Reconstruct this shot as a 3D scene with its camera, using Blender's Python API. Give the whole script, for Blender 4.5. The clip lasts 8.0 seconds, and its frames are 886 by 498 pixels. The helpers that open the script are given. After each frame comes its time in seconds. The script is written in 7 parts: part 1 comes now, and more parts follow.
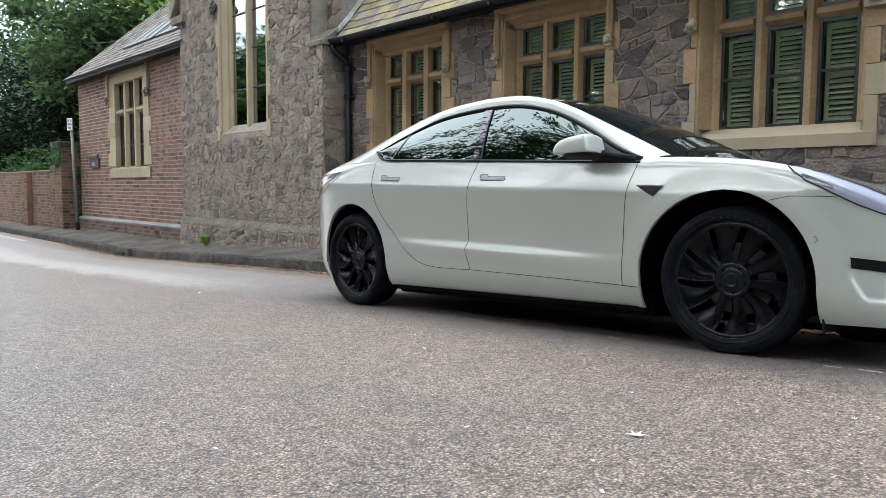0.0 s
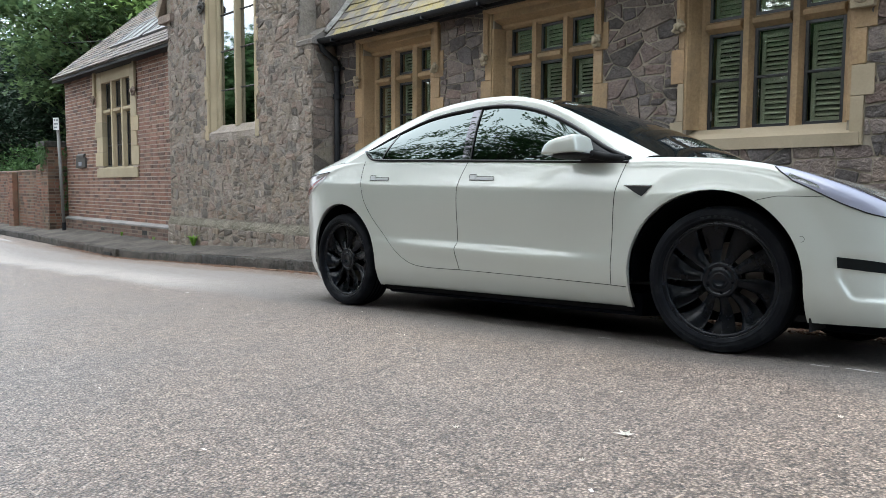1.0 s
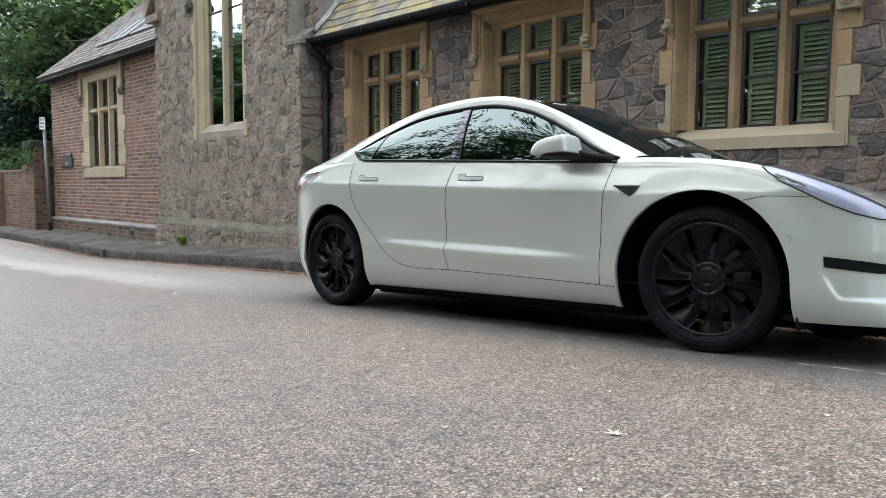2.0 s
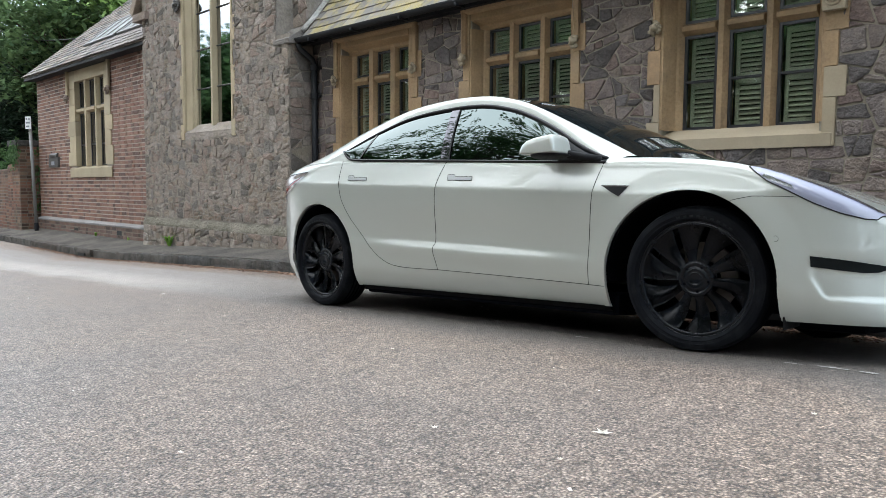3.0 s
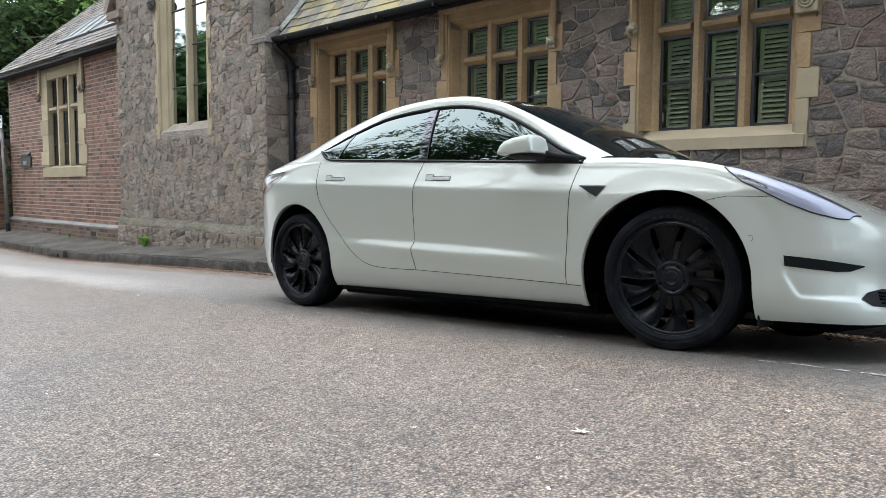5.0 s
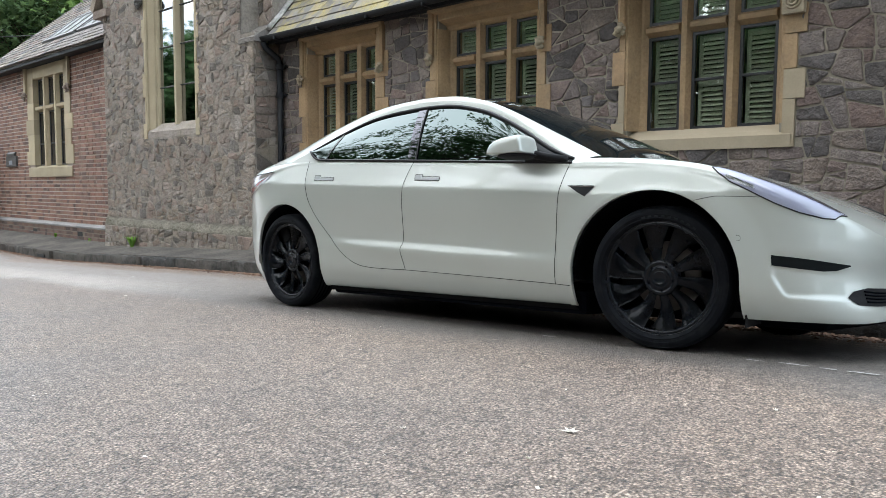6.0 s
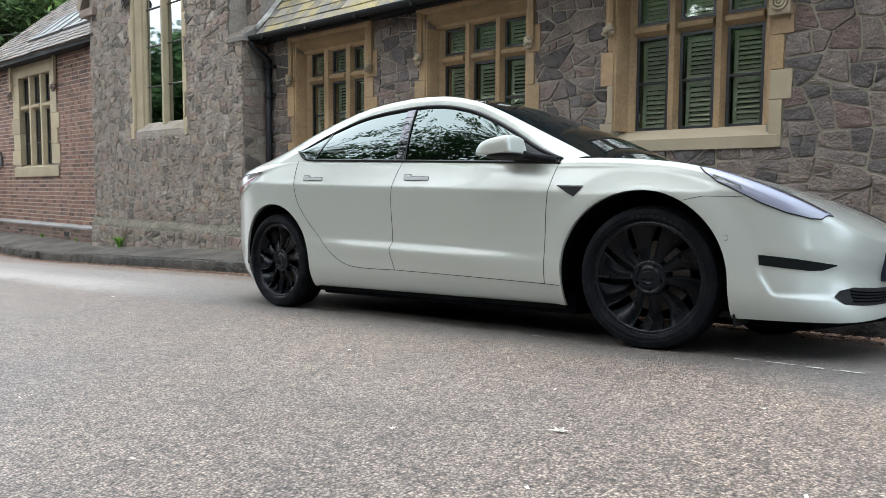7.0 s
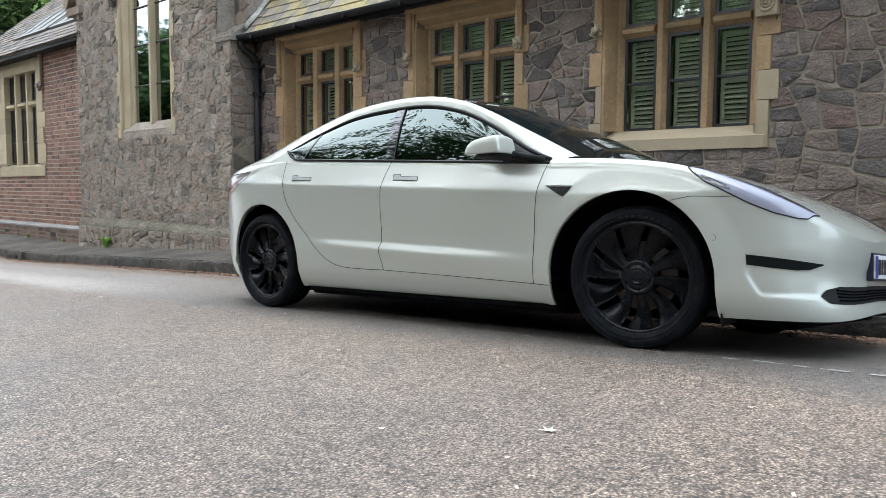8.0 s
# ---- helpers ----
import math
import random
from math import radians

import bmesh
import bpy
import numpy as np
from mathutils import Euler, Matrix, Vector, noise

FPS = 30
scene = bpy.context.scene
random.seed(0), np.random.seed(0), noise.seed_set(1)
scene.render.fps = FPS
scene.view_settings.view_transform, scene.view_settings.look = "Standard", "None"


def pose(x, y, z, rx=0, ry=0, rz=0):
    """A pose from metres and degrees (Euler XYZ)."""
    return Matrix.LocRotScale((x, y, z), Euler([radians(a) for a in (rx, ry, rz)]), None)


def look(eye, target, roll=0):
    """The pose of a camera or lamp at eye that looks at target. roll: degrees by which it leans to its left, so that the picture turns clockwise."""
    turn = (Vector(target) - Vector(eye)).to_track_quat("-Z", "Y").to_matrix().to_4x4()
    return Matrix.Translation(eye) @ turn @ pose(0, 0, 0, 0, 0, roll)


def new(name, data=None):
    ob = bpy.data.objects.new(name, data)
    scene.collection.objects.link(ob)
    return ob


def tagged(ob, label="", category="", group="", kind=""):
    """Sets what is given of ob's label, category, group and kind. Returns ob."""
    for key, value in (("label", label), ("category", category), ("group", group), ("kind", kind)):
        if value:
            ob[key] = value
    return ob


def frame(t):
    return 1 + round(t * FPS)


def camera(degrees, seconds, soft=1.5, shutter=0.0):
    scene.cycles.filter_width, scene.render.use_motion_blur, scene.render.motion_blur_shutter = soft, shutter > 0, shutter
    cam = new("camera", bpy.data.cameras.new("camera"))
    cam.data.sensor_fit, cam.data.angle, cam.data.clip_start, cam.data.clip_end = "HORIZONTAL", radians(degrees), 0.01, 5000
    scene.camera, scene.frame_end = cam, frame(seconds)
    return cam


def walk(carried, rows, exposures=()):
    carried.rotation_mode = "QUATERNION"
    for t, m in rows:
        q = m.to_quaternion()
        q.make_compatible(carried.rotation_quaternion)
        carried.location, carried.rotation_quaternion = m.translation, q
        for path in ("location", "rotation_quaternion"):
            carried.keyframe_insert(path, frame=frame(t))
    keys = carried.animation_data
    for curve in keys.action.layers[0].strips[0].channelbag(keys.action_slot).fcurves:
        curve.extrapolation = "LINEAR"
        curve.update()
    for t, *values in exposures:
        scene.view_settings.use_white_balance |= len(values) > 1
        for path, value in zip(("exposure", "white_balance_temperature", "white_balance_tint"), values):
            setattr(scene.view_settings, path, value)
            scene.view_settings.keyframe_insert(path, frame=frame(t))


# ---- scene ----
cam = camera(60.26, 8.0, soft=0.8)
EYE, DRIFT = (3.113, -3.200, 0.785), (-0.0028, -0.0016, 0.0038)
ROWS = []
for t in (0, 0.5, 1, 1.5, 3, 3.5, 4, 4.5, 6, 6.5, 7, 7.5, 8):
    u = t / 8
    ROWS.append((t, pose(EYE[0] + DRIFT[0] * u, EYE[1] + DRIFT[1] * u, EYE[2] + DRIFT[2] * u,
                         90 - 4.479, -0.330, 48.298 - 6.544 * u)))
walk(cam, ROWS, exposures=((0, 1.45), (8, 1.56)))

# world: bright overcast sky with a weak wide sun
world = bpy.data.worlds.new("overcast_sky")
world.use_nodes = True
scene.world = world
wn = world.node_tree.nodes
sky = wn.new("ShaderNodeTexSky")
sky.sky_type, sky.sun_disc = "NISHITA", False
sky.sun_elevation, sky.sun_rotation = radians(55), radians(208)
sky.air_density, sky.dust_density, sky.ozone_density = 1.0, 2.0, 0.8
haze = wn.new("ShaderNodeMix")
haze.data_type = "RGBA"
haze.inputs["Factor"].default_value = 0.78
haze.inputs[7].default_value = (7.05, 8.15, 9.3, 1)
world.node_tree.links.new(sky.outputs[0], haze.inputs[6])
world.node_tree.links.new(haze.outputs[2], wn["Background"].inputs["Color"])
wn["Background"].inputs["Strength"].default_value = 0.13

sun = new("sun", bpy.data.lights.new("sun", "SUN"))
sun.data.energy, sun.data.angle, sun.data.color = 1.8, radians(100), (1.0, 0.985, 0.965)
sun.matrix_basis = look((-7, -13, 21), (0, 0, 0))


# ---- materials ----
def shader(name):
    m = bpy.data.materials.new(name)
    m.use_nodes = True
    return m, m.node_tree.nodes, m.node_tree.links, m.node_tree.nodes["Principled BSDF"]


def tex(n, kind, scale, detail=4.0, space=None, links=None, **more):
    node = n.new(kind)
    node.inputs["Scale"].default_value = scale
    if "Detail" in node.inputs:
        node.inputs["Detail"].default_value = detail
    for key, value in more.items():
        node.inputs[key].default_value = value
    if space is not None:
        links.new(space, node.inputs["Vector"])
    return node


def ramp(n, links, src, stops):
    node = n.new("ShaderNodeValToRGB")
    el = node.color_ramp.elements
    el[0].position, el[0].color = stops[0][0], (*stops[0][1], 1)
    el[1].position, el[1].color = stops[-1][0], (*stops[-1][1], 1)
    for p, c in stops[1:-1]:
        e = el.new(p)
        e.color = (*c, 1)
    links.new(src, node.inputs["Fac"])
    return node


def mixed(n, links, a, b, fac, blend="MIX"):
    node = n.new("ShaderNodeMix")
    node.data_type, node.blend_type = "RGBA", blend
    for sock, v in ((node.inputs[6], a), (node.inputs[7], b), (node.inputs["Factor"], fac)):
        if hasattr(v, "is_output"):
            links.new(v, sock)
        elif isinstance(v, tuple):
            sock.default_value = (*v, 1)
        else:
            sock.default_value = v
    return node.outputs[2]


def surface(name, base, second=None, rough=0.7, metal=0.0, big=1.5, fine=30.0, mix=0.5, relief=0.3, relief_scale=40.0,
            relief_depth=0.004, stain=None, stain_scale=0.8, stain_amount=0.35, vary=0.0, coat=0.0, spec=0.5, world_space=True, island=False, contrast=0.2):
    """A two-scale material: broad tone drift, fine grain, stains, relief; vary: brightness change from piece to piece."""
    m, n, links, b = shader(name)
    co = n.new("ShaderNodeNewGeometry").outputs["Position"] if world_space else n.new("ShaderNodeTexCoord").outputs["Object"]
    second = second or tuple(c * 0.7 for c in base)
    broad = tex(n, "ShaderNodeTexNoise", big, 3, co, links)
    grain = tex(n, "ShaderNodeTexNoise", fine, 5, co, links, Roughness=0.65)
    both = n.new("ShaderNodeMath")
    both.operation = "MULTIPLY_ADD"
    links.new(grain.outputs[0], both.inputs[0])
    both.inputs[1].default_value = mix
    mul = n.new("ShaderNodeMath")
    mul.operation = "MULTIPLY"
    links.new(broad.outputs[0], mul.inputs[0])
    mul.inputs[1].default_value = 1 - mix
    links.new(mul.outputs[0], both.inputs[2])
    col = ramp(n, links, both.outputs[0], ((0.5 - contrast, second), (0.5 + contrast, base))).outputs[0]
    if stain:
        spots = tex(n, "ShaderNodeTexNoise", stain_scale, 6, co, links, Roughness=0.7)
        fac = ramp(n, links, spots.outputs[0], ((0.48, (0, 0, 0)), (0.68, (stain_amount,) * 3)))
        col = mixed(n, links, col, stain, fac.outputs[0])
    if vary:
        if island:
            rnd = n.new("ShaderNodeNewGeometry").outputs["Random Per Island"]
        else:
            rnd = n.new("ShaderNodeObjectInfo").outputs["Random"]
        tone = ramp(n, links, rnd, ((0.0, (1 - vary * 1.1,) * 3), (0.2, (1 - vary * 0.5, 1 - vary * 0.45, 1 - vary * 0.38)), (0.42, (1 + vary * 0.1, 1 - vary * 0.22, 1 - vary * 0.34)), (0.62, (1, 1 - vary * 0.05, 1 - vary * 0.05)), (0.8, (1 + vary * 0.25, 1 + vary * 0.08, 1 - vary * 0.1)), (1.0, (1 + vary * 0.5,) * 3)))
        col = mixed(n, links, col, tone.outputs[0], 1.0, "MULTIPLY")
    links.new(col, b.inputs["Base Color"])
    b.inputs["Metallic"].default_value = metal
    b.inputs["Coat Weight"].default_value = coat
    b.inputs["Specular IOR Level"].default_value = spec
    r = n.new("ShaderNodeMapRange")
    links.new(grain.outputs[0], r.inputs["Value"])
    r.inputs["To Min"].default_value, r.inputs["To Max"].default_value = max(rough - 0.12, 0.02), min(rough + 0.12, 1)
    links.new(r.outputs[0], b.inputs["Roughness"])
    if relief:
        bump = n.new("ShaderNodeBump")
        bump.inputs["Strength"].default_value, bump.inputs["Distance"].default_value = relief, relief_depth
        rel = tex(n, "ShaderNodeTexNoise", relief_scale, 6, co, links, Roughness=0.6)
        links.new(rel.outputs[0], bump.inputs["Height"])
        links.new(bump.outputs[0], b.inputs["Normal"])
    return m


def plain(name, base, rough=0.5, metal=0.0, coat=0.0, ior=1.5, transmission=0.0, coat_rough=0.03):
    m, n, links, b = shader(name)
    b.inputs["Base Color"].default_value = (*base, 1)
    b.inputs["Roughness"].default_value, b.inputs["Metallic"].default_value = rough, metal
    b.inputs["Coat Weight"].default_value, b.inputs["Coat Roughness"].default_value = coat, coat_rough
    b.inputs["IOR"].default_value, b.inputs["Transmission Weight"].default_value = ior, transmission
    return m


def asphalt_material():
    m, n, links, b = shader("asphalt")
    co = n.new("ShaderNodeNewGeometry").outputs["Position"]
    chip = tex(n, "ShaderNodeTexVoronoi", 112.0, 0, co, links)
    chip_far = tex(n, "ShaderNodeTexVoronoi", 62.0, 0, co, links)
    broad = tex(n, "ShaderNodeTexNoise", 0.55, 5, co, links, Roughness=0.6)
    mid = tex(n, "ShaderNodeTexNoise", 9.0, 5, co, links, Roughness=0.7)
    sep = n.new("ShaderNodeSeparateColor")
    links.new(chip.outputs["Color"], sep.inputs[0])
    stones = ramp(n, links, sep.outputs[0], ((0.0, (0.214, 0.184, 0.160)), (0.5, (0.284, 0.243, 0.211)), (0.9, (0.355, 0.307, 0.268)), (1.0, (0.48, 0.43, 0.38))))
    edge = ramp(n, links, chip.outputs["Distance"], ((0.34, (1.04, 1.03, 1.02)), (0.60, (0.33, 0.30, 0.28))))
    col = mixed(n, links, stones.outputs[0], edge.outputs[0], 1.0, "MULTIPLY")
    sep2 = n.new("ShaderNodeSeparateColor")
    links.new(chip_far.outputs["Color"], sep2.inputs[0])
    clump = ramp(n, links, sep2.outputs[1], ((0.0, (0.82, 0.81, 0.80)), (0.5, (1.0, 1.0, 1.0)), (1.0, (1.16, 1.15, 1.14))))
    col = mixed(n, links, col, clump.outputs[0], 1.0, "MULTIPLY")
    wear = ramp(n, links, broad.outputs[0], ((0.3, (0.86, 0.86, 0.885)), (0.7, (1.20, 1.115, 1.03))))
    col = mixed(n, links, col, wear.outputs[0], 1.0, "MULTIPLY")
    # pits and voids: the shade of open crevices is darkened into the colour
    pits = tex(n, "ShaderNodeTexNoise", 58.0, 3, co, links, Roughness=0.7)
    pit = ramp(n, links, pits.outputs[0], ((0.38, (0.20, 0.19, 0.18)), (0.47, (1.10, 1.085, 1.07))))
    col = mixed(n, links, col, pit.outputs[0], 1.0, "MULTIPLY")
    voids = tex(n, "ShaderNodeTexNoise", 27.0, 4, co, links, Roughness=0.75)
    gap = ramp(n, links, voids.outputs[0], ((0.365, (0.48, 0.468, 0.455)), (0.47, (1.045, 1.037, 1.027))))
    col = mixed(n, links, col, gap.outputs[0], 1.0, "MULTIPLY")
    tone = ramp(n, links, mid.outputs[0], ((0.3, (0.84, 0.83, 0.82)), (0.7, (1.26, 1.26, 1.26))))
    col = mixed(n, links, col, tone.outputs[0], 1.0, "MULTIPLY")
    # smoother worn strip near the parking bays, with sheen and shade painted in
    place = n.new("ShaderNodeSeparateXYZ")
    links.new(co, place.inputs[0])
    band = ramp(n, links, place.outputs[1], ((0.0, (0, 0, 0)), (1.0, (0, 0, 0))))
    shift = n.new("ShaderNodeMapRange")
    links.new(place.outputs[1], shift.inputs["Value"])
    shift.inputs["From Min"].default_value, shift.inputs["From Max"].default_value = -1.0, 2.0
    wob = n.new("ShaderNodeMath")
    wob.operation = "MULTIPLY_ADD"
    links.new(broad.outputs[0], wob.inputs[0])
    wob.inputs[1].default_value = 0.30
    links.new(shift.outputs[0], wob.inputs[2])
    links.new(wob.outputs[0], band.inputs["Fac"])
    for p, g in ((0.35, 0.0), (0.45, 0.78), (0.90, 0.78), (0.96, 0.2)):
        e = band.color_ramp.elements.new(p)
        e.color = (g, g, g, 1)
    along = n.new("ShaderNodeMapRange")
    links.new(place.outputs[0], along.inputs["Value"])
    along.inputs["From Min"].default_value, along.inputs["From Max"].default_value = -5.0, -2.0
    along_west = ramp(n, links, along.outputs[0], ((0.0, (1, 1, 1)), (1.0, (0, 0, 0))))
    # pale west end carries sky sheen, dark east end the shade round the car
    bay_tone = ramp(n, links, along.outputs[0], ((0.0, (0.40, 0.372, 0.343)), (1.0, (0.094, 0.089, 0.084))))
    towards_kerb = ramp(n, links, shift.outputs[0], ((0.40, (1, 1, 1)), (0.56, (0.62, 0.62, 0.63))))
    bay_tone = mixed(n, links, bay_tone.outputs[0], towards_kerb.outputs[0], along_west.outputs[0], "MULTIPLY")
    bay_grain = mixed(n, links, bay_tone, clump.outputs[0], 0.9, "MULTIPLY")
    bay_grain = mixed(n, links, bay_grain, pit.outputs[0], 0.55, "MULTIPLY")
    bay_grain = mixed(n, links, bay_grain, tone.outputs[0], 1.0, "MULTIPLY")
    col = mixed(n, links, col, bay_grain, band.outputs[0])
    links.new(col, b.inputs["Base Color"])
    b.inputs["Roughness"].default_value = 0.48
    b.inputs["Specular IOR Level"].default_value = 0.76
    bump = n.new("ShaderNodeBump")
    bump.inputs["Strength"].default_value, bump.inputs["Distance"].default_value = 1.0, 0.005
    inv = n.new("ShaderNodeMath")
    inv.operation = "SUBTRACT"
    inv.inputs[0].default_value = 1.0
    links.new(chip.outputs["Distance"], inv.inputs[1])
    links.new(inv.outputs[0], bump.inputs["Height"])
    links.new(bump.outputs[0], b.inputs["Normal"])
    return m


def slate_material():
    m, n, links, b = shader("lichened_slate")
    co = n.new("ShaderNodeNewGeometry").outputs["Position"]
    rnd = n.new("ShaderNodeObjectInfo").outputs["Random"]
    grain = tex(n, "ShaderNodeTexNoise", 35.0, 5, co, links)
    patch = tex(n, "ShaderNodeTexNoise", 4.6, 8, co, links, Roughness=0.72)
    slate = ramp(n, links, rnd, ((0.0, (0.105, 0.098, 0.094)), (0.6, (0.158, 0.148, 0.136)), (1.0, (0.225, 0.208, 0.18))))
    col = mixed(n, links, slate.outputs[0], (0.1, 0.1, 0.1), 0.0)
    add = n.new("ShaderNodeMath")
    add.operation = "MULTIPLY_ADD"
    links.new(rnd, add.inputs[0])
    add.inputs[1].default_value = 0.085
    links.new(patch.outputs[0], add.inputs[2])
    fac = ramp(n, links, add.outputs[0], ((0.48, (0, 0, 0)), (0.68, (0.8, 0.8, 0.8))))
    lichen = ramp(n, links, grain.outputs[0], ((0.3, (0.19, 0.145, 0.032)), (0.5, (0.31, 0.245, 0.058)), (0.72, (0.32, 0.275, 0.13))))
    col = mixed(n, links, col, lichen.outputs[0], fac.outputs[0])
    links.new(col, b.inputs["Base Color"])
    b.inputs["Roughness"].default_value = 0.75
    bump = n.new("ShaderNodeBump")
    bump.inputs["Strength"].default_value, bump.inputs["Distance"].default_value = 0.4, 0.004
    links.new(grain.outputs[0], bump.inputs["Height"])
    links.new(bump.outputs[0], b.inputs["Normal"])
    return m


def leaf_material(name, dark, light, glow=0.25):
    m, n, links, b = shader(name)
    rnd = n.new("ShaderNodeNewGeometry").outputs["Random Per Island"]
    col = ramp(n, links, rnd, ((0.0, dark), (1.0, light)))
    links.new(col.outputs[0], b.inputs["Base Color"])
    b.inputs["Roughness"].default_value = 0.6
    b.inputs["Specular IOR Level"].default_value = 0.07
    tr = n.new("ShaderNodeBsdfTranslucent")
    links.new(col.outputs[0], tr.inputs["Color"])
    mx = n.new("ShaderNodeMixShader")
    mx.inputs[0].default_value = glow
    links.new(b.outputs[0], mx.inputs[1])
    links.new(tr.outputs[0], mx.inputs[2])
    links.new(mx.outputs[0], n["Material Output"].inputs["Surface"])
    return m


ASPHALT = asphalt_material()
SLATE = slate_material()
PAVING = surface("paving", (0.118, 0.104, 0.09), (0.045, 0.041, 0.037), 0.9, big=1.8, fine=20, mix=0.5, contrast=0.11, relief=1.0, relief_scale=26, relief_depth=0.012, spec=0.25, stain=(0.15, 0.14, 0.115), stain_scale=2.6)
KERB = surface("kerb_stone", (0.088, 0.081, 0.073), (0.022, 0.022, 0.02), 0.85, big=9, fine=30, relief=1.0, relief_scale=26, relief_depth=0.03, contrast=0.13, vary=0.45, stain=(0.05, 0.055, 0.035), stain_scale=2.5)
MORTAR = surface("lime_mortar", (0.35, 0.31, 0.245), (0.21, 0.186, 0.15), 0.9, big=2, fine=60, relief=0.6, relief_scale=90)
RUBBLE = surface("purple_granite_rubble", (0.225, 0.192, 0.176), (0.094, 0.081, 0.077), 0.85, big=4.5, fine=55, mix=0.6, relief=1.0, relief_scale=26, relief_depth=0.035, contrast=0.15,
                 vary=0.55, stain=(0.25, 0.205, 0.172), stain_scale=7, stain_amount=0.35)
GREY_RUBBLE = surface("grey_rubble", (0.315, 0.278, 0.246), (0.172, 0.152, 0.134), 0.9, big=5, fine=34, mix=0.55, relief=1.0, relief_scale=20, relief_depth=0.03, contrast=0.16,
                      vary=0.45, spec=0.25, stain=(0.17, 0.15, 0.085), stain_scale=1.8, stain_amount=0.35)
RUBBLE_REST = surface("purple_granite_rubble_rest", (0.225, 0.192, 0.176), (0.094, 0.081, 0.077), 0.85, big=4.5, fine=55, mix=0.6, relief=1.0, relief_scale=26, relief_depth=0.035, contrast=0.15,
                 vary=0.55, stain=(0.25, 0.205, 0.172), stain_scale=7, stain_amount=0.35, island=True)
GREY_RUBBLE_REST = surface("grey_rubble_rest", (0.315, 0.278, 0.246), (0.172, 0.152, 0.134), 0.9, big=5, fine=34, mix=0.55, relief=1.0, relief_scale=20, relief_depth=0.03, contrast=0.16,
                      vary=0.45, spec=0.25, stain=(0.17, 0.15, 0.085), stain_scale=1.8, stain_amount=0.35, island=True)
OLD_MORTAR = surface("old_dark_mortar", (0.22, 0.18, 0.14), (0.12, 0.10, 0.08), 0.92, fine=50)
GREY_MORTAR = surface("grey_mortar", (0.325, 0.287, 0.252), (0.18, 0.16, 0.14), 0.92, big=5, fine=26, relief=0.9, relief_scale=26, relief_depth=0.018, contrast=0.13, spec=0.25, stain=(0.20, 0.175, 0.11), stain_scale=1.5, stain_amount=0.35)
LEDGE_MOSS = surface("mossy_ledge", (0.27, 0.245, 0.20), (0.14, 0.13, 0.10), 0.95, big=4, fine=30, relief=1.0, relief_scale=30, relief_depth=0.04, contrast=0.13, spec=0.2)
SANDSTONE = surface("ochre_sandstone", (0.41, 0.285, 0.160), (0.265, 0.178, 0.096), 0.8, big=2.2, fine=38, mix=0.5, relief=0.6, relief_scale=60, relief_depth=0.008, contrast=0.13, vary=0.14,
                    stain=(0.17, 0.13, 0.09), stain_scale=4.0, stain_amount=0.5)
PALE_STONE = surface("pale_buff_stone", (0.40, 0.335, 0.235), (0.275, 0.228, 0.156), 0.8, big=2, fine=60, mix=0.35, relief=0.35, relief_scale=110, vary=0.12,
                     stain=(0.25, 0.22, 0.16), stain_scale=4.0, stain_amount=0.4)
BRICK = surface("red_brick", (0.275, 0.157, 0.118), (0.15, 0.09, 0.072), 0.88, big=4, fine=50, relief=0.4, relief_scale=90, vary=0.5, stain=(0.14, 0.11, 0.10), stain_scale=3)
BRICK_REST = surface("red_brick_rest", (0.275, 0.157, 0.118), (0.15, 0.09, 0.072), 0.88, big=4, fine=50, relief=0.4, relief_scale=90, vary=0.5, stain=(0.14, 0.11, 0.10),
                     stain_scale=3, island=True)
BRICK_MORTAR = surface("brick_mortar", (0.42, 0.365, 0.31), (0.30, 0.258, 0.218), 0.9, fine=70)
BLUE_BRICK = surface("plinth_cap", (0.27, 0.262, 0.255), (0.17, 0.165, 0.16), 0.8, fine=40, vary=0.2)
OLD_BRICK = surface("old_brick", (0.24, 0.118, 0.077), (0.095, 0.058, 0.043), 0.9, big=3, fine=40, relief=0.8, relief_scale=60, vary=0.55, stain=(0.12, 0.118, 0.08), stain_scale=1.3, stain_amount=0.65)
GREY_SLATE = surface("grey_slate", (0.225, 0.218, 0.21), (0.095, 0.093, 0.09), 0.75, big=6, fine=30, relief=0.8, relief_scale=40, vary=0.7, contrast=0.14, island=True, stain=(0.20, 0.185, 0.10), stain_scale=1.6, spec=0.3)
STOP_STONE = surface("weathered_carved_stone", (0.40, 0.335, 0.235), (0.20, 0.165, 0.115), 0.85, big=12, fine=60, relief=0.8, relief_scale=60)
CREAM_STONE = surface("cream_stone", (0.46, 0.388, 0.26), (0.33, 0.275, 0.18), 0.8, big=2, fine=60, mix=0.35, relief=0.35, relief_scale=110, vary=0.15, stain=(0.30, 0.26, 0.18), stain_scale=3.0, stain_amount=0.4)
PLINTH_BRICK = surface("dark_plinth_brick", (0.19, 0.125, 0.10), (0.10, 0.07, 0.058), 0.9, big=4, fine=50, relief=0.5, relief_scale=70, vary=0.5)
PLINTH_REST = surface("dark_plinth_brick_rest", (0.19, 0.125, 0.10), (0.10, 0.07, 0.058), 0.9, big=4, fine=50, relief=0.5, relief_scale=70, vary=0.5, island=True)
LEAD = surface("lead_flashing", (0.66, 0.65, 0.62), (0.30, 0.29, 0.27), 0.75, big=6, fine=14, contrast=0.12, relief=0.4, relief_scale=9, relief_depth=0.02)
IRON = surface("black_painted_iron", (0.013, 0.014, 0.017), (0.007, 0.008, 0.010), 0.6, spec=0.3, fine=40, relief=0.15)
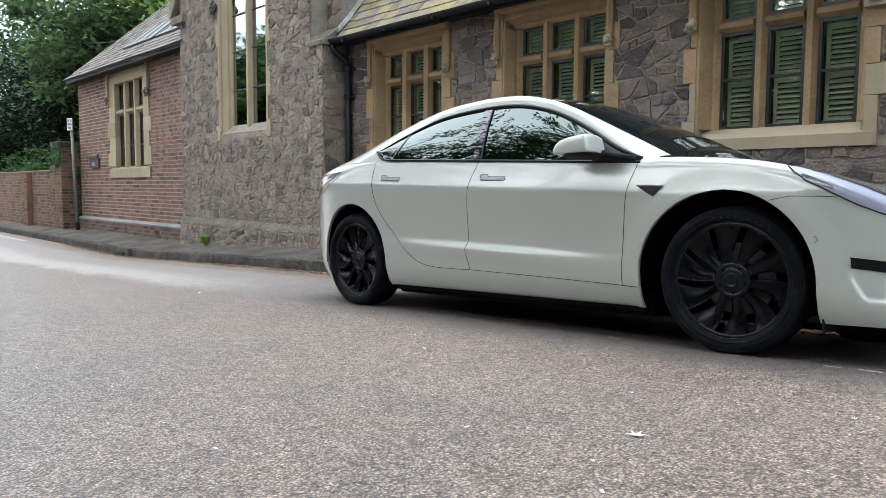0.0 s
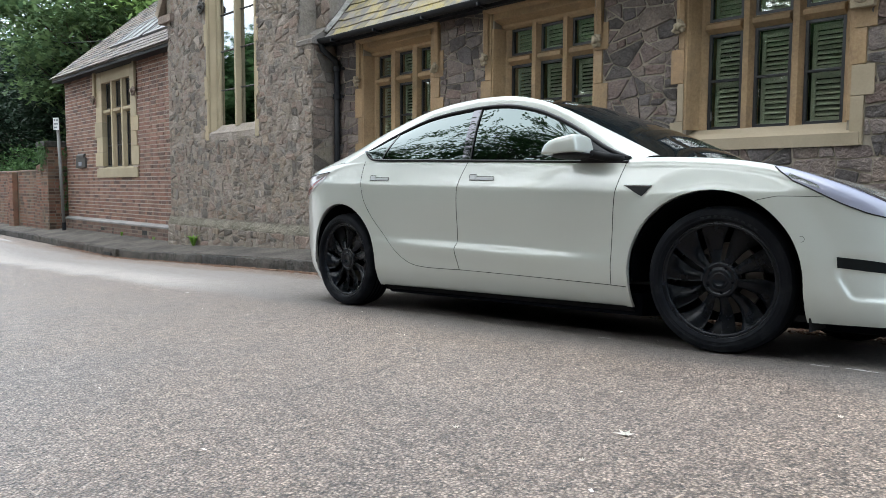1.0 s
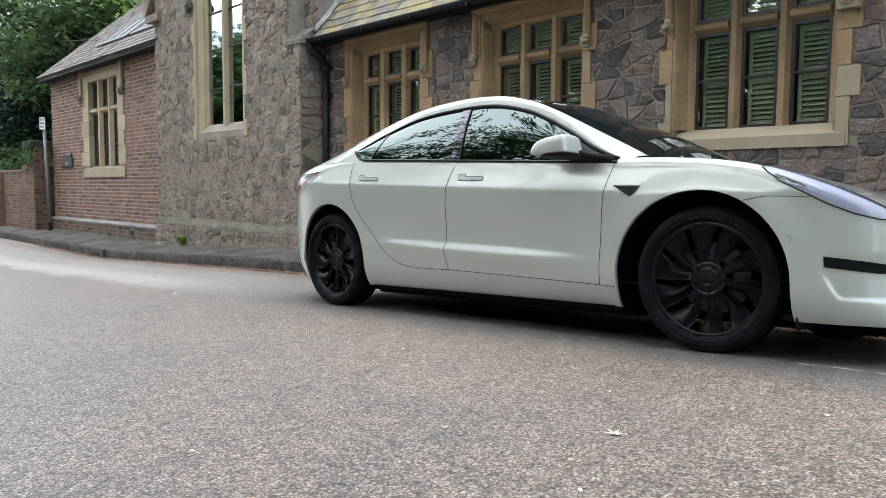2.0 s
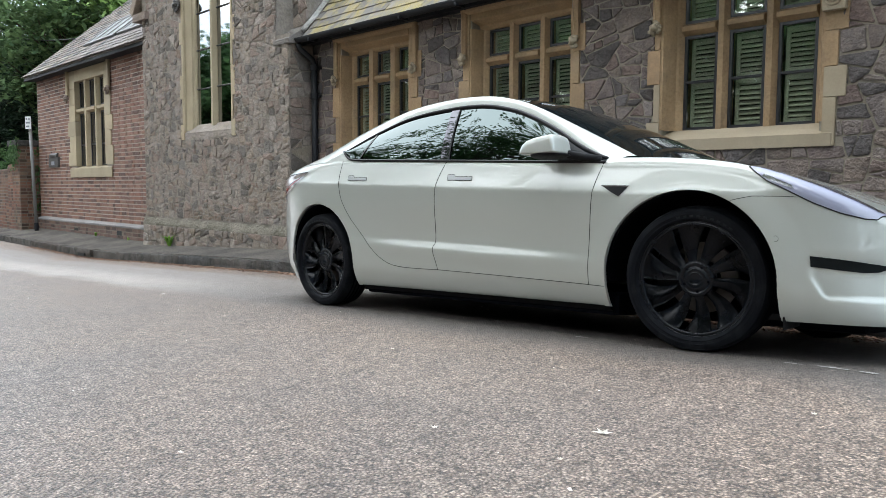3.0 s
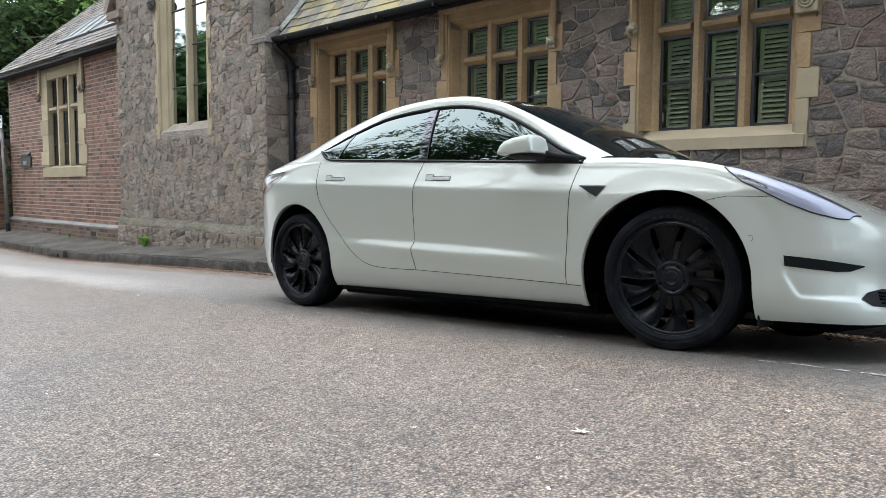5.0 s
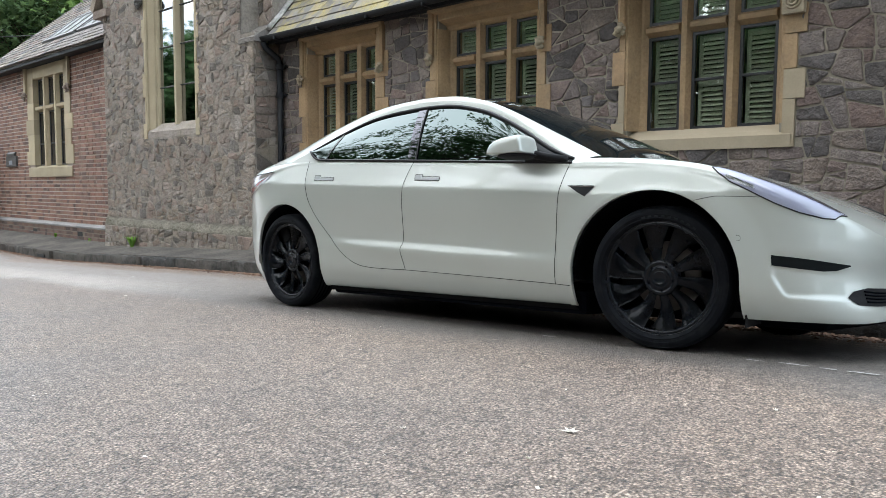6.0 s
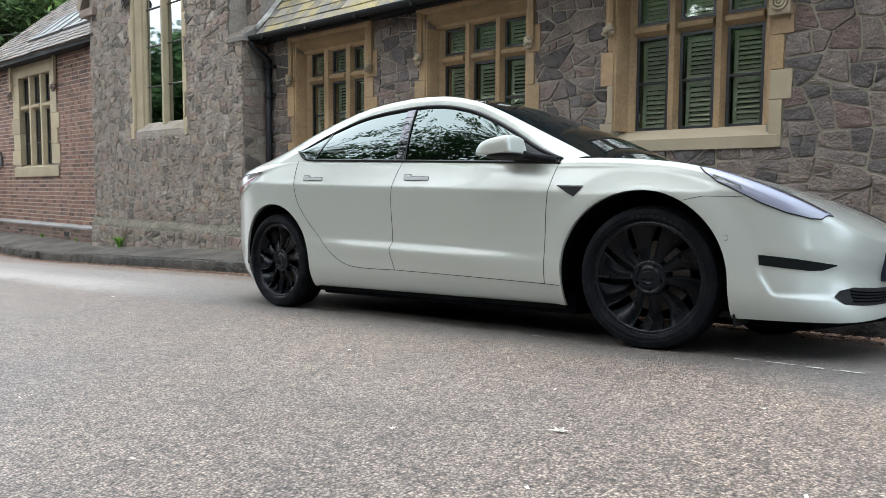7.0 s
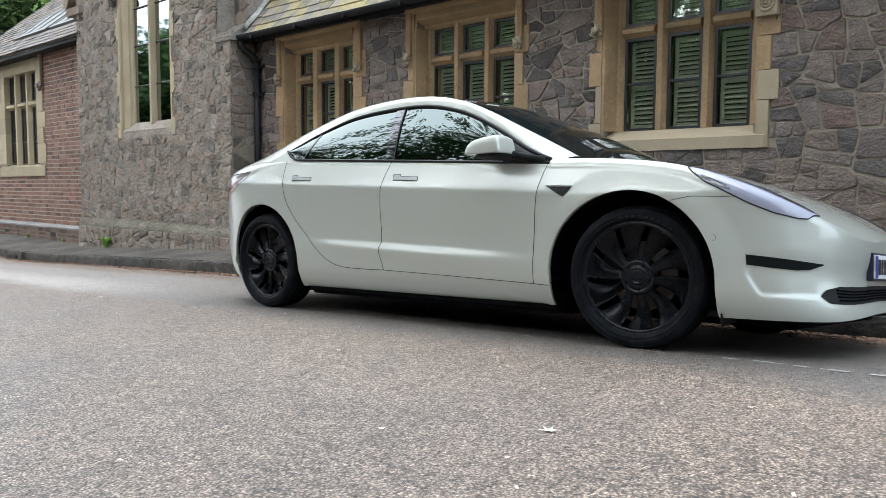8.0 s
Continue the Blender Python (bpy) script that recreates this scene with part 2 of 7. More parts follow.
STEEL_FRAME = surface("dark_window_frame", (0.016, 0.017, 0.021), (0.010, 0.011, 0.013), 0.35, fine=30, relief=0.1)
# cream pulled towards green: the foliage mirrored in the panes is mixed in
SHUTTER = surface("cream_shutter", (0.44, 0.47, 0.385), (0.36, 0.38, 0.31), 0.7, fine=12, relief=0.0)
# near-black colour stands for the shade inside rooms, vents and drain mouth
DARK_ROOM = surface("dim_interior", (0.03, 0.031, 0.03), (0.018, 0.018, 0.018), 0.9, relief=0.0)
GALV = surface("galvanised_steel", (0.24, 0.24, 0.235), (0.16, 0.16, 0.157), 0.6, 0.3, fine=30, relief=0.1)
SIGN_WHITE = plain("sign_white", (0.75, 0.76, 0.76), 0.45)
SIGN_MARK = plain("sign_mark", (0.25, 0.27, 0.30), 0.5)
PLAQUE = surface("weathered_plaque", (0.09, 0.085, 0.08), (0.05, 0.048, 0.045), 0.6, fine=30)
ROAD_PAINT = surface("worn_road_paint", (0.56, 0.55, 0.53), (0.30, 0.29, 0.28), 0.7, fine=80, mix=0.7, relief=0.4, relief_scale=120)
LITTER = surface("dry_leaf_litter", (0.30, 0.195, 0.135), (0.14, 0.088, 0.062), 0.9, fine=9, vary=0.5, island=True, relief=0.0)
PETAL = plain("pale_fallen_leaf", (0.80, 0.77, 0.70), 0.7)
EARTH = surface("verge_earth", (0.10, 0.11, 0.05), (0.06, 0.06, 0.035), 0.95, big=0.5, fine=12)
BARK = surface("bark", (0.10, 0.075, 0.055), (0.05, 0.04, 0.03), 0.9, big=3, fine=18, relief=1.0, relief_scale=20, relief_depth=0.03)
LEAF_DARK = leaf_material("yew_leaf", (0.016, 0.030, 0.020), (0.034, 0.060, 0.038), 0.12)
LEAF_MID = leaf_material("sycamore_leaf", (0.042, 0.092, 0.036), (0.12, 0.215, 0.085), 0.35)
OLD_BRICK_REST = surface("old_brick_rest", (0.24, 0.118, 0.077), (0.095, 0.058, 0.043), 0.9, big=3, fine=40, relief=0.8, relief_scale=60, vary=0.55, stain=(0.12, 0.118, 0.08), stain_scale=1.3,
                         stain_amount=0.65, island=True)
LEAF_SYCAMORE = leaf_material("broad_sycamore_leaf", (0.058, 0.105, 0.052), (0.175, 0.265, 0.115), 0.38)
LEAF_BRIGHT = leaf_material("young_sycamore_leaf", (0.105, 0.19, 0.06), (0.22, 0.345, 0.11), 0.45)
WEED = leaf_material("weed_leaf", (0.10, 0.22, 0.03), (0.2, 0.36, 0.07), 0.35)
OLD_GLASS = plain("old_leaded_glass", (0.40, 0.41, 0.41), 0.03, 1.0)
DIM_GLASS = plain("dim_window_glass", (0.014, 0.016, 0.02), 0.06, ior=1.4)
# green tint carries part of the trees' reflection
WINDOW_GLASS = plain("window_glass", (0.86, 0.94, 0.85), 0.015, ior=2.0, transmission=1.0)


# ---- building blocks ----
def mesh_object(name, bm, material, smooth=False):
    me = bpy.data.meshes.new(name)
    bm.to_mesh(me)
    bm.free()
    if material:
        me.materials.append(material)
    if smooth:
        me.shade_smooth()
    return new(name, me)


def part(name, bm, material, parent, label="", smooth=False):
    ob = mesh_object(name, bm, material, smooth)
    ob.parent = parent
    return tagged(ob, label)


def thing(name, label, category, group="", kind="", at=(0, 0, 0)):
    ob = new(name)
    ob.location = at
    return tagged(ob, label, category, group, kind)


def add_box(bm, x0, x1, y0, y1, z0, z1, bevel=0.0, m=None):
    made = bmesh.ops.create_cube(bm, size=1.0)["verts"]
    for v in made:
        v.co = Vector(((x0 + x1) / 2 + v.co.x * (x1 - x0), (y0 + y1) / 2 + v.co.y * (y1 - y0), (z0 + z1) / 2 + v.co.z * (z1 - z0)))
    if m is not None:
        bmesh.ops.transform(bm, matrix=m, verts=made)
    if bevel:
        edges = {e for v in made for e in v.link_edges}
        bmesh.ops.bevel(bm, geom=list(edges), offset=bevel, segments=2, affect="EDGES", profile=0.6)
    return bm


def box(x0, x1, y0, y1, z0, z1, bevel=0.0, m=None):
    return add_box(bmesh.new(), x0, x1, y0, y1, z0, z1, bevel, m)


def sheet(nu, nv, f, wrap=False):
    """A grid surface from f(u, v), u and v from 0 to 1."""
    bm = bmesh.new()
    rows = [[bm.verts.new(f(i / nu, j / nv)) for j in range(nv + 1)] for i in range(nu + 1)]
    for i in range(nu):
        for j in range(nv):
            bm.faces.new((rows[i][j], rows[i + 1][j], rows[i + 1][j + 1], rows[i][j + 1]))
    return bm


def add_tube(bm, points, radius, sides=8, caps=True):
    pts = [Vector(p) for p in points]
    rings, n = [], len(pts)
    radii = radius if isinstance(radius, (list, tuple)) else [radius] * n
    up = None
    for i, p in enumerate(pts):
        d = (pts[min(i + 1, n - 1)] - pts[max(i - 1, 0)]).normalized()
        if up is None:
            up = Vector((0, 0, 1)) if abs(d.z) < 0.9 else Vector((0, 1, 0))
        a = d.cross(up).normalized()
        up = a.cross(d).normalized()
        rings.append([bm.verts.new(p + (a * math.cos(k * math.tau / sides) + up * math.sin(k * math.tau / sides)) * radii[i]) for k in range(sides)])
    for r, s in zip(rings, rings[1:]):
        for k in range(sides):
            bm.faces.new((r[k], r[(k + 1) % sides], s[(k + 1) % sides], s[k]))
    if caps:
        bm.faces.new(rings[0][::-1])
        bm.faces.new(rings[-1])
    return bm


def tube(points, radius, sides=8, caps=True):
    return add_tube(bmesh.new(), points, radius, sides, caps)


def lathe(profile, steps=48, axis="y"):
    """A ring of (radius, along) points turned round an axis."""
    bm = bmesh.new()
    rings = []
    for k in range(steps):
        a = k * math.tau / steps
        rings.append([bm.verts.new((r * math.cos(a), d, r * math.sin(a))) for r, d in profile])
    for k in range(steps):
        r, s = rings[k], rings[(k + 1) % steps]
        for i in range(len(profile) - 1):
            bm.faces.new((r[i], r[i + 1], s[i + 1], s[i]))
    return bm


def curve_at(table, x):
    """Smooth (monotone-ish cubic) interpolation of a short table of (x, value)."""
    if x <= table[0][0]:
        return table[0][1]
    for i in range(len(table) - 1):
        (a, fa), (b, fb) = table[i], table[i + 1]
        if x <= b:
            pa = table[i - 1] if i else (2 * a - b, 2 * fa - fb)
            pb = table[i + 2] if i + 2 < len(table) else (2 * b - a, 2 * fb - fa)
            h, u = b - a, (x - a) / (b - a)
            ma, mb = (fb - pa[1]) / (b - pa[0]) * h, (pb[1] - fa) / (pb[0] - a) * h
            return (2 * u**3 - 3 * u**2 + 1) * fa + (u**3 - 2 * u**2 + u) * ma + (3 * u**2 - 2 * u**3) * fb + (u**3 - u**2) * mb
    return table[-1][1]


def blend(a, b, u):
    u = min(max(u, 0.0), 1.0)
    u = u * u * (3 - 2 * u)
    return a + (b - a) * u


def hump(u):
    return max(0.0, 1 - u * u) ** 2


# ---- the street: it falls gently to the west and levels out ----
def street_z(x):
    return blend(-0.46, 0.04 * x, (x + 14.0) / 5.0) if x < -9 else 0.04 * x


def road_z(x, y):
    z = street_z(max(x, -60) if x < 12 else 12 + (x - 12) * 0.2)
    return z - gutter_drop(x) * road_camber(y) - (0.03 * blend(0, 1, (-y - 5.5) / 2.5))


KERB_Y = 1.95


def gutter_drop(x):
    """How far the gutter lies below the crown: the camber steepens to the east."""
    return 0.06 + 0.125 * blend(0, 1, (x + 5.5) / 7.5)


def road_camber(y):
    """0 on the crown, 1 in the gutter."""
    return 0.0 if y < -0.15 else ((y + 0.15) ** 2 / 0.8 if y < 0.25 else 0.2 + y - 0.25) / 1.9


def kerb_top_z(x):
    return street_z(x) - gutter_drop(x) + 0.14


def walk_z(x, y):
    return kerb_top_z(x) + (min(max(y, KERB_Y), 4.2) - 2.0) * 0.13


def stepped(lo, hi, step):
    n = max(1, round((hi - lo) / step))
    return [lo + (hi - lo) * i / n for i in range(n + 1)]


def ground_sheet(name, xs, ys, f, material, label, category):
    bm = bmesh.new()
    rows = [[bm.verts.new((x, y, f(x, y))) for y in ys] for x in xs]
    for i in range(len(xs) - 1):
        for j in range(len(ys) - 1):
            bm.faces.new((rows[i][j], rows[i + 1][j], rows[i + 1][j + 1], rows[i][j + 1]))
    return tagged(mesh_object(name, bm, material, True), label, category, kind="structure")


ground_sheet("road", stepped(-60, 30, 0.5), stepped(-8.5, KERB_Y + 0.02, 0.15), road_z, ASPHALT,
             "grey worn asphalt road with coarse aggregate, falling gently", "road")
ground_sheet("pavement", stepped(-60, 30, 0.5), stepped(KERB_Y + 0.105, 4.4, 0.25), walk_z, PAVING, "narrow grey tarmac pavement beside the stone buildings", "pavement")
ground_sheet("pavement_far", stepped(-60, 30, 1.0), stepped(-11.0, -8.5, 0.5), lambda x, y: road_z(x, -8.5) + 0.1, PAVING, "plain grey pavement across the road", "pavement")
ground_sheet("ground", [-900, -200, -80, -60, -40, -20, 0, 20, 40, 80, 200, 900], [-900, -200, -60, -30, -12, 0, 5, 30, 60, 200, 900],
             lambda x, y: -0.9 if -60 <= x <= 60 and -30 <= y <= 30 else -0.7, EARTH, "dark green verge and ground reaching to the distance", "ground")


def kerb_line():
    root = thing("kerb", "dark weathered stone kerb with mossy joints along the road", "kerb", kind="structure")
    rng = random.Random(5)
    x = -30.0
    while x < 8.0:
        size = rng.uniform(0.9, 2.1)
        a, b = x + 0.003, x + size - 0.003
        bm = bmesh.new()
        top, dip = rng.uniform(-0.004, 0.004), rng.uniform(-0.008, 0.008)
        add_box(bm, a, b, KERB_Y + dip, KERB_Y + 0.14, -0.16, 0.0, 0.009)
        bmesh.ops.subdivide_edges(bm, edges=[e for e in bm.edges if e.calc_length() > 0.3], cuts=22, use_grid_fill=True)
        for v in bm.verts:
            wob = noise.noise(Vector((v.co.x * 4, v.co.y * 9, v.co.z * 7)))
            chip = max(0.0, noise.noise(Vector((v.co.x * 11, v.co.y * 14 + 5, 2))) - 0.15)
            v.co += Vector((0.06 * chip * (v.co.z > -0.05) * (v.co.y < KERB_Y + 0.05), 0.034 * wob, 0.024 * noise.noise(Vector((v.co.x * 7, 4, v.co.z * 5))) - 0.07 * chip * (v.co.z > -0.05) * (v.co.y < KERB_Y + 0.05)))
            v.co.z += kerb_top_z(v.co.x) + top
            v.co += Vector((0, rng.uniform(-0.002, 0.002), rng.uniform(-0.002, 0.002)))
        part("kerb_stone", bm, KERB, root, smooth=True)
        x += size
    return root


kerb_line()


def gully():
    """A pale stone kerb inlet with a dark mouth, its face broken and uneven."""
    root = thing("kerb_inlet", "pale worn stone drain inlet set in the kerb", "drain", kind="structure")
    bm = bmesh.new()
    add_box(bm, -12.35, -11.5, KERB_Y - 0.035, KERB_Y + 0.16, -0.2, 0.018, 0.012)
    bmesh.ops.subdivide_edges(bm, edges=[e for e in bm.edges if e.calc_length() > 0.15], cuts=6, use_grid_fill=True)
    for v in bm.verts:
        v.co.y += 0.03 * noise.noise(Vector((v.co.x * 7, 2, v.co.z * 9)))
        v.co.z += kerb_top_z(v.co.x) + 0.012 * noise.noise(Vector((v.co.x * 6, v.co.y * 8, 1)))
    part("inlet_stone", bm, PAVING, root)
    # solid slab: the darkness of the opening is its colour
    part("mouth", box(-12.1, -11.75, KERB_Y - 0.058, KERB_Y - 0.02, kerb_top_z(-11.9) - 0.115, kerb_top_z(-11.9) - 0.06, 0.006), DARK_ROOM, root, "dark drain mouth")


gully()


def worn_line(name, pieces, label, seed):
    root = thing(name, label, "road marking", kind="structure")
    rng = random.Random(seed)
    for x0, x1, y in pieces:
        bm = bmesh.new()
        n = 7
        top = [bm.verts.new((x0 + (x1 - x0) * i / n, y + 0.011 + rng.uniform(-0.010, 0.005), 0)) for i in range(n + 1)]
        low = [bm.verts.new((x0 + (x1 - x0) * i / n, y - 0.011 + rng.uniform(-0.005, 0.010), 0)) for i in range(n + 1)]
        for i in range(n):
            bm.faces.new((low[i], low[i + 1], top[i + 1], top[i]))
        for v in bm.verts:
            v.co.z = road_z(v.co.x, v.co.y) + 0.004
        part("paint_fleck", bm, ROAD_PAINT, root)
    return root


rng = random.Random(11)
bay = []
x = -2.2
while x < 3.6:
    w = rng.uniform(0.05, 0.13)
    if not (1.22 < x < 1.85) and (x > 1.8 or (x > 0.6 and rng.random() < 0.6)):
        bay.append((x, x + w, 0.02 + rng.uniform(-0.012, 0.012)))
    x += w + rng.uniform(0.03, 0.09)
bay += [(-4.64, -4.44, 0.06), (-4.30, -4.24, 0.05), (-9.3, -9.0, -1.4)]
worn_line("bay_line", bay, "worn broken white parking bay line on asphalt", 3)
ground_line = thing("edge_line", "short white road line by the far kerb", "road marking", kind="structure")
bm = bmesh.new()
for x0, x1, y0 in ((-24.0, -20.4, 1.57), (-19.9, -17.1, 1.40)):
    add_box(bm, x0, x1, y0, y0 + 0.10, -0.52, road_z(x0, y0 + 0.02) + 0.004, 0.0)
part("line", bm, ROAD_PAINT, ground_line)


# ---- masonry ----
def clip(poly, nx, nz, d):
    out = []
    for (ax, az), (bx, bz) in zip(poly, poly[1:] + poly[:1]):
        da, db = nx * ax + nz * az - d, nx * bx + nz * bz - d
        if da <= 0:
            out.append((ax, az))
        if (da < 0) != (db < 0) and da != db:
            k = da / (da - db)
            out.append((ax + (bx - ax) * k, az + (bz - az) * k))
    return out


def rubble_cells(u0, u1, v0, v1, size, stretch, gap, holes, seed):
    """Irregular stone outlines that fill a rectangle of wall: cells round jittered seeds, with a joint between them."""
    rng = random.Random(seed)
    cw, ch = size * stretch, size
    seeds = []
    nv = max(1, round((v1 - v0) / ch))
    for j in range(nv):
        u = u0 + rng.uniform(-0.5, 0.2) * cw
        while u < u1 + 0.3 * cw:
            w = cw * rng.choice((0.55, 0.8, 1.0, 1.2, 1.55))
            cu, cv = u + w / 2, v0 + (j + 0.5 + rng.uniform(-0.32, 0.32)) * (v1 - v0) / nv
            seeds.append((cu, cv))
            if rng.random() < 0.16:
                seeds.append((cu + rng.uniform(-0.4, 0.4) * w, cv + rng.choice((-1, 1)) * ch * 0.45))
            u += w
    cells = []
    for i, (a, b) in enumerate(seeds):
        if not (u0 - 0.2 * cw < a < u1 + 0.2 * cw) or not v0 <= b <= v1:
            continue
        if any(h[0] < a < h[1] and h[2] < b < h[3] for h in holes):
            continue
        poly = [(u0, v0), (u1, v0), (u1, v1), (u0, v1)]
        for k, (c, d) in enumerate(seeds):
            if k == i or abs(c - a) > 3.5 * cw or abs(d - b) > 3.5 * ch:
                continue
            du, dv = (c - a) / stretch, d - b
            # distance in the stretched plane
            nu, nw = du / stretch, dv
            length = math.hypot(nu, nw)
            if length < 1e-6:
                continue
            mid = ((a + c) / 2 * nu + (b + d) / 2 * nw) / length
            poly = clip(poly, nu / length, nw / length, mid - gap / 2)
            if len(poly) < 3:
                break
        for h in holes:
            if len(poly) < 3:
                break
            us, vs = [p[0] for p in poly], [p[1] for p in poly]
            if max(us) <= h[0] or min(us) >= h[1] or max(vs) <= h[2] or min(vs) >= h[3]:
                continue
            sides = ((h[0] - a, 1, 0, h[0]), (a - h[1], -1, 0, -h[1]), (h[2] - b, 0, 1, h[2]), (b - h[3], 0, -1, -h[3]))
            _, nu, nw, d = max(sides)
            poly = clip(poly, nu, nw, d)
        if len(poly) >= 3:
            area = abs(sum(p[0] * q[1] - q[0] * p[1] for p, q in zip(poly, poly[1:] + poly[:1]))) / 2
            if area > 0.0016:
                cells.append(poly)
    return cells


def split_cells(u0, u1, v0, v1, size, stretch, gap, holes, seed):
    """Angular rubble: coarse cells cut again and again by near-level and near-upright lines, then drawn in by uneven joints."""
    rng = random.Random(seed)
    todo, done = rubble_cells(u0, u1, v0, v1, size * 2.6, stretch * 0.9, 0.0, [], seed), []
    while todo:
        poly = todo.pop()
        us, vs = [p[0] for p in poly], [p[1] for p in poly]
        w, h = max(us) - min(us), max(vs) - min(vs)
        area = abs(sum(p[0] * q[1] - q[0] * p[1] for p, q in zip(poly, poly[1:] + poly[:1]))) / 2
        if area < size * size * stretch * rng.choice((0.45, 0.8, 1.2, 1.8, 2.4)) or area < 0.006:
            done.append(poly)
            continue
        a = rng.gauss(0, 0.17) + (0 if w / h > stretch * rng.uniform(0.8, 1.25) else math.pi / 2)
        nu, nv = math.cos(a), math.sin(a)
        k = rng.uniform(0.32, 0.68)
        ds = [p[0] * nu + p[1] * nv for p in poly]
        d = min(ds) + (max(ds) - min(ds)) * k
        todo += [q for q in (clip(poly, nu, nv, d), clip(poly, -nu, -nv, -d)) if len(q) >= 3]
    cells = []
    for poly in done:
        cu, cv = sum(p[0] for p in poly) / len(poly), sum(p[1] for p in poly) / len(poly)
        out = poly
        for p, q in zip(poly, poly[1:] + poly[:1]):
            n = Vector((q[1] - p[1], p[0] - q[0]))
            if n.length < 1e-6:
                continue
            n.normalize()
            if n.x * (cu - p[0]) + n.y * (cv - p[1]) > 0:
                n = -n
            out = clip(out, n.x, n.y, n.x * p[0] + n.y * p[1] - gap * rng.uniform(0.25, 0.8))
            if len(out) < 3:
                break
        for h in holes:
            if len(out) < 3:
                break
            us, vs = [p[0] for p in out], [p[1] for p in out]
            if max(us) <= h[0] or min(us) >= h[1] or max(vs) <= h[2] or min(vs) >= h[3]:
                continue
            rest = [clip(out, nu, nv, d) for nu, nv, d in ((1, 0, h[0]), (-1, 0, -h[1]), (0, 1, h[2]), (0, -1, -h[3]))]
            out = max(rest, key=lambda c: abs(sum(p[0] * q[1] - q[0] * p[1] for p, q in zip(c, c[1:] + c[:1]))))
        if len(out) >= 3 and abs(sum(p[0] * q[1] - q[0] * p[1] for p, q in zip(out, out[1:] + out[:1]))) / 2 > 0.0012:
            cells.append(out)
    return cells


def stone_mesh(poly, place, proud, rng, name):
    """One stone: a rounded outline, a chamfered rim and an uneven face. place(u, v, out) gives the point of the wall."""
    pts = []
    for p, q in zip(poly, poly[1:] + poly[:1]):
        pts.append((p[0] * 0.91 + q[0] * 0.09, p[1] * 0.91 + q[1] * 0.09))
        if math.dist(p, q) > 0.09:
            pts.append(((p[0] + q[0]) / 2 + rng.uniform(-0.006, 0.006), (p[1] + q[1]) / 2 + rng.uniform(-0.006, 0.006)))
        pts.append((p[0] * 0.09 + q[0] * 0.91, p[1] * 0.09 + q[1] * 0.91))
    n = len(pts)
    cu, cv = sum(p[0] for p in pts) / n, sum(p[1] for p in pts) / n
    verts, faces = [], []
    tilt_u, tilt_v = rng.uniform(-0.05, 0.05), rng.uniform(-0.05, 0.05)
    for k, (shrink, out) in enumerate(((1.0, -0.02), (1.0, proud * 0.35), (0.95, proud * 0.9), (0.62, proud))):
        for u, v in pts:
            a, b = cu + (u - cu) * shrink, cv + (v - cv) * shrink
            rough = rng.uniform(-0.003, 0.003) if k == 2 else rng.uniform(-0.004, 0.005) if k == 3 else 0
            verts.append(place(a, b, out + rough + ((a - cu) * tilt_u + (b - cv) * tilt_v if k > 1 else 0)))
    verts.append(place(cu, cv, proud + rng.uniform(-0.002, 0.005)))
    for r in range(3):
        for i in range(n):
            j = (i + 1) % n
            faces.append((r * n + i, r * n + j, (r + 1) * n + j, (r + 1) * n + i))
    for i in range(n):
        faces.append((3 * n + i, 3 * n + (i + 1) % n, 4 * n))
    me = bpy.data.meshes.new(name)
    me.from_pydata(verts, [], faces)
    me.validate()
    me.shade_smooth()
    me.set_sharp_from_angle(angle=radians(38))
    return me


def rubble(parent, name, cells, place, proud, material, seed, near=None, rest=None):
    """Stones of a wall: those between the two ends of near are parts of their own, the others are joined."""
    rng = random.Random(seed)
    verts, faces = [], []
    for poly in cells:
        me = stone_mesh(poly, place, proud * rng.uniform(0.7, 1.3), rng, name)
        middle = sum(p[0] for p in poly) / len(poly)
        if near is None or near[0] < middle < near[1]:
            me.materials.append(material)
            ob = new(name, me)
            ob.parent = parent
        else:
            first = len(verts)
            verts += [tuple(v.co) for v in me.vertices]
            faces += [tuple(i + first for i in p.vertices) for p in me.polygons]
            bpy.data.meshes.remove(me)
    if verts:
        me = bpy.data.meshes.new("stonework")
        me.from_pydata(verts, [], faces)
        me.materials.append(rest)
        me.shade_smooth()
        me.set_sharp_from_angle(angle=radians(38))
        ob = new("stonework", me)
        ob.parent = parent
        tagged(ob, kind="stuff")


def wall_slab(name, x0, x1, y, depth, z0, z1, holes, material, label):
    """A wall with thickness and rectangular openings that go through it."""
    xs = sorted({x0, x1, *[h[0] for h in holes], *[h[1] for h in holes]})
    zs = sorted({z0, z1, *[h[2] for h in holes], *[h[3] for h in holes]})
    bm = bmesh.new()
    for a, b in zip(xs, xs[1:]):
        for c, d in zip(zs, zs[1:]):
            if not any(h[0] <= (a + b) / 2 <= h[1] and h[2] <= (c + d) / 2 <= h[3] for h in holes):
                add_box(bm, a, b, y, y + depth, c, d)
    bmesh.ops.remove_doubles(bm, verts=bm.verts, dist=1e-5)
    return tagged(mesh_object(name, bm, material), label, "wall", kind="structure")


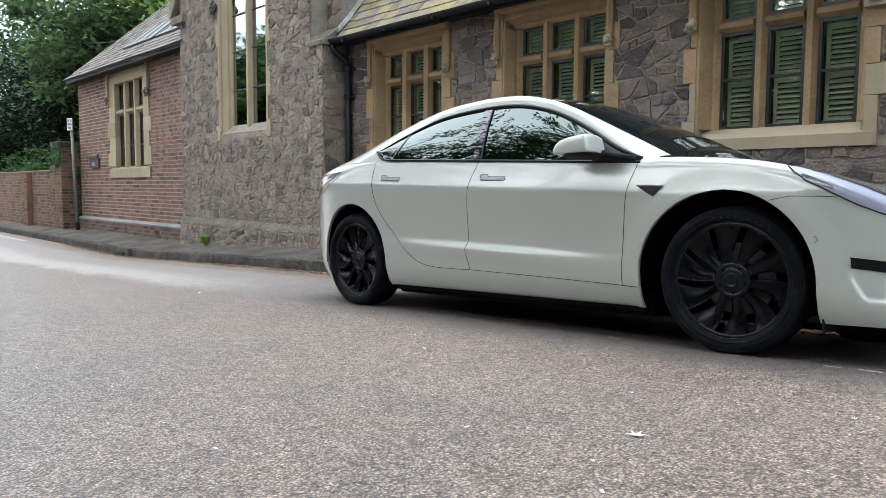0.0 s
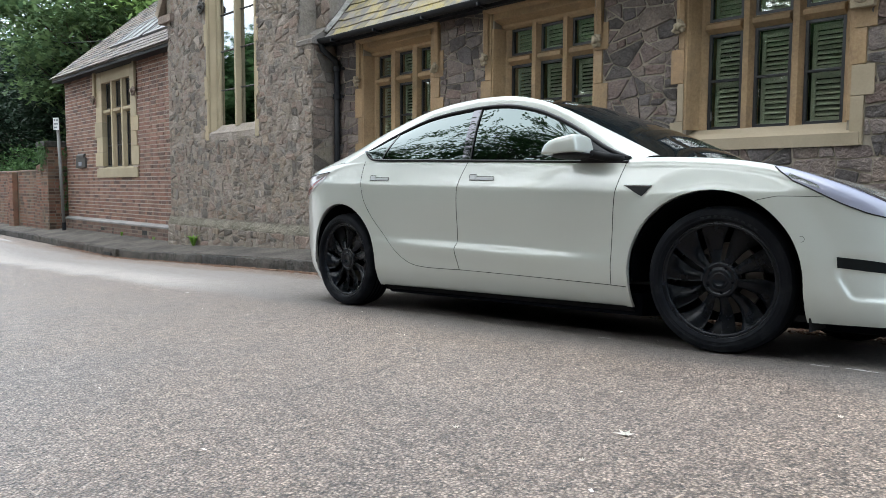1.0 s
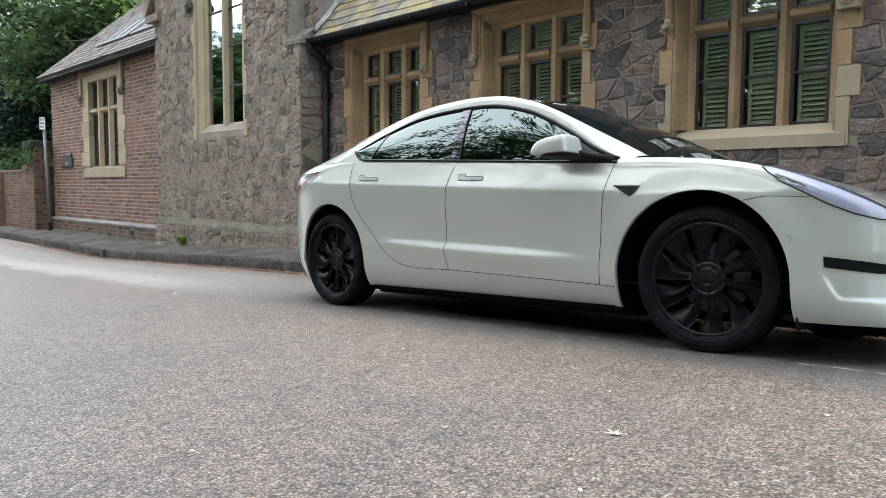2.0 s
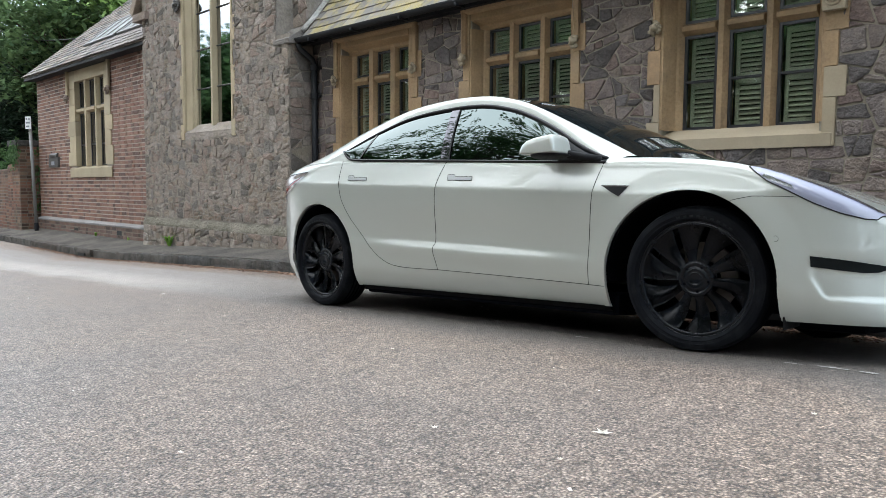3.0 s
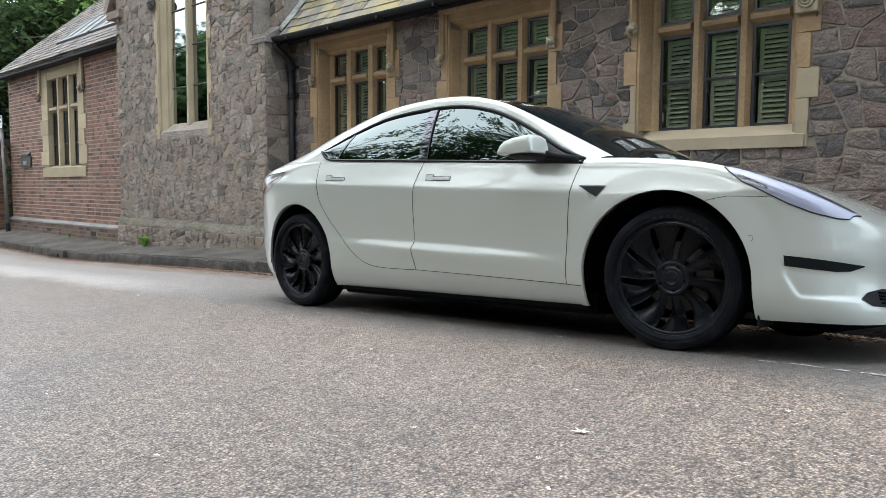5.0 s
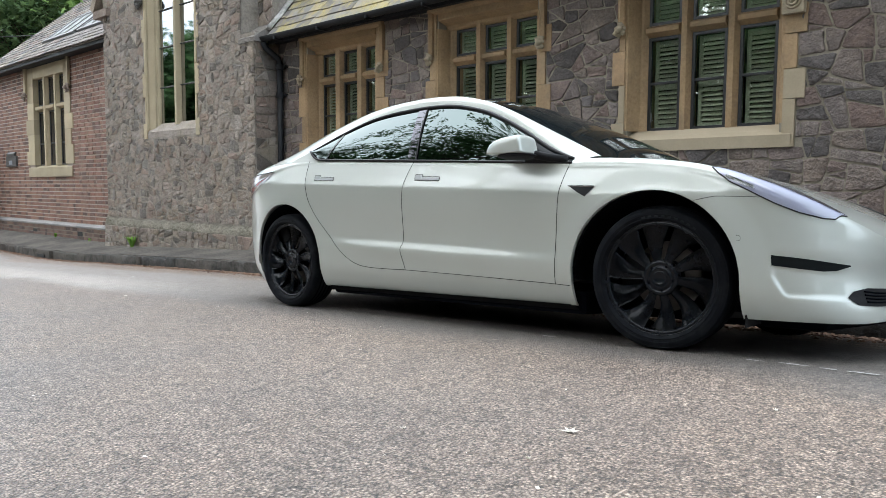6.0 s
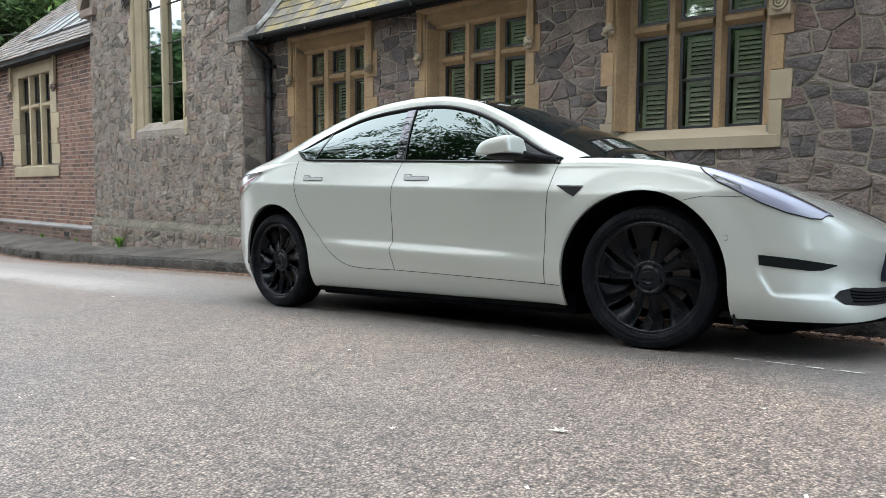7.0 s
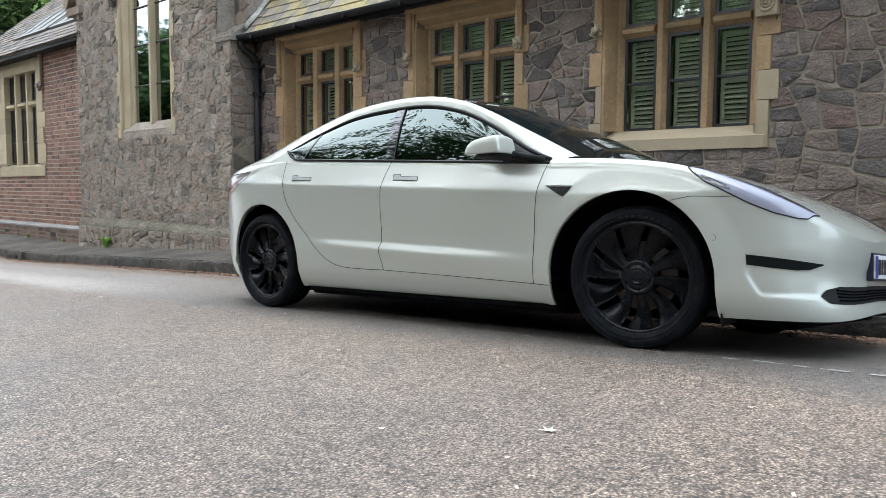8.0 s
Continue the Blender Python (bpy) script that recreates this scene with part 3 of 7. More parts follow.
# ---- the stone schoolhouse range: main wall, its mullioned windows, roof ----
MAIN_Y, TOWER_Y, BRICK_Y = 3.15, 2.75, 3.01
TOWER_X0, TOWER_X1 = -10.9, -6.08
SILL_LOW, SILL, TRANSOM0, TRANSOM1, LIGHT_TOP, HEAD = 1.14, 1.335, 2.19, 2.295, 2.59, 2.77
WINDOWS = [  # outer edges, then the three lights
    (-5.53, -3.87, ((-5.32, -5.02), (-4.88, -4.58), (-4.44, -4.14))),
    (-3.09, -1.48, ((-2.87, -2.55), (-2.44, -2.12), (-2.01, -1.69))),
    (-0.64, 0.94, ((-0.455, -0.135), (-0.03, 0.292), (0.398, 0.718))),
]
holes = [(w[2][0][0] - 0.10, w[2][2][1] + 0.10, SILL - 0.10, LIGHT_TOP + 0.10) for w in WINDOWS]
main_wall = wall_slab("wall_main", TOWER_X1, 6.0, MAIN_Y, 0.42, -0.6, 3.1, holes, MORTAR, "purple-grey granite rubble wall with pale raised lime pointing")


def carved_stop(parent, x, y, z, material, size=0.055, seed=0):
    """A weathered carved knob at the foot of a hood mould."""
    dice = random.Random(seed * 7 + 3)
    bm = bmesh.new()
    # curled leaves round a boss
    lobes = [((0, -0.35, 0.05), 0.62)]
    for k in range(7):
        a = k * math.tau / 7 + dice.uniform(-0.3, 0.3)
        lobes.append(((0.62 * math.cos(a), dice.uniform(-0.25, 0.15), 0.78 * math.sin(a)), dice.uniform(0.36, 0.52)))
    for centre, r in lobes:
        ball = bmesh.ops.create_icosphere(bm, subdivisions=2, radius=1.0)["verts"]
        for v in ball:
            d = v.co.normalized()
            k = 1 + 0.45 * noise.noise(d * 2.2 + Vector(centre) * 5 + Vector((seed, 0, 0)))
            v.co = (Vector(centre) + Vector((d.x, d.y * 0.8, d.z * 0.95)) * r * k) * size
    bmesh.ops.translate(bm, verts=bm.verts, vec=(x, y, z))
    return part("label_stop", bm, material, parent, "weathered carved stone knob", smooth=True)


def prism(points, z0, z1, axis="z"):
    """A straight moulding with the section points (x, y), from z0 to z1, or along x with section (y, z)."""
    bm = bmesh.new()
    put = (lambda p, h: (p[0], p[1], h)) if axis == "z" else (lambda p, h: (h, p[0], p[1]))
    a = [bm.verts.new(put(p, z0)) for p in points]
    b = [bm.verts.new(put(p, z1)) for p in points]
    n = len(points)
    for i in range(n):
        bm.faces.new((a[i], a[(i + 1) % n], b[(i + 1) % n], b[i]))
    bm.faces.new(a[::-1])
    bm.faces.new(b)
    bmesh.ops.recalc_face_normals(bm, faces=bm.faces)
    return bm


def shutter_leaf(window, x0, x1, y, z0, z1, open_angle):
    sh = part("shutter", box(x0, x0 + 0.035, y, y + 0.022, z0, z1, 0.003), SHUTTER, window, "cream painted louvred shutter")
    part("stile", box(x1 - 0.03, x1, y, y + 0.022, z0, z1, 0.003), SHUTTER, sh)
    part("rail", box(x0 + 0.035, x1 - 0.03, y, y + 0.022, z1 - 0.05, z1, 0.003), SHUTTER, sh)
    part("rail", box(x0 + 0.035, x1 - 0.03, y, y + 0.022, z0, z0 + 0.045, 0.003), SHUTTER, sh)
    n = max(2, round((z1 - z0 - 0.1) / 0.043))
    proto = box(x0 + 0.036, x1 - 0.031, -0.030, 0.030, -0.004, 0.004, 0.002)
    me = None
    for i in range(n):
        z = z0 + 0.05 + (z1 - z0 - 0.105) * (i + 0.5) / n
        if me is None:
            ob = part("slat", proto, SHUTTER, sh)
            me = ob.data
        else:
            ob = new("slat", me)
            ob.parent = sh
        ob.matrix_basis = pose(0, y + 0.011, z, open_angle, 0, 0)


def mullioned_window(number, x0, x1, lights, seed):
    rng = random.Random(seed)
    y = MAIN_Y
    win = thing(f"window_{number}", "three-light ochre sandstone mullioned window with dark metal casements and white shutters", "window",
                group="mullioned windows", kind="structure")
    la, lb = lights[0][0], lights[2][1]
    # quoined jambs, alternately long and short, with a deep splay to the lights
    for side, edge, light in ((-1, x0, la), (1, x1, lb)):
        z = SILL_LOW
        k = rng.randint(0, 1)
        while z < HEAD - 0.02:
            h = min(rng.uniform(0.22, 0.42), HEAD - z)
            long = (0.07, 0.0)[k % 2] if z < 2.2 else 0.0
            a, b = sorted((edge + side * long, light + side * 0.125))
            part("jamb_stone", box(a, b, y - 0.022, y + 0.10, z + 0.002, z + h - 0.002, 0.004), PALE_STONE if z < 1.7 and number == 3 else SANDSTONE, win)
            z += h
            k += 1
        m = light + side * 0.15
        part("jamb", prism([(m, y - 0.012), (m, y + 0.40), (light, y + 0.40), (light, y + 0.185), (light + side * 0.03, y + 0.15), (light + side * 0.05, y + 0.14), (light + side * 0.06, y + 0.10),
                            (light + side * 0.085, y + 0.02), (light + side * 0.10, y - 0.012)], SILL, LIGHT_TOP), SANDSTONE, win, "splayed sandstone jamb")
        part("hood_drop", prism([(edge + side * 0.005, y - 0.022), (edge + side * 0.005, y - 0.055), (edge - side * 0.03, y - 0.075), (edge - side * 0.06, y - 0.05),
                                 (edge - side * 0.065, y - 0.022)], 2.28, HEAD + 0.06), SANDSTONE, win)
        if number == 3 and side > 0:
            part("label_block", box(edge - 0.11, edge + 0.06, y - 0.085, y - 0.021, 2.17, 2.35, 0.008), STOP_STONE, win, "square carved stone block")
            knot = bmesh.new()
            for r, d, thick in ((0.055, 0.090, 0.012), (0.030, 0.096, 0.010)):
                add_tube(knot, [(edge - 0.025 + r * math.cos(a), y - d, 2.265 + r * math.sin(a)) for a in [k * math.tau / 20 for k in range(21)]], thick, 6, False)
            bmesh.ops.create_icosphere(knot, subdivisions=2, radius=0.018, matrix=Matrix.Translation((edge - 0.025, y - 0.095, 2.265)))
            part("label_stop", knot, STOP_STONE, win, "carved stone rosette", smooth=True)
        else:
            carved_stop(win, edge - side * 0.03, y - 0.075, 2.25, STOP_STONE, 0.060, seed + side)
    part("head", prism([(y - 0.018, HEAD), (y + 0.40, HEAD), (y + 0.40, LIGHT_TOP), (y + 0.16, LIGHT_TOP), (y + 0.13, LIGHT_TOP + 0.02), (y + 0.12, LIGHT_TOP + 0.05), (y - 0.018, LIGHT_TOP + 0.09)],
                       la - 0.10, lb + 0.10, "x"), SANDSTONE, win, "sandstone lintel")
    part("hood_mould", prism([(y - 0.02, HEAD + 0.07), (y - 0.075, HEAD + 0.05), (y - 0.07, HEAD + 0.005), (y - 0.02, HEAD - 0.02)], x0 + 0.0, x1 - 0.0, "x"), SANDSTONE, win)
    part("sill", prism([(y - 0.03, SILL_LOW), (y + 0.40, SILL_LOW), (y + 0.40, SILL), (y + 0.14, SILL), (y + 0.02, SILL - 0.06), (y - 0.03, SILL - 0.095)],
                       la - 0.20, lb + 0.20, "x"), PALE_STONE, win, "weathered buff stone sill")
    for (a0, a1), (b0, b1) in zip(lights, lights[1:]):
        part("mullion", prism([(a1, y + 0.30), (a1, y + 0.185), (a1 + 0.028, y + 0.13), (b0 - 0.028, y + 0.13), (b0, y + 0.185), (b0, y + 0.30)], SILL - 0.02, LIGHT_TOP + 0.02), SANDSTONE, win)
    for a, b in lights:
        part("transom", prism([(y + 0.30, TRANSOM0), (y + 0.185, TRANSOM0), (y + 0.125, TRANSOM0 + 0.035), (y + 0.125, TRANSOM1 - 0.03), (y + 0.185, TRANSOM1), (y + 0.30, TRANSOM1)], a, b, "x"), SANDSTONE, win)
        for low, high in ((SILL, TRANSOM0), (TRANSOM1, LIGHT_TOP)):
            fr = bmesh.new()
            e = 0.028
            add_box(fr, a, a + e, y + 0.19, y + 0.225, low, high, 0.003)
            add_box(fr, b - e, b, y + 0.19, y + 0.225, low, high, 0.003)
            add_box(fr, a + e, b - e, y + 0.19, y + 0.225, high - e, high, 0.003)
            add_box(fr, a + e, b - e, y + 0.19, y + 0.225, low, low + e, 0.003)
            if low == SILL:
                add_box(fr, a + e, b - e, y + 0.185, y + 0.228, 1.76, 1.782, 0.003)
            fo = part("casement", fr, STEEL_FRAME, win, "dark grey metal casement")
            pane = part("pane", box(a + e - 0.004, b - e + 0.004, y + 0.205, y + 0.209, low + e - 0.004, high - e + 0.004), WINDOW_GLASS, fo)
            pane.visible_shadow = False
            if low == SILL:
                part("stay", box(a + 0.045, a + 0.055, y + 0.165, y + 0.18, 1.42, 1.5, 0.003), GALV, fo) if number == 3 and a == la else None
        tilt = rng.choice((31, 34, 37))
        shutter_leaf(win, a + 0.035, b - 0.012, y + 0.262, SILL + 0.02, 1.765, tilt)
        shutter_leaf(win, a + 0.035, b - 0.012, y + 0.262, 1.775, TRANSOM0 - 0.03, tilt - 4)
        shutter_leaf(win, a + 0.02, b - 0.012, y + 0.262, TRANSOM1 + 0.02, LIGHT_TOP - 0.01, tilt + 6)
    return win


for i, (x0, x1, lights) in enumerate(WINDOWS):
    mullioned_window(i + 1, x0, x1, lights, 20 + i)


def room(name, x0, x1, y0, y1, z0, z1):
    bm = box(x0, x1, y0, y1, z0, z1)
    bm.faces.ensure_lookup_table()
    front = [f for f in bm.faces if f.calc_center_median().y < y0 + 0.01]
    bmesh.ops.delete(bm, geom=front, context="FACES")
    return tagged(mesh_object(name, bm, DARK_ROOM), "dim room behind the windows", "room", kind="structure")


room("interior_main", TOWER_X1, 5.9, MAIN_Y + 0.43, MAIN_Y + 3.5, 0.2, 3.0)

# ---- eaves, gutter and lichened slates of the main range ----
EAVE_Y, EAVE_Z, PITCH = 2.90, 2.875, radians(50)


def on_main_roof(x, up, out=0.0):
    return Vector((x, EAVE_Y + up * math.cos(PITCH) - out * math.sin(PITCH), EAVE_Z + up * math.sin(PITCH) + out * math.cos(PITCH)))


roof = thing("roof_main", "stone slate roof with heavy yellow lichen", "roof", kind="structure")
bm = bmesh.new()
add_box(bm, TOWER_X1 + 0.0, 6.0, 0, 4.6, -0.10, -0.03)
for v in bm.verts:
    v.co = on_main_roof(v.co.x, v.co.y, v.co.z)
part("roof_deck", bm, GREY_SLATE, roof)
part("fascia", box(TOWER_X1 + 0.02, 6.0, EAVE_Y + 0.03, EAVE_Y + 0.06, EAVE_Z - 0.10, EAVE_Z - 0.02), IRON, roof, "black painted fascia board")
part("soffit", box(TOWER_X1 + 0.02, 6.0, EAVE_Y + 0.06, MAIN_Y - 0.0, EAVE_Z - 0.075, EAVE_Z - 0.055), IRON, roof)
gut = [(0.062 * math.cos(a), 0.062 * math.sin(a)) for a in [math.pi + k * math.pi / 10 for k in range(11)]]
inner = [(p * 0.9, q * 0.9 + 0.002) for p, q in gut[::-1]]
gutter = thing("gutter", "black cast iron half-round gutter under the slates", "gutter")
part("trough", prism([(EAVE_Y - 0.045 + p, EAVE_Z - 0.022 + q) for p, q in gut + inner], TOWER_X1 - 0.16, 6.0, "x"), IRON, gutter)
for x in stepped(-5.7, 5.5, 0.9):
    part("bracket", box(x, x + 0.025, EAVE_Y - 0.115, EAVE_Y + 0.03, EAVE_Z - 0.10, EAVE_Z - 0.06, 0.004), IRON, gutter)
part("end_cap", tube([(TOWER_X1 - 0.17, EAVE_Y - 0.045, EAVE_Z - 0.03), (TOWER_X1 - 0.155, EAVE_Y - 0.045, EAVE_Z - 0.03)], 0.066, 14), IRON, gutter)

pipe = thing("downpipe", "black cast iron rainwater pipe in the corner of the walls", "downpipe")
px, py = -6.06 + 0.10, MAIN_Y - 0.075
part("shaft", tube([(px, py, 2.48), (px, py, walk_z(px, py) + 0.0)], 0.042, 14), IRON, pipe, smooth=True)
part("swan_neck", tube([(px - 0.06, EAVE_Y - 0.05, EAVE_Z - 0.09), (px - 0.05, EAVE_Y - 0.03, EAVE_Z - 0.16), (px - 0.01, py - 0.02, 2.58), (px, py, 2.49)], 0.04, 14), IRON, pipe, smooth=True)
for z in (2.47, 2.08, 1.05):
    part("collar", tube([(px, py, z - 0.035), (px, py, z + 0.035)], 0.056, 14), IRON, pipe)
    part("ear", box(px - 0.09, px + 0.09, py + 0.02, MAIN_Y - 0.001, z - 0.02, z + 0.02, 0.004), IRON, pipe)

flash = thing("flashing", "pale lead flashing between roof and tower", "flashing")
bm = sheet(8, 24, lambda u, v: on_main_roof(TOWER_X1 + 0.01 + 0.02 + u * (0.075 + 0.02 * math.sin(v * 9) + 0.012 * math.sin(v * 31)), 0.08 + v * 3.0, 0.045 + 0.02 * math.cos(u * 3.14) + 0.006 * math.sin(v * 40)))
bmesh.ops.solidify(bm, geom=bm.faces, thickness=0.006)
part("lead_strip", bm, LEAD, flash, smooth=True)

# ---- the gabled tower wall ----
WIN_X0, WIN_X1 = -9.30, -7.66
SHOULDER_X, SHOULDER_Z = -6.42, 2.93
tower_holes = [(WIN_X0 - 0.02, WIN_X1 + 0.02, 1.60, 5.0), (SHOULDER_X, TOWER_X1, SHOULDER_Z, 7.0), (TOWER_X0, TOWER_X0 + 0.6, 4.6, 7.0)]
tower_wall = wall_slab("wall_tower", TOWER_X0, TOWER_X1, TOWER_Y, 0.45, -0.9, 7.0, tower_holes, GREY_MORTAR, "rough grey rubble gable wall with thick uneven mortar")
part("corner_pier", box(SHOULDER_X - 0.02, TOWER_X1, TOWER_Y + 0.30, TOWER_Y + 2.6, SHOULDER_Z - 0.3, 7.0), GREY_MORTAR, tower_wall)
part("side_wall", box(TOWER_X1 - 0.4, TOWER_X1 - 0.002, TOWER_Y + 0.45, TOWER_Y + 4.0, -0.6, 3.0), GREY_MORTAR, tower_wall)
part("shoulder_cap", prism([(TOWER_Y - 0.04, SHOULDER_Z - 0.14), (TOWER_Y - 0.04, SHOULDER_Z - 0.08), (TOWER_Y + 0.30, SHOULDER_Z + 0.16), (TOWER_Y + 0.30, SHOULDER_Z - 0.14)],
                           SHOULDER_X - 0.02, TOWER_X1 + 0.05, "x"), GREY_RUBBLE, tower_wall, "weathered sloping stone cap")
for x in (TOWER_X0 - 0.12,):
    part("kneeler", prism([(x - 0.12, TOWER_Y - 0.09), (x + 0.42, TOWER_Y - 0.09), (x + 0.42, TOWER_Y + 0.3), (x - 0.12, TOWER_Y + 0.3)], 3.80, 3.93), GREY_RUBBLE, tower_wall)
    cop = bmesh.new()
    add_box(cop, -0.02, 5.0, TOWER_Y - 0.10, TOWER_Y + 0.3, 0.0, 0.16, 0.01, Matrix.Translation((x - 0.10, 0, 3.92)) @ pose(0, 0, 0, 0, -52, 0))
    part("coping", cop, GREY_RUBBLE, tower_wall, "grey gable coping stone")
part("plinth", prism([(TOWER_Y + 0.01, 0.25), (TOWER_Y - 0.045, 0.13), (TOWER_Y - 0.045, -0.7), (TOWER_Y + 0.01, -0.7)], TOWER_X0 - 0.06, TOWER_X1 + 0.06, "x"), GREY_MORTAR, tower_wall)
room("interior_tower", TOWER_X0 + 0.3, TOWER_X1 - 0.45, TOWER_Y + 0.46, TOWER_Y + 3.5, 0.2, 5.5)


def gothic_window():
    y = TOWER_Y
    win = thing("window_4", "tall two-light gothic window with buff stone dressings and leaded glass", "window", kind="structure")
    mid = (WIN_X0 + WIN_X1) / 2 + 0.06
    rng = random.Random(7)
    la, lb = WIN_X0 + 0.26, WIN_X1 - 0.13
    for side, edge, light in ((-1, WIN_X0, la), (1, WIN_X1, lb)):
        z, k = 1.59, 0
        while z < 4.9:
            h = 0.26 if k == 0 else rng.uniform(0.35, 0.6)
            wide = 0.10 if k % 2 == 0 else 0.03
            a, b = sorted((edge + side * wide, edge - side * 0.02))
            part("quoin", box(a, b, y - 0.025, y + 0.08, z + 0.002, z + h - 0.002, 0.005), CREAM_STONE, win)
            z, k = z + h, k + 1
        part("jamb", prism([(edge - side * 0.018, y - 0.02), (edge + side * 0.02, y + 0.4), (light, y + 0.4), (light, y + 0.105), (light + side * 0.025, y + 0.08), (light + side * 0.05, y + 0.075),
                            (light + side * 0.06, y + 0.05), (light + side * 0.09, y + 0.04), (edge - side * 0.045, y + 0.015), (edge - side * 0.04, y - 0.01)], 1.74, 4.9), CREAM_STONE, win, "moulded stone jamb")
    part("sill", prism([(y - 0.01, 1.60), (y + 0.4, 1.60), (y + 0.4, 1.84), (y + 0.11, 1.84), (y - 0.01, 1.70)], WIN_X0 + 0.02, WIN_X1 - 0.02, "x"), GREY_RUBBLE, win, "rough sloping sill")
    part("mullion", prism([(mid - 0.065, y + 0.32), (mid - 0.065, y + 0.11), (mid - 0.03, y + 0.045), (mid + 0.03, y + 0.045), (mid + 0.065, y + 0.11), (mid + 0.065, y + 0.32)], 1.80, 4.9), CREAM_STONE, win)
    for a, b in ((la, mid - 0.065), (mid + 0.065, lb)):
        w, c = b - a, (a + b) / 2

        def arch(u):
            k = abs(u - 0.5) * 2
            return 3.74 + 0.42 * math.sqrt(max(0, 1 - k * k)) - (0.16 * hump((k - 0.62) / 0.2))
        head = sheet(24, 2, lambda u, v: (a + w * u, y + 0.11, arch(u) + (4.9 - arch(u)) * v))
        bmesh.ops.solidify(head, geom=head.faces, thickness=-0.14)
        part("tracery", head, CREAM_STONE, win, "cusped stone tracery head")
        pane = part("pane", box(a, b, y + 0.125, y + 0.129, 1.84, 4.8), OLD_GLASS, win)
        pane.visible_shadow = False
        for z in (2.42, 3.06, 3.66):
            part("glazing_bar", tube([(a, y + 0.112, z), (b, y + 0.112, z)], 0.010, 6), STEEL_FRAME, win)
    for k, (dx, dz) in enumerate(((-0.055, 0), (0.055, 0), (0, -0.055), (0, 0.055), (0, 0))):
        carved_stop(win, WIN_X0 - 0.10 + dx, y - 0.06 - 0.03 * (k == 4), 3.84 + dz, PLAQUE, 0.062 if k < 4 else 0.04, 9 + k)
    return win


gothic_window()

# ---- the brick wing ----
BRICK_X0 = -17.96
BW = dict(x0=-15.62, x1=-13.18, z0=1.01, z1=3.40)
BL = ((-15.22, -14.76), (-14.60, -14.14), (-13.98, -13.52))
brick_wall = wall_slab("wall_brick", BRICK_X0, TOWER_X0 + 0.02, BRICK_Y, 0.34, -0.9, 3.52, [(BL[0][0] - 0.05, BL[2][1] + 0.05, 1.1, 3.2)], BRICK_MORTAR, "red brick wall with pale flush joints")
part("plinth", box(BRICK_X0 - 0.05, TOWER_X0 - 0.06, BRICK_Y - 0.06, BRICK_Y + 0.02, -0.9, -0.03), OLD_MORTAR, brick_wall)
x = BRICK_X0 - 0.05
while x < TOWER_X0 - 0.3:
    part("plinth_cap", prism([(BRICK_Y - 0.075, -0.03), (BRICK_Y - 0.075, 0.0), (BRICK_Y + 0.0, 0.05), (BRICK_Y + 0.0, -0.03)], x + 0.004, min(x + 0.42, TOWER_X0 - 0.06) - 0.004, "x"), BLUE_BRICK, brick_wall)
    x += 0.42
# solid slabs, their colour standing for the shade inside the vents
for x, z in ((-15.4, -0.23), (-12.9, -0.20)):
    part("air_vent", box(x, x + 0.25, BRICK_Y - 0.064, BRICK_Y - 0.05, z, z + 0.09), DARK_ROOM, brick_wall, "dark slab for an open air vent")
part("end_wall", box(BRICK_X0, BRICK_X0 + 0.3, BRICK_Y + 0.34, BRICK_Y + 6.0, -0.9, 3.4), BRICK_MORTAR, brick_wall)
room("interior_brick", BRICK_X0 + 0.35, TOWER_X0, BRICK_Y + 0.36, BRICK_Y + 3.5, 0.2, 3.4)


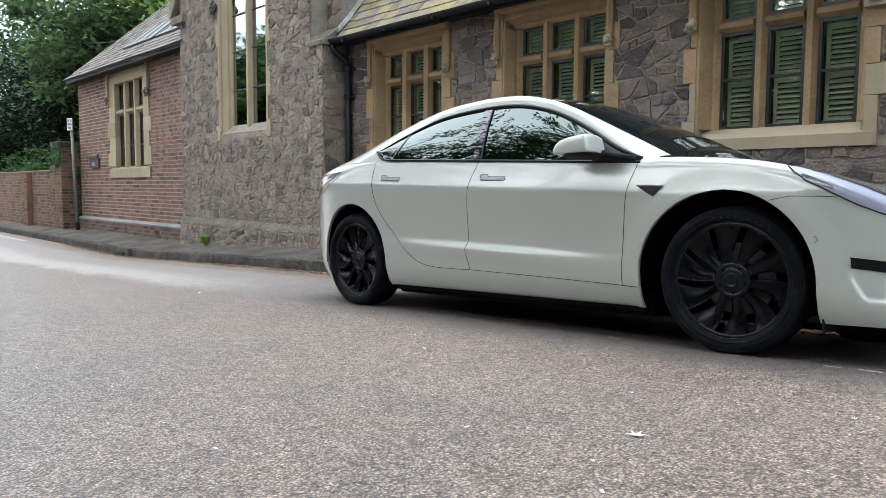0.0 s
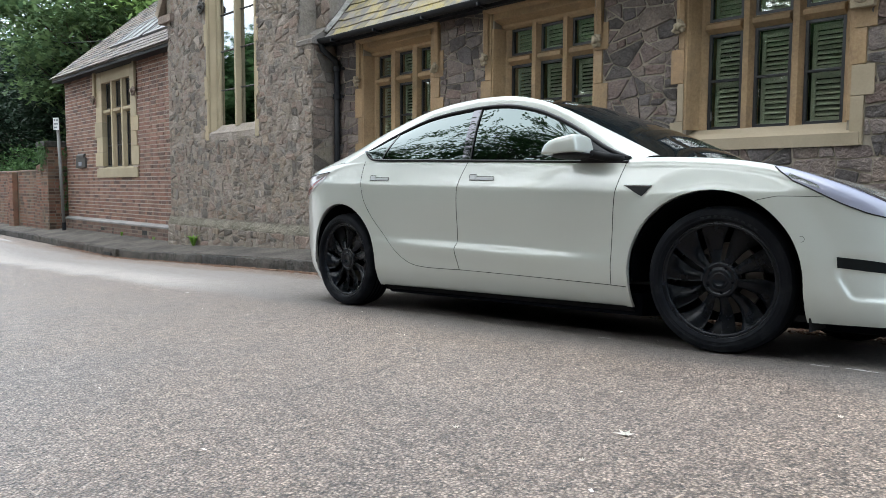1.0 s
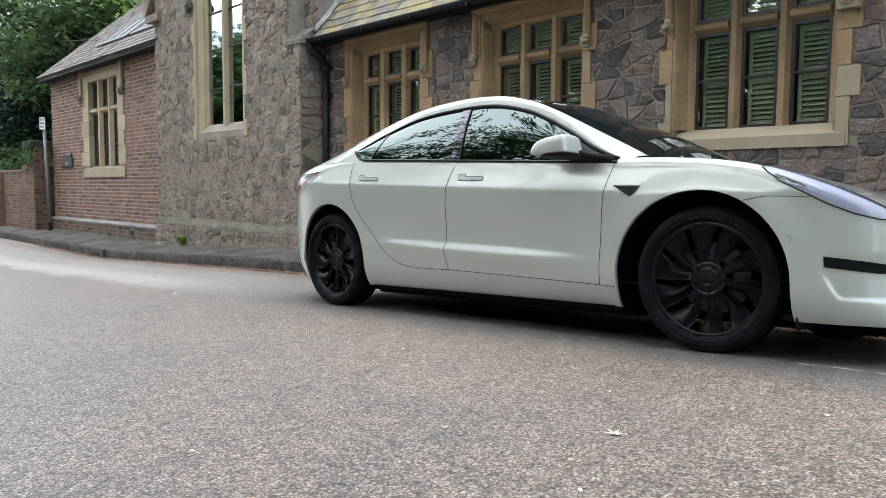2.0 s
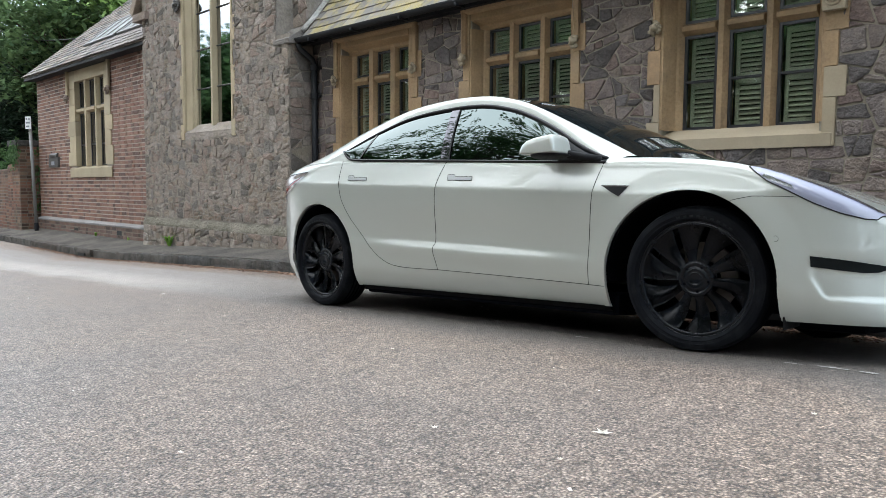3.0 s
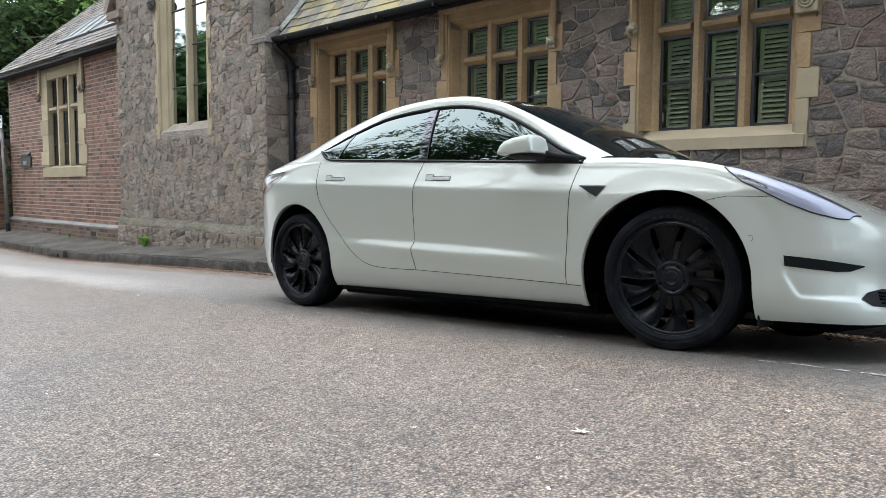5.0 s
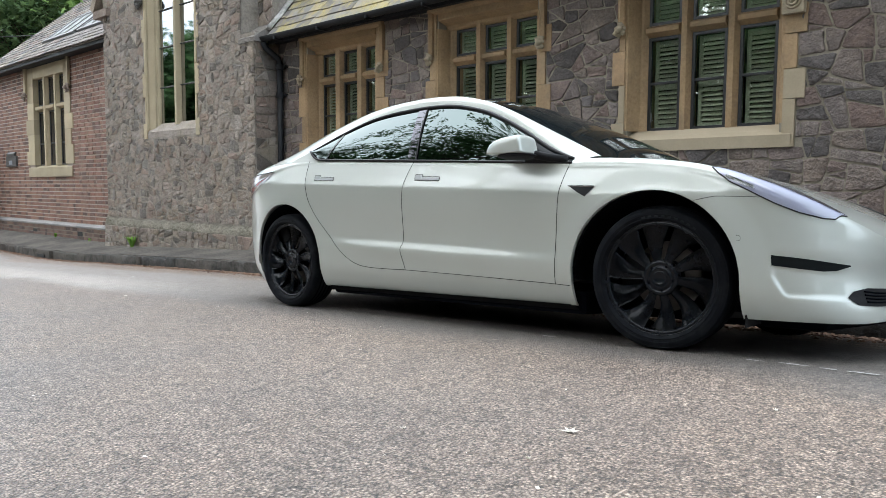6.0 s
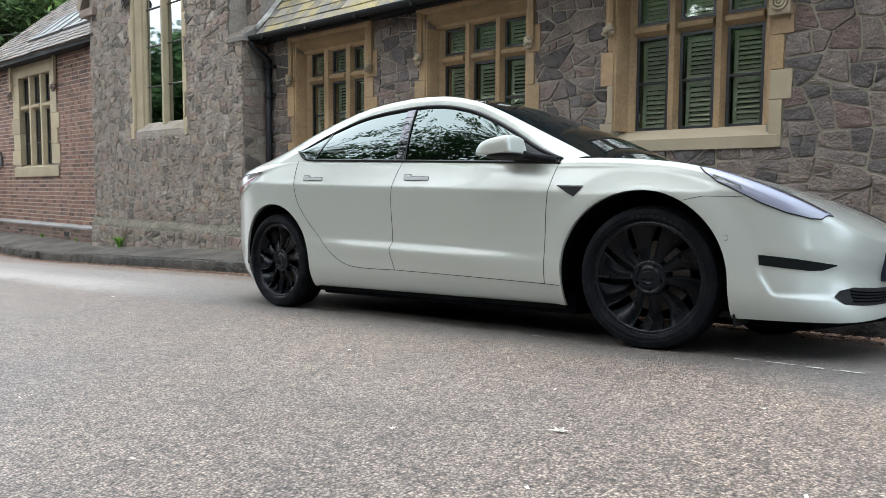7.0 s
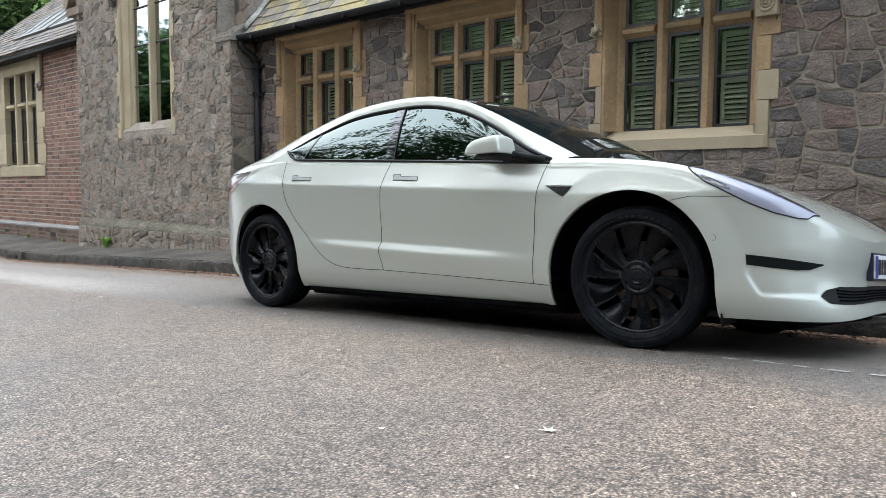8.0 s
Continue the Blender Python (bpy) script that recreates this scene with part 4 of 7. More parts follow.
def brick_window():
    y = BRICK_Y
    win = thing("window_5", "three-light buff stone window with transom in the brick wing", "window", kind="structure")
    rng = random.Random(3)
    la, lb = BL[0][0], BL[2][1]
    for side, edge, light in ((-1, BW["x0"], la), (1, BW["x1"], lb)):
        z, k = BW["z0"] + 0.26, 0
        while z < BW["z1"] - 0.05:
            h = min(rng.uniform(0.28, 0.42), BW["z1"] - z)
            a, b = sorted((edge + side * (0.10 if k % 2 == 0 and z < 2.4 else 0.0), light + side * 0.02))
            part("jamb_stone", box(a, b, y - 0.025, y + 0.2, z + 0.002, z + h - 0.002, 0.005), CREAM_STONE, win)
            z, k = z + h, k + 1
        part("hood_drop", box(edge - 0.05, edge + 0.05, y - 0.08, y - 0.02, 2.86, 3.47, 0.01), CREAM_STONE, win)
        carved_stop(win, edge, y - 0.08, 2.80, GREY_RUBBLE, 0.085, 31 + side)
    part("head", box(BW["x0"] + 0.05, BW["x1"] - 0.05, y - 0.02, y + 0.3, 3.15, BW["z1"], 0.006), CREAM_STONE, win)
    part("sill", prism([(y - 0.03, BW["z0"]), (y + 0.3, BW["z0"]), (y + 0.3, 1.27), (y + 0.12, 1.27), (y - 0.03, 1.21)], BW["x0"] - 0.02, BW["x1"] + 0.02, "x"), CREAM_STONE, win)
    for (a0, a1), (b0, b1) in zip(BL, BL[1:]):
        part("mullion", prism([(a1, y + 0.26), (a1, y + 0.08), (a1 + 0.04, y + 0.0), (b0 - 0.04, y + 0.0), (b0, y + 0.08), (b0, y + 0.26)], 1.25, 3.16), CREAM_STONE, win)
    for a, b in BL:
        part("transom", prism([(y + 0.26, 2.44), (y + 0.08, 2.44), (y + 0.0, 2.48), (y + 0.0, 2.54), (y + 0.08, 2.56), (y + 0.26, 2.56)], a, b, "x"), CREAM_STONE, win)
        for low, high in ((1.26, 2.44), (2.56, 3.15)):
            fr = bmesh.new()
            add_box(fr, a, a + 0.035, y + 0.085, y + 0.115, low, high)
            add_box(fr, b - 0.035, b, y + 0.085, y + 0.115, low, high)
            add_box(fr, a + 0.035, b - 0.035, y + 0.085, y + 0.115, high - 0.035, high)
            add_box(fr, a + 0.035, b - 0.035, y + 0.085, y + 0.115, low, low + 0.035)
            if low < 2:
                add_box(fr, a + 0.035, b - 0.035, y + 0.085, y + 0.115, 1.72, 1.75)
            fo = part("casement", fr, STEEL_FRAME, win)
            pane = part("pane", box(a + 0.03, b - 0.03, y + 0.095, y + 0.099, low + 0.03, high - 0.03), DIM_GLASS, fo)
            pane.visible_shadow = False


brick_window()
plq = thing("plaque", "small dark weathered plaque with a shaped top on the brick wall", "plaque")
part("board", box(-17.10, -16.42, BRICK_Y - 0.05, BRICK_Y - 0.001, 1.26, 1.50, 0.01), PLAQUE, plq)
part("crest", prism([(BRICK_Y - 0.06, 1.50), (BRICK_Y - 0.06, 1.56), (BRICK_Y - 0.02, 1.60), (BRICK_Y - 0.001, 1.60), (BRICK_Y - 0.001, 1.50)], -17.02, -16.5, "x"), PLAQUE, plq)
part("lettering", box(-16.88, -16.66, BRICK_Y - 0.056, BRICK_Y - 0.049, 1.31, 1.40), SIGN_MARK, plq)

# plain backs that close the buildings
back = wall_slab("wall_main_back", TOWER_X1, 6.0, 8.5, 0.3, -0.9, 3.1, [], MORTAR, "plain rubble back wall")
part("end_wall", prism([(MAIN_Y + 0.42, -0.6), (8.5, -0.6), (8.5, 3.0), (5.86, 6.1), (MAIN_Y + 0.42, 3.4)], 5.7, 6.0, "x"), MORTAR, back)
part("back_slope", prism([(5.87, 6.38), (8.95, 2.75), (8.95, 2.65), (5.87, 6.28)], TOWER_X1, 6.0, "x"), GREY_SLATE, back)
back = wall_slab("wall_tower_back", TOWER_X0, TOWER_X1, 8.5, 0.3, -0.9, 7.0, [], GREY_MORTAR, "plain rubble back wall of the tower")
part("west_wall", box(TOWER_X0, TOWER_X0 + 0.3, TOWER_Y + 0.46, 8.49, 3.6, 6.99), GREY_MORTAR, back)
part("east_wall", box(TOWER_X1 - 0.4, TOWER_X1 - 0.01, TOWER_Y + 2.61, 8.49, 2.9, 6.99), GREY_MORTAR, back)
part("flat_roof", box(TOWER_X0, TOWER_X1 - 0.5, TOWER_Y, 8.8, 7.0, 7.15), GREY_SLATE, back)
back = wall_slab("wall_brick_back", BRICK_X0, TOWER_X0 - 0.01, 9.6, 0.3, -0.9, 3.6, [], BRICK_MORTAR, "plain brick back wall of the wing")

# roof of the brick wing, with two roof lights
LEAD_GREY = surface("grey_roof_light_frame", (0.17, 0.17, 0.175), (0.10, 0.10, 0.105), 0.55, fine=20, relief=0.2)
# pale matt panes: the sky they would mirror is painted as their colour
ROOF_LIGHT_GLASS = plain("roof_light_glass", (0.42, 0.44, 0.45), 0.2)
BE_Y, BE_Z, BP = 2.72, 3.50, radians(41)


def on_brick_roof(x, up, out=0.0):
    return Vector((x, BE_Y + up * math.cos(BP) - out * math.sin(BP), BE_Z + up * math.sin(BP) + out * math.cos(BP)))


wing_roof = thing("roof_wing", "weathered grey slate roof of the brick wing", "roof", kind="structure")
bm = bmesh.new()
add_box(bm, BRICK_X0 - 0.10, TOWER_X0 + 0.3, 0.0, 4.9, -0.09, -0.02)
for v in bm.verts:
    v.co = on_brick_roof(v.co.x, v.co.y, v.co.z)
part("roof_deck", bm, GREY_SLATE, wing_roof)
# added black boards: the shade under the slates is put into their colour
part("eave_board", box(BRICK_X0 - 0.1, TOWER_X0, BE_Y + 0.03, BE_Y + 0.06, BE_Z - 0.10, BE_Z - 0.03), IRON, wing_roof)
part("eave_soffit", box(BRICK_X0 - 0.1, TOWER_X0, BE_Y + 0.06, BRICK_Y + 0.0, BE_Z - 0.09, BE_Z - 0.07), IRON, wing_roof)
part("back_slope", prism([(BE_Y + 4.9 * math.cos(BP), BE_Z + 4.9 * math.sin(BP)), (BE_Y + 9.8 * math.cos(BP), BE_Z), (BE_Y + 9.8 * math.cos(BP), BE_Z - 0.1), (BE_Y + 4.9 * math.cos(BP), BE_Z + 4.9 * math.sin(BP) - 0.1)],
                         BRICK_X0 - 0.1, TOWER_X0, "x"), GREY_SLATE, wing_roof)
for k, (x0, x1) in enumerate(((-15.3, -13.55), (-13.35, -11.6))):
    light = thing("roof_light", "grey framed roof window in the slates", "roof light", group="roof lights")
    fr = bmesh.new()
    for a, b, c, d in ((x0, x0 + 0.09, 0.75, 1.75), (x1 - 0.09, x1, 0.75, 1.75), (x0, x1, 0.70, 0.80), (x0, x1, 1.70, 1.80)):
        add_box(fr, a, b, c, d, -0.03, 0.055, 0.008)
    for v in fr.verts:
        v.co = on_brick_roof(v.co.x, v.co.y, v.co.z)
    part("frame", fr, LEAD_GREY, light)
    gl = bmesh.new()
    add_box(gl, x0 + 0.08, x1 - 0.08, 0.79, 1.71, 0.03, 0.038)
    for v in gl.verts:
        v.co = on_brick_roof(v.co.x, v.co.y, v.co.z)
    part("pane", gl, ROOF_LIGHT_GLASS, light)
    for k in (1, 2):
        bar = bmesh.new()
        c = x0 + (x1 - x0) * k / 3
        add_box(bar, c - 0.025, c + 0.025, 0.80, 1.70, 0.03, 0.06, 0.006)
        for v in bar.verts:
            v.co = on_brick_roof(v.co.x, v.co.y, v.co.z)
        part("glazing_bar", bar, GALV, light)

# ---- the boundary wall, its pier, and the sign ----
garden_wall = wall_slab("wall_garden", -40.0, -18.5, 2.56, 0.3, -0.9, 1.18, [], OLD_MORTAR, "old red brick boundary wall with mossy coping")
part("coping", prism([(2.54, 1.18), (2.54, 1.215), (2.71, 1.25), (2.88, 1.215), (2.88, 1.18)], -40.0, -18.5, "x"), OLD_BRICK, garden_wall)
part("buttress", box(-21.4, -20.9, 2.42, 2.56, -0.9, 1.2, 0.02), OLD_BRICK, garden_wall)
pier = thing("gate_pier", "old red brick gate pier with ivy and a flat stone cap", "gate pier", kind="structure")
part("core", box(-18.62, -18.02, 2.56, 3.3, -0.9, 1.80), OLD_MORTAR, pier)
low_block = box(-19.06, -18.625, 2.565, 2.95, -0.9, 1.36, 0.02)
for v in low_block.verts:
    if v.co.z > 1.0:
        v.co.z += 0.10 * (v.co.x + 18.85)
part("low_block", low_block, OLD_BRICK, pier, "worn lower shoulder of the pier")
part("cap", box(-18.72, -17.97, 2.48, 3.38, 1.80, 1.95, 0.03), KERB, pier, "mossy stone cap")

sign = thing("street_sign", "small white parking sign on a leaning grey pole", "sign")
base = Vector((-17.30, 2.70, walk_z(-17.3, 2.7)))
top = Vector((-17.42, 2.66, 2.46))
part("pole", tube([base + Vector((0, 0, -0.02)), base.lerp(top, 0.07)], 0.05, 12), IRON, sign, "dark painted pole base")
part("shaft", tube([base.lerp(top, 0.05), top], 0.038, 12), GALV, sign, smooth=True)
sg = Matrix.Translation(top + Vector((0.05, -0.05, -0.1))) @ pose(0, 0, 0, 0, 0, 28)
plate = part("plate", box(-0.085, 0.085, -0.006, 0.006, -0.17, 0.13, 0.004, sg), SIGN_WHITE, sign, "white rectangular plate")
for z0, z1, x0, x1 in ((0.045, 0.10, -0.062, -0.012), (0.045, 0.10, 0.02, 0.062), (-0.04, 0.0, -0.062, 0.062), (-0.13, -0.09, -0.062, 0.04)):
    part("bar", box(x0, x1, -0.009, -0.006, z0, z1, 0, sg), SIGN_MARK, plate)


# ---- the car: x forward from between the axles, y to its left, z up from the road ----
PAINT = plain("pearl_white_paint", (0.475, 0.497, 0.455), 0.36, 0.22, coat=1.0, coat_rough=0.02)
PAINT.node_tree.nodes["Principled BSDF"].inputs["Coat IOR"].default_value = 1.48
CAR_GLASS = plain("mirror_tinted_car_glass", (0.088, 0.108, 0.106), 0.015, 1.0)
ROOF_GLASS = plain("black_roof_glass", (0.009, 0.012, 0.013), 0.03, ior=1.2)
PILLAR_GLOSS = plain("gloss_black_pillar", (0.085, 0.085, 0.095), 0.03, 1.0)
TRIM = plain("satin_black_trim", (0.006, 0.006, 0.007), 0.3, ior=1.3)
BLACK_PLASTIC = surface("black_plastic", (0.010, 0.010, 0.011), (0.006, 0.006, 0.007), 0.65, spec=0.2, fine=80, relief=0.15, relief_scale=200)
LINER = surface("wheel_arch_liner", (0.0018, 0.0024, 0.0044), (0.0013, 0.0017, 0.003), 0.95, spec=0.05, fine=40)
RUBBER = surface("tyre_rubber", (0.0046, 0.0058, 0.0086), (0.003, 0.0038, 0.0056), 0.7, spec=0.12, fine=60, relief=0.2, relief_scale=120, stain=(0.028, 0.030, 0.032), stain_scale=9, stain_amount=0.4)
SIDE_MARK = surface("raised_tyre_marking", (0.026, 0.028, 0.031), (0.016, 0.018, 0.02), 0.75, spec=0.1, fine=60, relief=0.1)
WHEEL_BLACK = surface("matt_black_wheel", (0.0036, 0.0052, 0.0088), (0.003, 0.0044, 0.0074), 0.26, spec=0.28, fine=8, relief=0.0)
DISC = surface("brake_disc", (0.12, 0.10, 0.088), (0.06, 0.05, 0.045), 0.6, 0.2, fine=40)
LAMP_LENS = plain("headlamp_lens", (0.30, 0.31, 0.40), 0.06, ior=1.8)
LAMP_DARK = plain("headlamp_bezel", (0.03, 0.032, 0.04), 0.2)
TAIL_RED = plain("tail_lamp_lens", (0.42, 0.37, 0.36), 0.10, 0.35)
TAIL_STRIP = plain("tail_lamp_red_strip", (0.25, 0.012, 0.01), 0.15)
CHROME_DARK = plain("dark_satin_chrome", (0.30, 0.31, 0.32), 0.25, 1.0)
GAP = plain("panel_gap", (0.008, 0.008, 0.008), 0.8)
HANDLE = plain("brushed_handle", (0.33, 0.34, 0.335), 0.34, 0.25)
PLATE = plain("plate_white", (0.7, 0.71, 0.72), 0.4)
PLATE_NAVY = plain("plate_navy", (0.012, 0.014, 0.04), 0.35)
PLATE_BLUE = plain("plate_blue", (0.03, 0.05, 0.25), 0.4)

AXLE_F, AXLE_R, HUB_Z, ARCH_R, TYRE_R = 1.4375, -1.4375, 0.335, 0.393, 0.335
NOSE_M, TAIL_M, HALF_W = 1.45, -1.35, 0.925
SHOULDER = [(-2.45, 0.90), (-2.3, 0.935), (-2.1, 0.972), (-1.9, 1.003), (-1.65, 1.028), (-1.3, 1.032), (-1.1, 1.025), (-0.6, 0.992), (0.0, 0.951), (0.5, 0.918), (0.85, 0.900), (1.0, 0.908),
            (1.2, 0.900), (1.45, 0.876), (1.65, 0.842), (1.8, 0.797), (1.95, 0.735), (2.08, 0.668), (2.2, 0.59), (2.28, 0.525)]
BELT_Z = lambda x: 0.951 - 0.068 * x
NOSE_X = [(0.10, 2.272), (0.15, 2.292), (0.22, 2.290), (0.3, 2.268), (0.37, 2.264), (0.45, 2.28), (0.55, 2.29), (0.8, 2.285)]
TAIL_X = [(0.15, -2.26), (0.25, -2.36), (0.4, -2.41), (0.55, -2.415), (0.7, -2.39), (0.85, -2.37), (0.98, -2.40), (1.1, -2.41)]
SIDE = [(0.12, 0.815), (0.165, 0.853), (0.20, 0.876), (0.25, 0.895), (0.285, 0.904), (0.32, 0.908), (0.40, 0.912), (0.50, 0.9135), (0.60, 0.918), (0.70, 0.923), (0.80, 0.9275), (1.1, 0.930)]


def arch_off(x, ax):
    """Distance from the axle along the car; the front arch reaches further back than forward."""
    d = x - ax
    return d / 1.13 if ax > 0 and d < 0 else d


def arch_x(d, ax):
    return ax + (d * 1.13 if ax > 0 and d < 0 else d)


def flank(x, z):
    """Half width of the body side at the doors: rocker, scallop, crease, shoulder."""
    w = curve_at(SIDE, z)
    over = z - (0.79 - 0.058 * max(-1.6, min(x, 1.3)))
    w -= 0.29 * (math.sqrt(over * over + 0.00002) + over) / 2
    mid = hump(max(0.0, abs(x + 0.05) - 0.15) / 1.05)
    crease = 0.425 - 0.04 * (x + 0.2)
    w += 0.7 * mid * (0.014 * blend(0, 1, (z - crease + 0.10) / 0.10) if z < crease else 0.014 - 0.029 * blend(0, 1, (z - crease) / 0.05) + 0.017 * blend(0, 1, (z - crease - 0.05) / 0.24))
    for ax in (AXLE_F, AXLE_R):
        d = math.hypot(arch_off(x, ax), z - HUB_Z)
        w += (0.016 if ax > 0 else 0.008) * hump((d - ARCH_R) / (0.13 if ax > 0 else 0.18))
    return w


def plan(c, z=0.5):
    """Plan outline, c from 0 at the nose over the side to 1 at the tail: x, share of the half width, how far into nose and tail."""
    c = min(1.0, max(0.0, c))
    if c < 0.3:
        a = c / 0.3 * math.pi / 2
        n = 2 / blend(3.5, 3.0, (z - 0.22) / 0.48)
        return NOSE_M + 0.835 * math.cos(a) ** n, math.sin(a) ** n, math.cos(a) ** n, 0.0
    if c > 0.72:
        a = (1 - c) / 0.28 * math.pi / 2
        n = 2 / 2.7
        return TAIL_M - 1.06 * max(0.0, math.cos(a)) ** n, math.sin(a) ** n, 0.0, max(0.0, math.cos(a)) ** n
    u = (c - 0.3) / 0.42
    return NOSE_M + (TAIL_M - NOSE_M) * u, 1.0, 0.0, 0.0


def body_point(c, v):
    """The painted shell: v from 0 at the lower edge up the side (0.62), round the shoulder (0.74) to the centre line (1)."""
    x, share, nose, tail = plan(c, 0.7)
    low = 0.168 + 0.05 * tail + 0.03 * blend(0, 1, (0.75 - share) / 0.7) * (nose > 0)
    top = curve_at(SHOULDER, x)
    r = blend(0.055, 0.045, nose) if x > 1.0 else blend(0.02, 0.06, (x - 0.85) / 0.2) if x > 0 else blend(0.03, 0.09, (-1.2 - x) / 0.5)

    def side(z):
        xx, sh, nose, tail = plan(c, z)
        sx = xx
        if nose:
            xx = NOSE_M + (curve_at(NOSE_X, z) - NOSE_M) * (xx - NOSE_M) / 0.835
        if tail:
            xx = TAIL_M + (curve_at(TAIL_X, z) - TAIL_M) * (xx - TAIL_M) / -1.06
        return xx, sh * flank(sx, z)
    if v <= 0.62:
        z = low + (top - r - low) * v / 0.62
        xx, w = side(z)
        dent = 0.010 * blend(0, 1, (0.2175 - c - 0.13 * max(0.0, 0.36 - z)) / 0.009) * blend(0, 1, (c - 0.06) / 0.10) * blend(0, 1, (z - 0.262) / 0.026) * blend(1, 0, (z - 0.38) / 0.10)
        if dent > 0.0002 and x > NOSE_M:
            return Vector((xx - dent * 0.6, -w + dent, z))
        return Vector((xx, -w, z))
    xx, w = side(top - r)
    crown = 0.015 if x > 0 else 0.085 * blend(0, 1, (-1.2 - x) / 0.6)
    if v <= 0.74:
        a = (v - 0.62) / 0.12 * math.pi / 2
        return Vector((xx, -max(0.0, w - r * share * (1 - math.cos(a)) * 1.0), top - r + r * math.sin(a)))
    k = (1 - v) / 0.26
    ww = max(0.0, w - r * share)
    return Vector((xx, -ww * k, top + crown * (1 - k * k)))


def body_shell():
    """Right and left shells in one skin, with the wheel openings cut and their lips turned in."""
    nc, nv = 330, 104
    bm = bmesh.new()
    for mirror in (1, -1):
        rows = []
        for i in range(nc + 1):
            rows.append([bm.verts.new((p.x, p.y * mirror, p.z)) for p in (body_point(i / nc, j / nv) for j in range(nv + 1))])
        for i in range(nc):
            for j in range(nv):
                q = (rows[i][j], rows[i + 1][j], rows[i + 1][j + 1], rows[i][j + 1])
                bm.faces.new(q if mirror > 0 else q[::-1])

    def inside(v):
        return abs(v.co.y) > 0.45 and v.co.z < 0.85 and min(math.hypot(arch_off(v.co.x, a), v.co.z - HUB_Z) for a in (AXLE_F, AXLE_R)) < ARCH_R or (
            abs(v.co.y) > 0.45 and v.co.z < HUB_Z and min(abs(arch_off(v.co.x, a)) for a in (AXLE_F, AXLE_R)) < ARCH_R)
    for v in bm.verts:
        if abs(v.co.y) > 0.45 and HUB_Z < v.co.z < 0.85:
            a = min((AXLE_F, AXLE_R), key=lambda s: abs(v.co.x - s))
            d = Vector((arch_off(v.co.x, a), v.co.z - HUB_Z))
            if abs(d.length - ARCH_R) < 0.0052:
                d = d.normalized() * (ARCH_R + 0.00001)
                v.co.x, v.co.z = arch_x(d.x, a), HUB_Z + d.y
    cabin = [f for f in bm.faces if -1.55 < f.calc_center_median().x < 0.86 and f.normal.z > 0.6 and f.calc_center_median().z > 0.85 and abs(f.calc_center_median().y) < 0.80]
    gone = [f for f in bm.faces if all(inside(v) for v in f.verts)]
    bmesh.ops.delete(bm, geom=list(set(gone + cabin)), context="FACES")
    for v in bm.verts:
        if inside(v):
            a = min((AXLE_F, AXLE_R), key=lambda s: abs(v.co.x - s))
            if v.co.z < HUB_Z:
                v.co.x = arch_x(math.copysign(ARCH_R, v.co.x - a), a)
            else:
                d = Vector((arch_off(v.co.x, a), v.co.z - HUB_Z))
                d = d.normalized() * ARCH_R
                v.co.x, v.co.z = arch_x(d.x, a), HUB_Z + d.y
    bmesh.ops.remove_doubles(bm, verts=bm.verts, dist=0.0008)
    rim = [e for e in bm.edges if e.is_boundary and all(abs(v.co.y) > 0.5 and v.co.z < 0.8 and min(abs(arch_off(v.co.x, a)) for a in (AXLE_F, AXLE_R)) < ARCH_R + 0.01 for v in e.verts)]
    made = bmesh.ops.extrude_edge_only(bm, edges=rim)["geom"]
    for v in made:
        if isinstance(v, bmesh.types.BMVert):
            v.co.y -= math.copysign(0.018, v.co.y)
    bmesh.ops.recalc_face_normals(bm, faces=bm.faces)
    return bm


def on_side(x, z, out=0.002):
    """The point of the right body side at x and z."""
    share = plan_share(x)
    return Vector((x, -share * flank(x, z) - out, z))


def plan_share(x):
    if x > NOSE_M:
        return (1 - min(1.0, (x - NOSE_M) / 0.835) ** 2.9) ** (1 / 2.9)
    if x < TAIL_M:
        return (1 - min(1.0, (TAIL_M - x) / 1.06) ** 2.7) ** (1 / 2.7)
    return 1.0


def skin(c, v, out=0.0):
    """A point of the painted skin, lifted off it by out."""
    p, e = body_point(c, v), 0.003
    du = body_point(min(1, c + e), v) - body_point(max(0, c - e), v)
    dv = body_point(c, min(1, v + e)) - body_point(c, max(0, v - e))
    n = du.cross(dv)
    n = n.normalized() if n.length > 1e-12 else Vector((1, 0, 0))
    if n.dot(p - Vector((min(max(p.x, -1.4), 1.4), 0, 0.5))) < 0:
        n = -n
    return p + n * out


def walk_line(pts, u):
    """A point at share u along a short polyline."""
    lengths = [math.dist(a, b) for a, b in zip(pts, pts[1:])]
    d = u * sum(lengths)
    for a, b, k in zip(pts, pts[1:], lengths):
        if d <= k + 1e-9:
            f = d / k if k else 0
            return a[0] + (b[0] - a[0]) * f, a[1] + (b[1] - a[1]) * f
        d -= k
    return pts[-1]


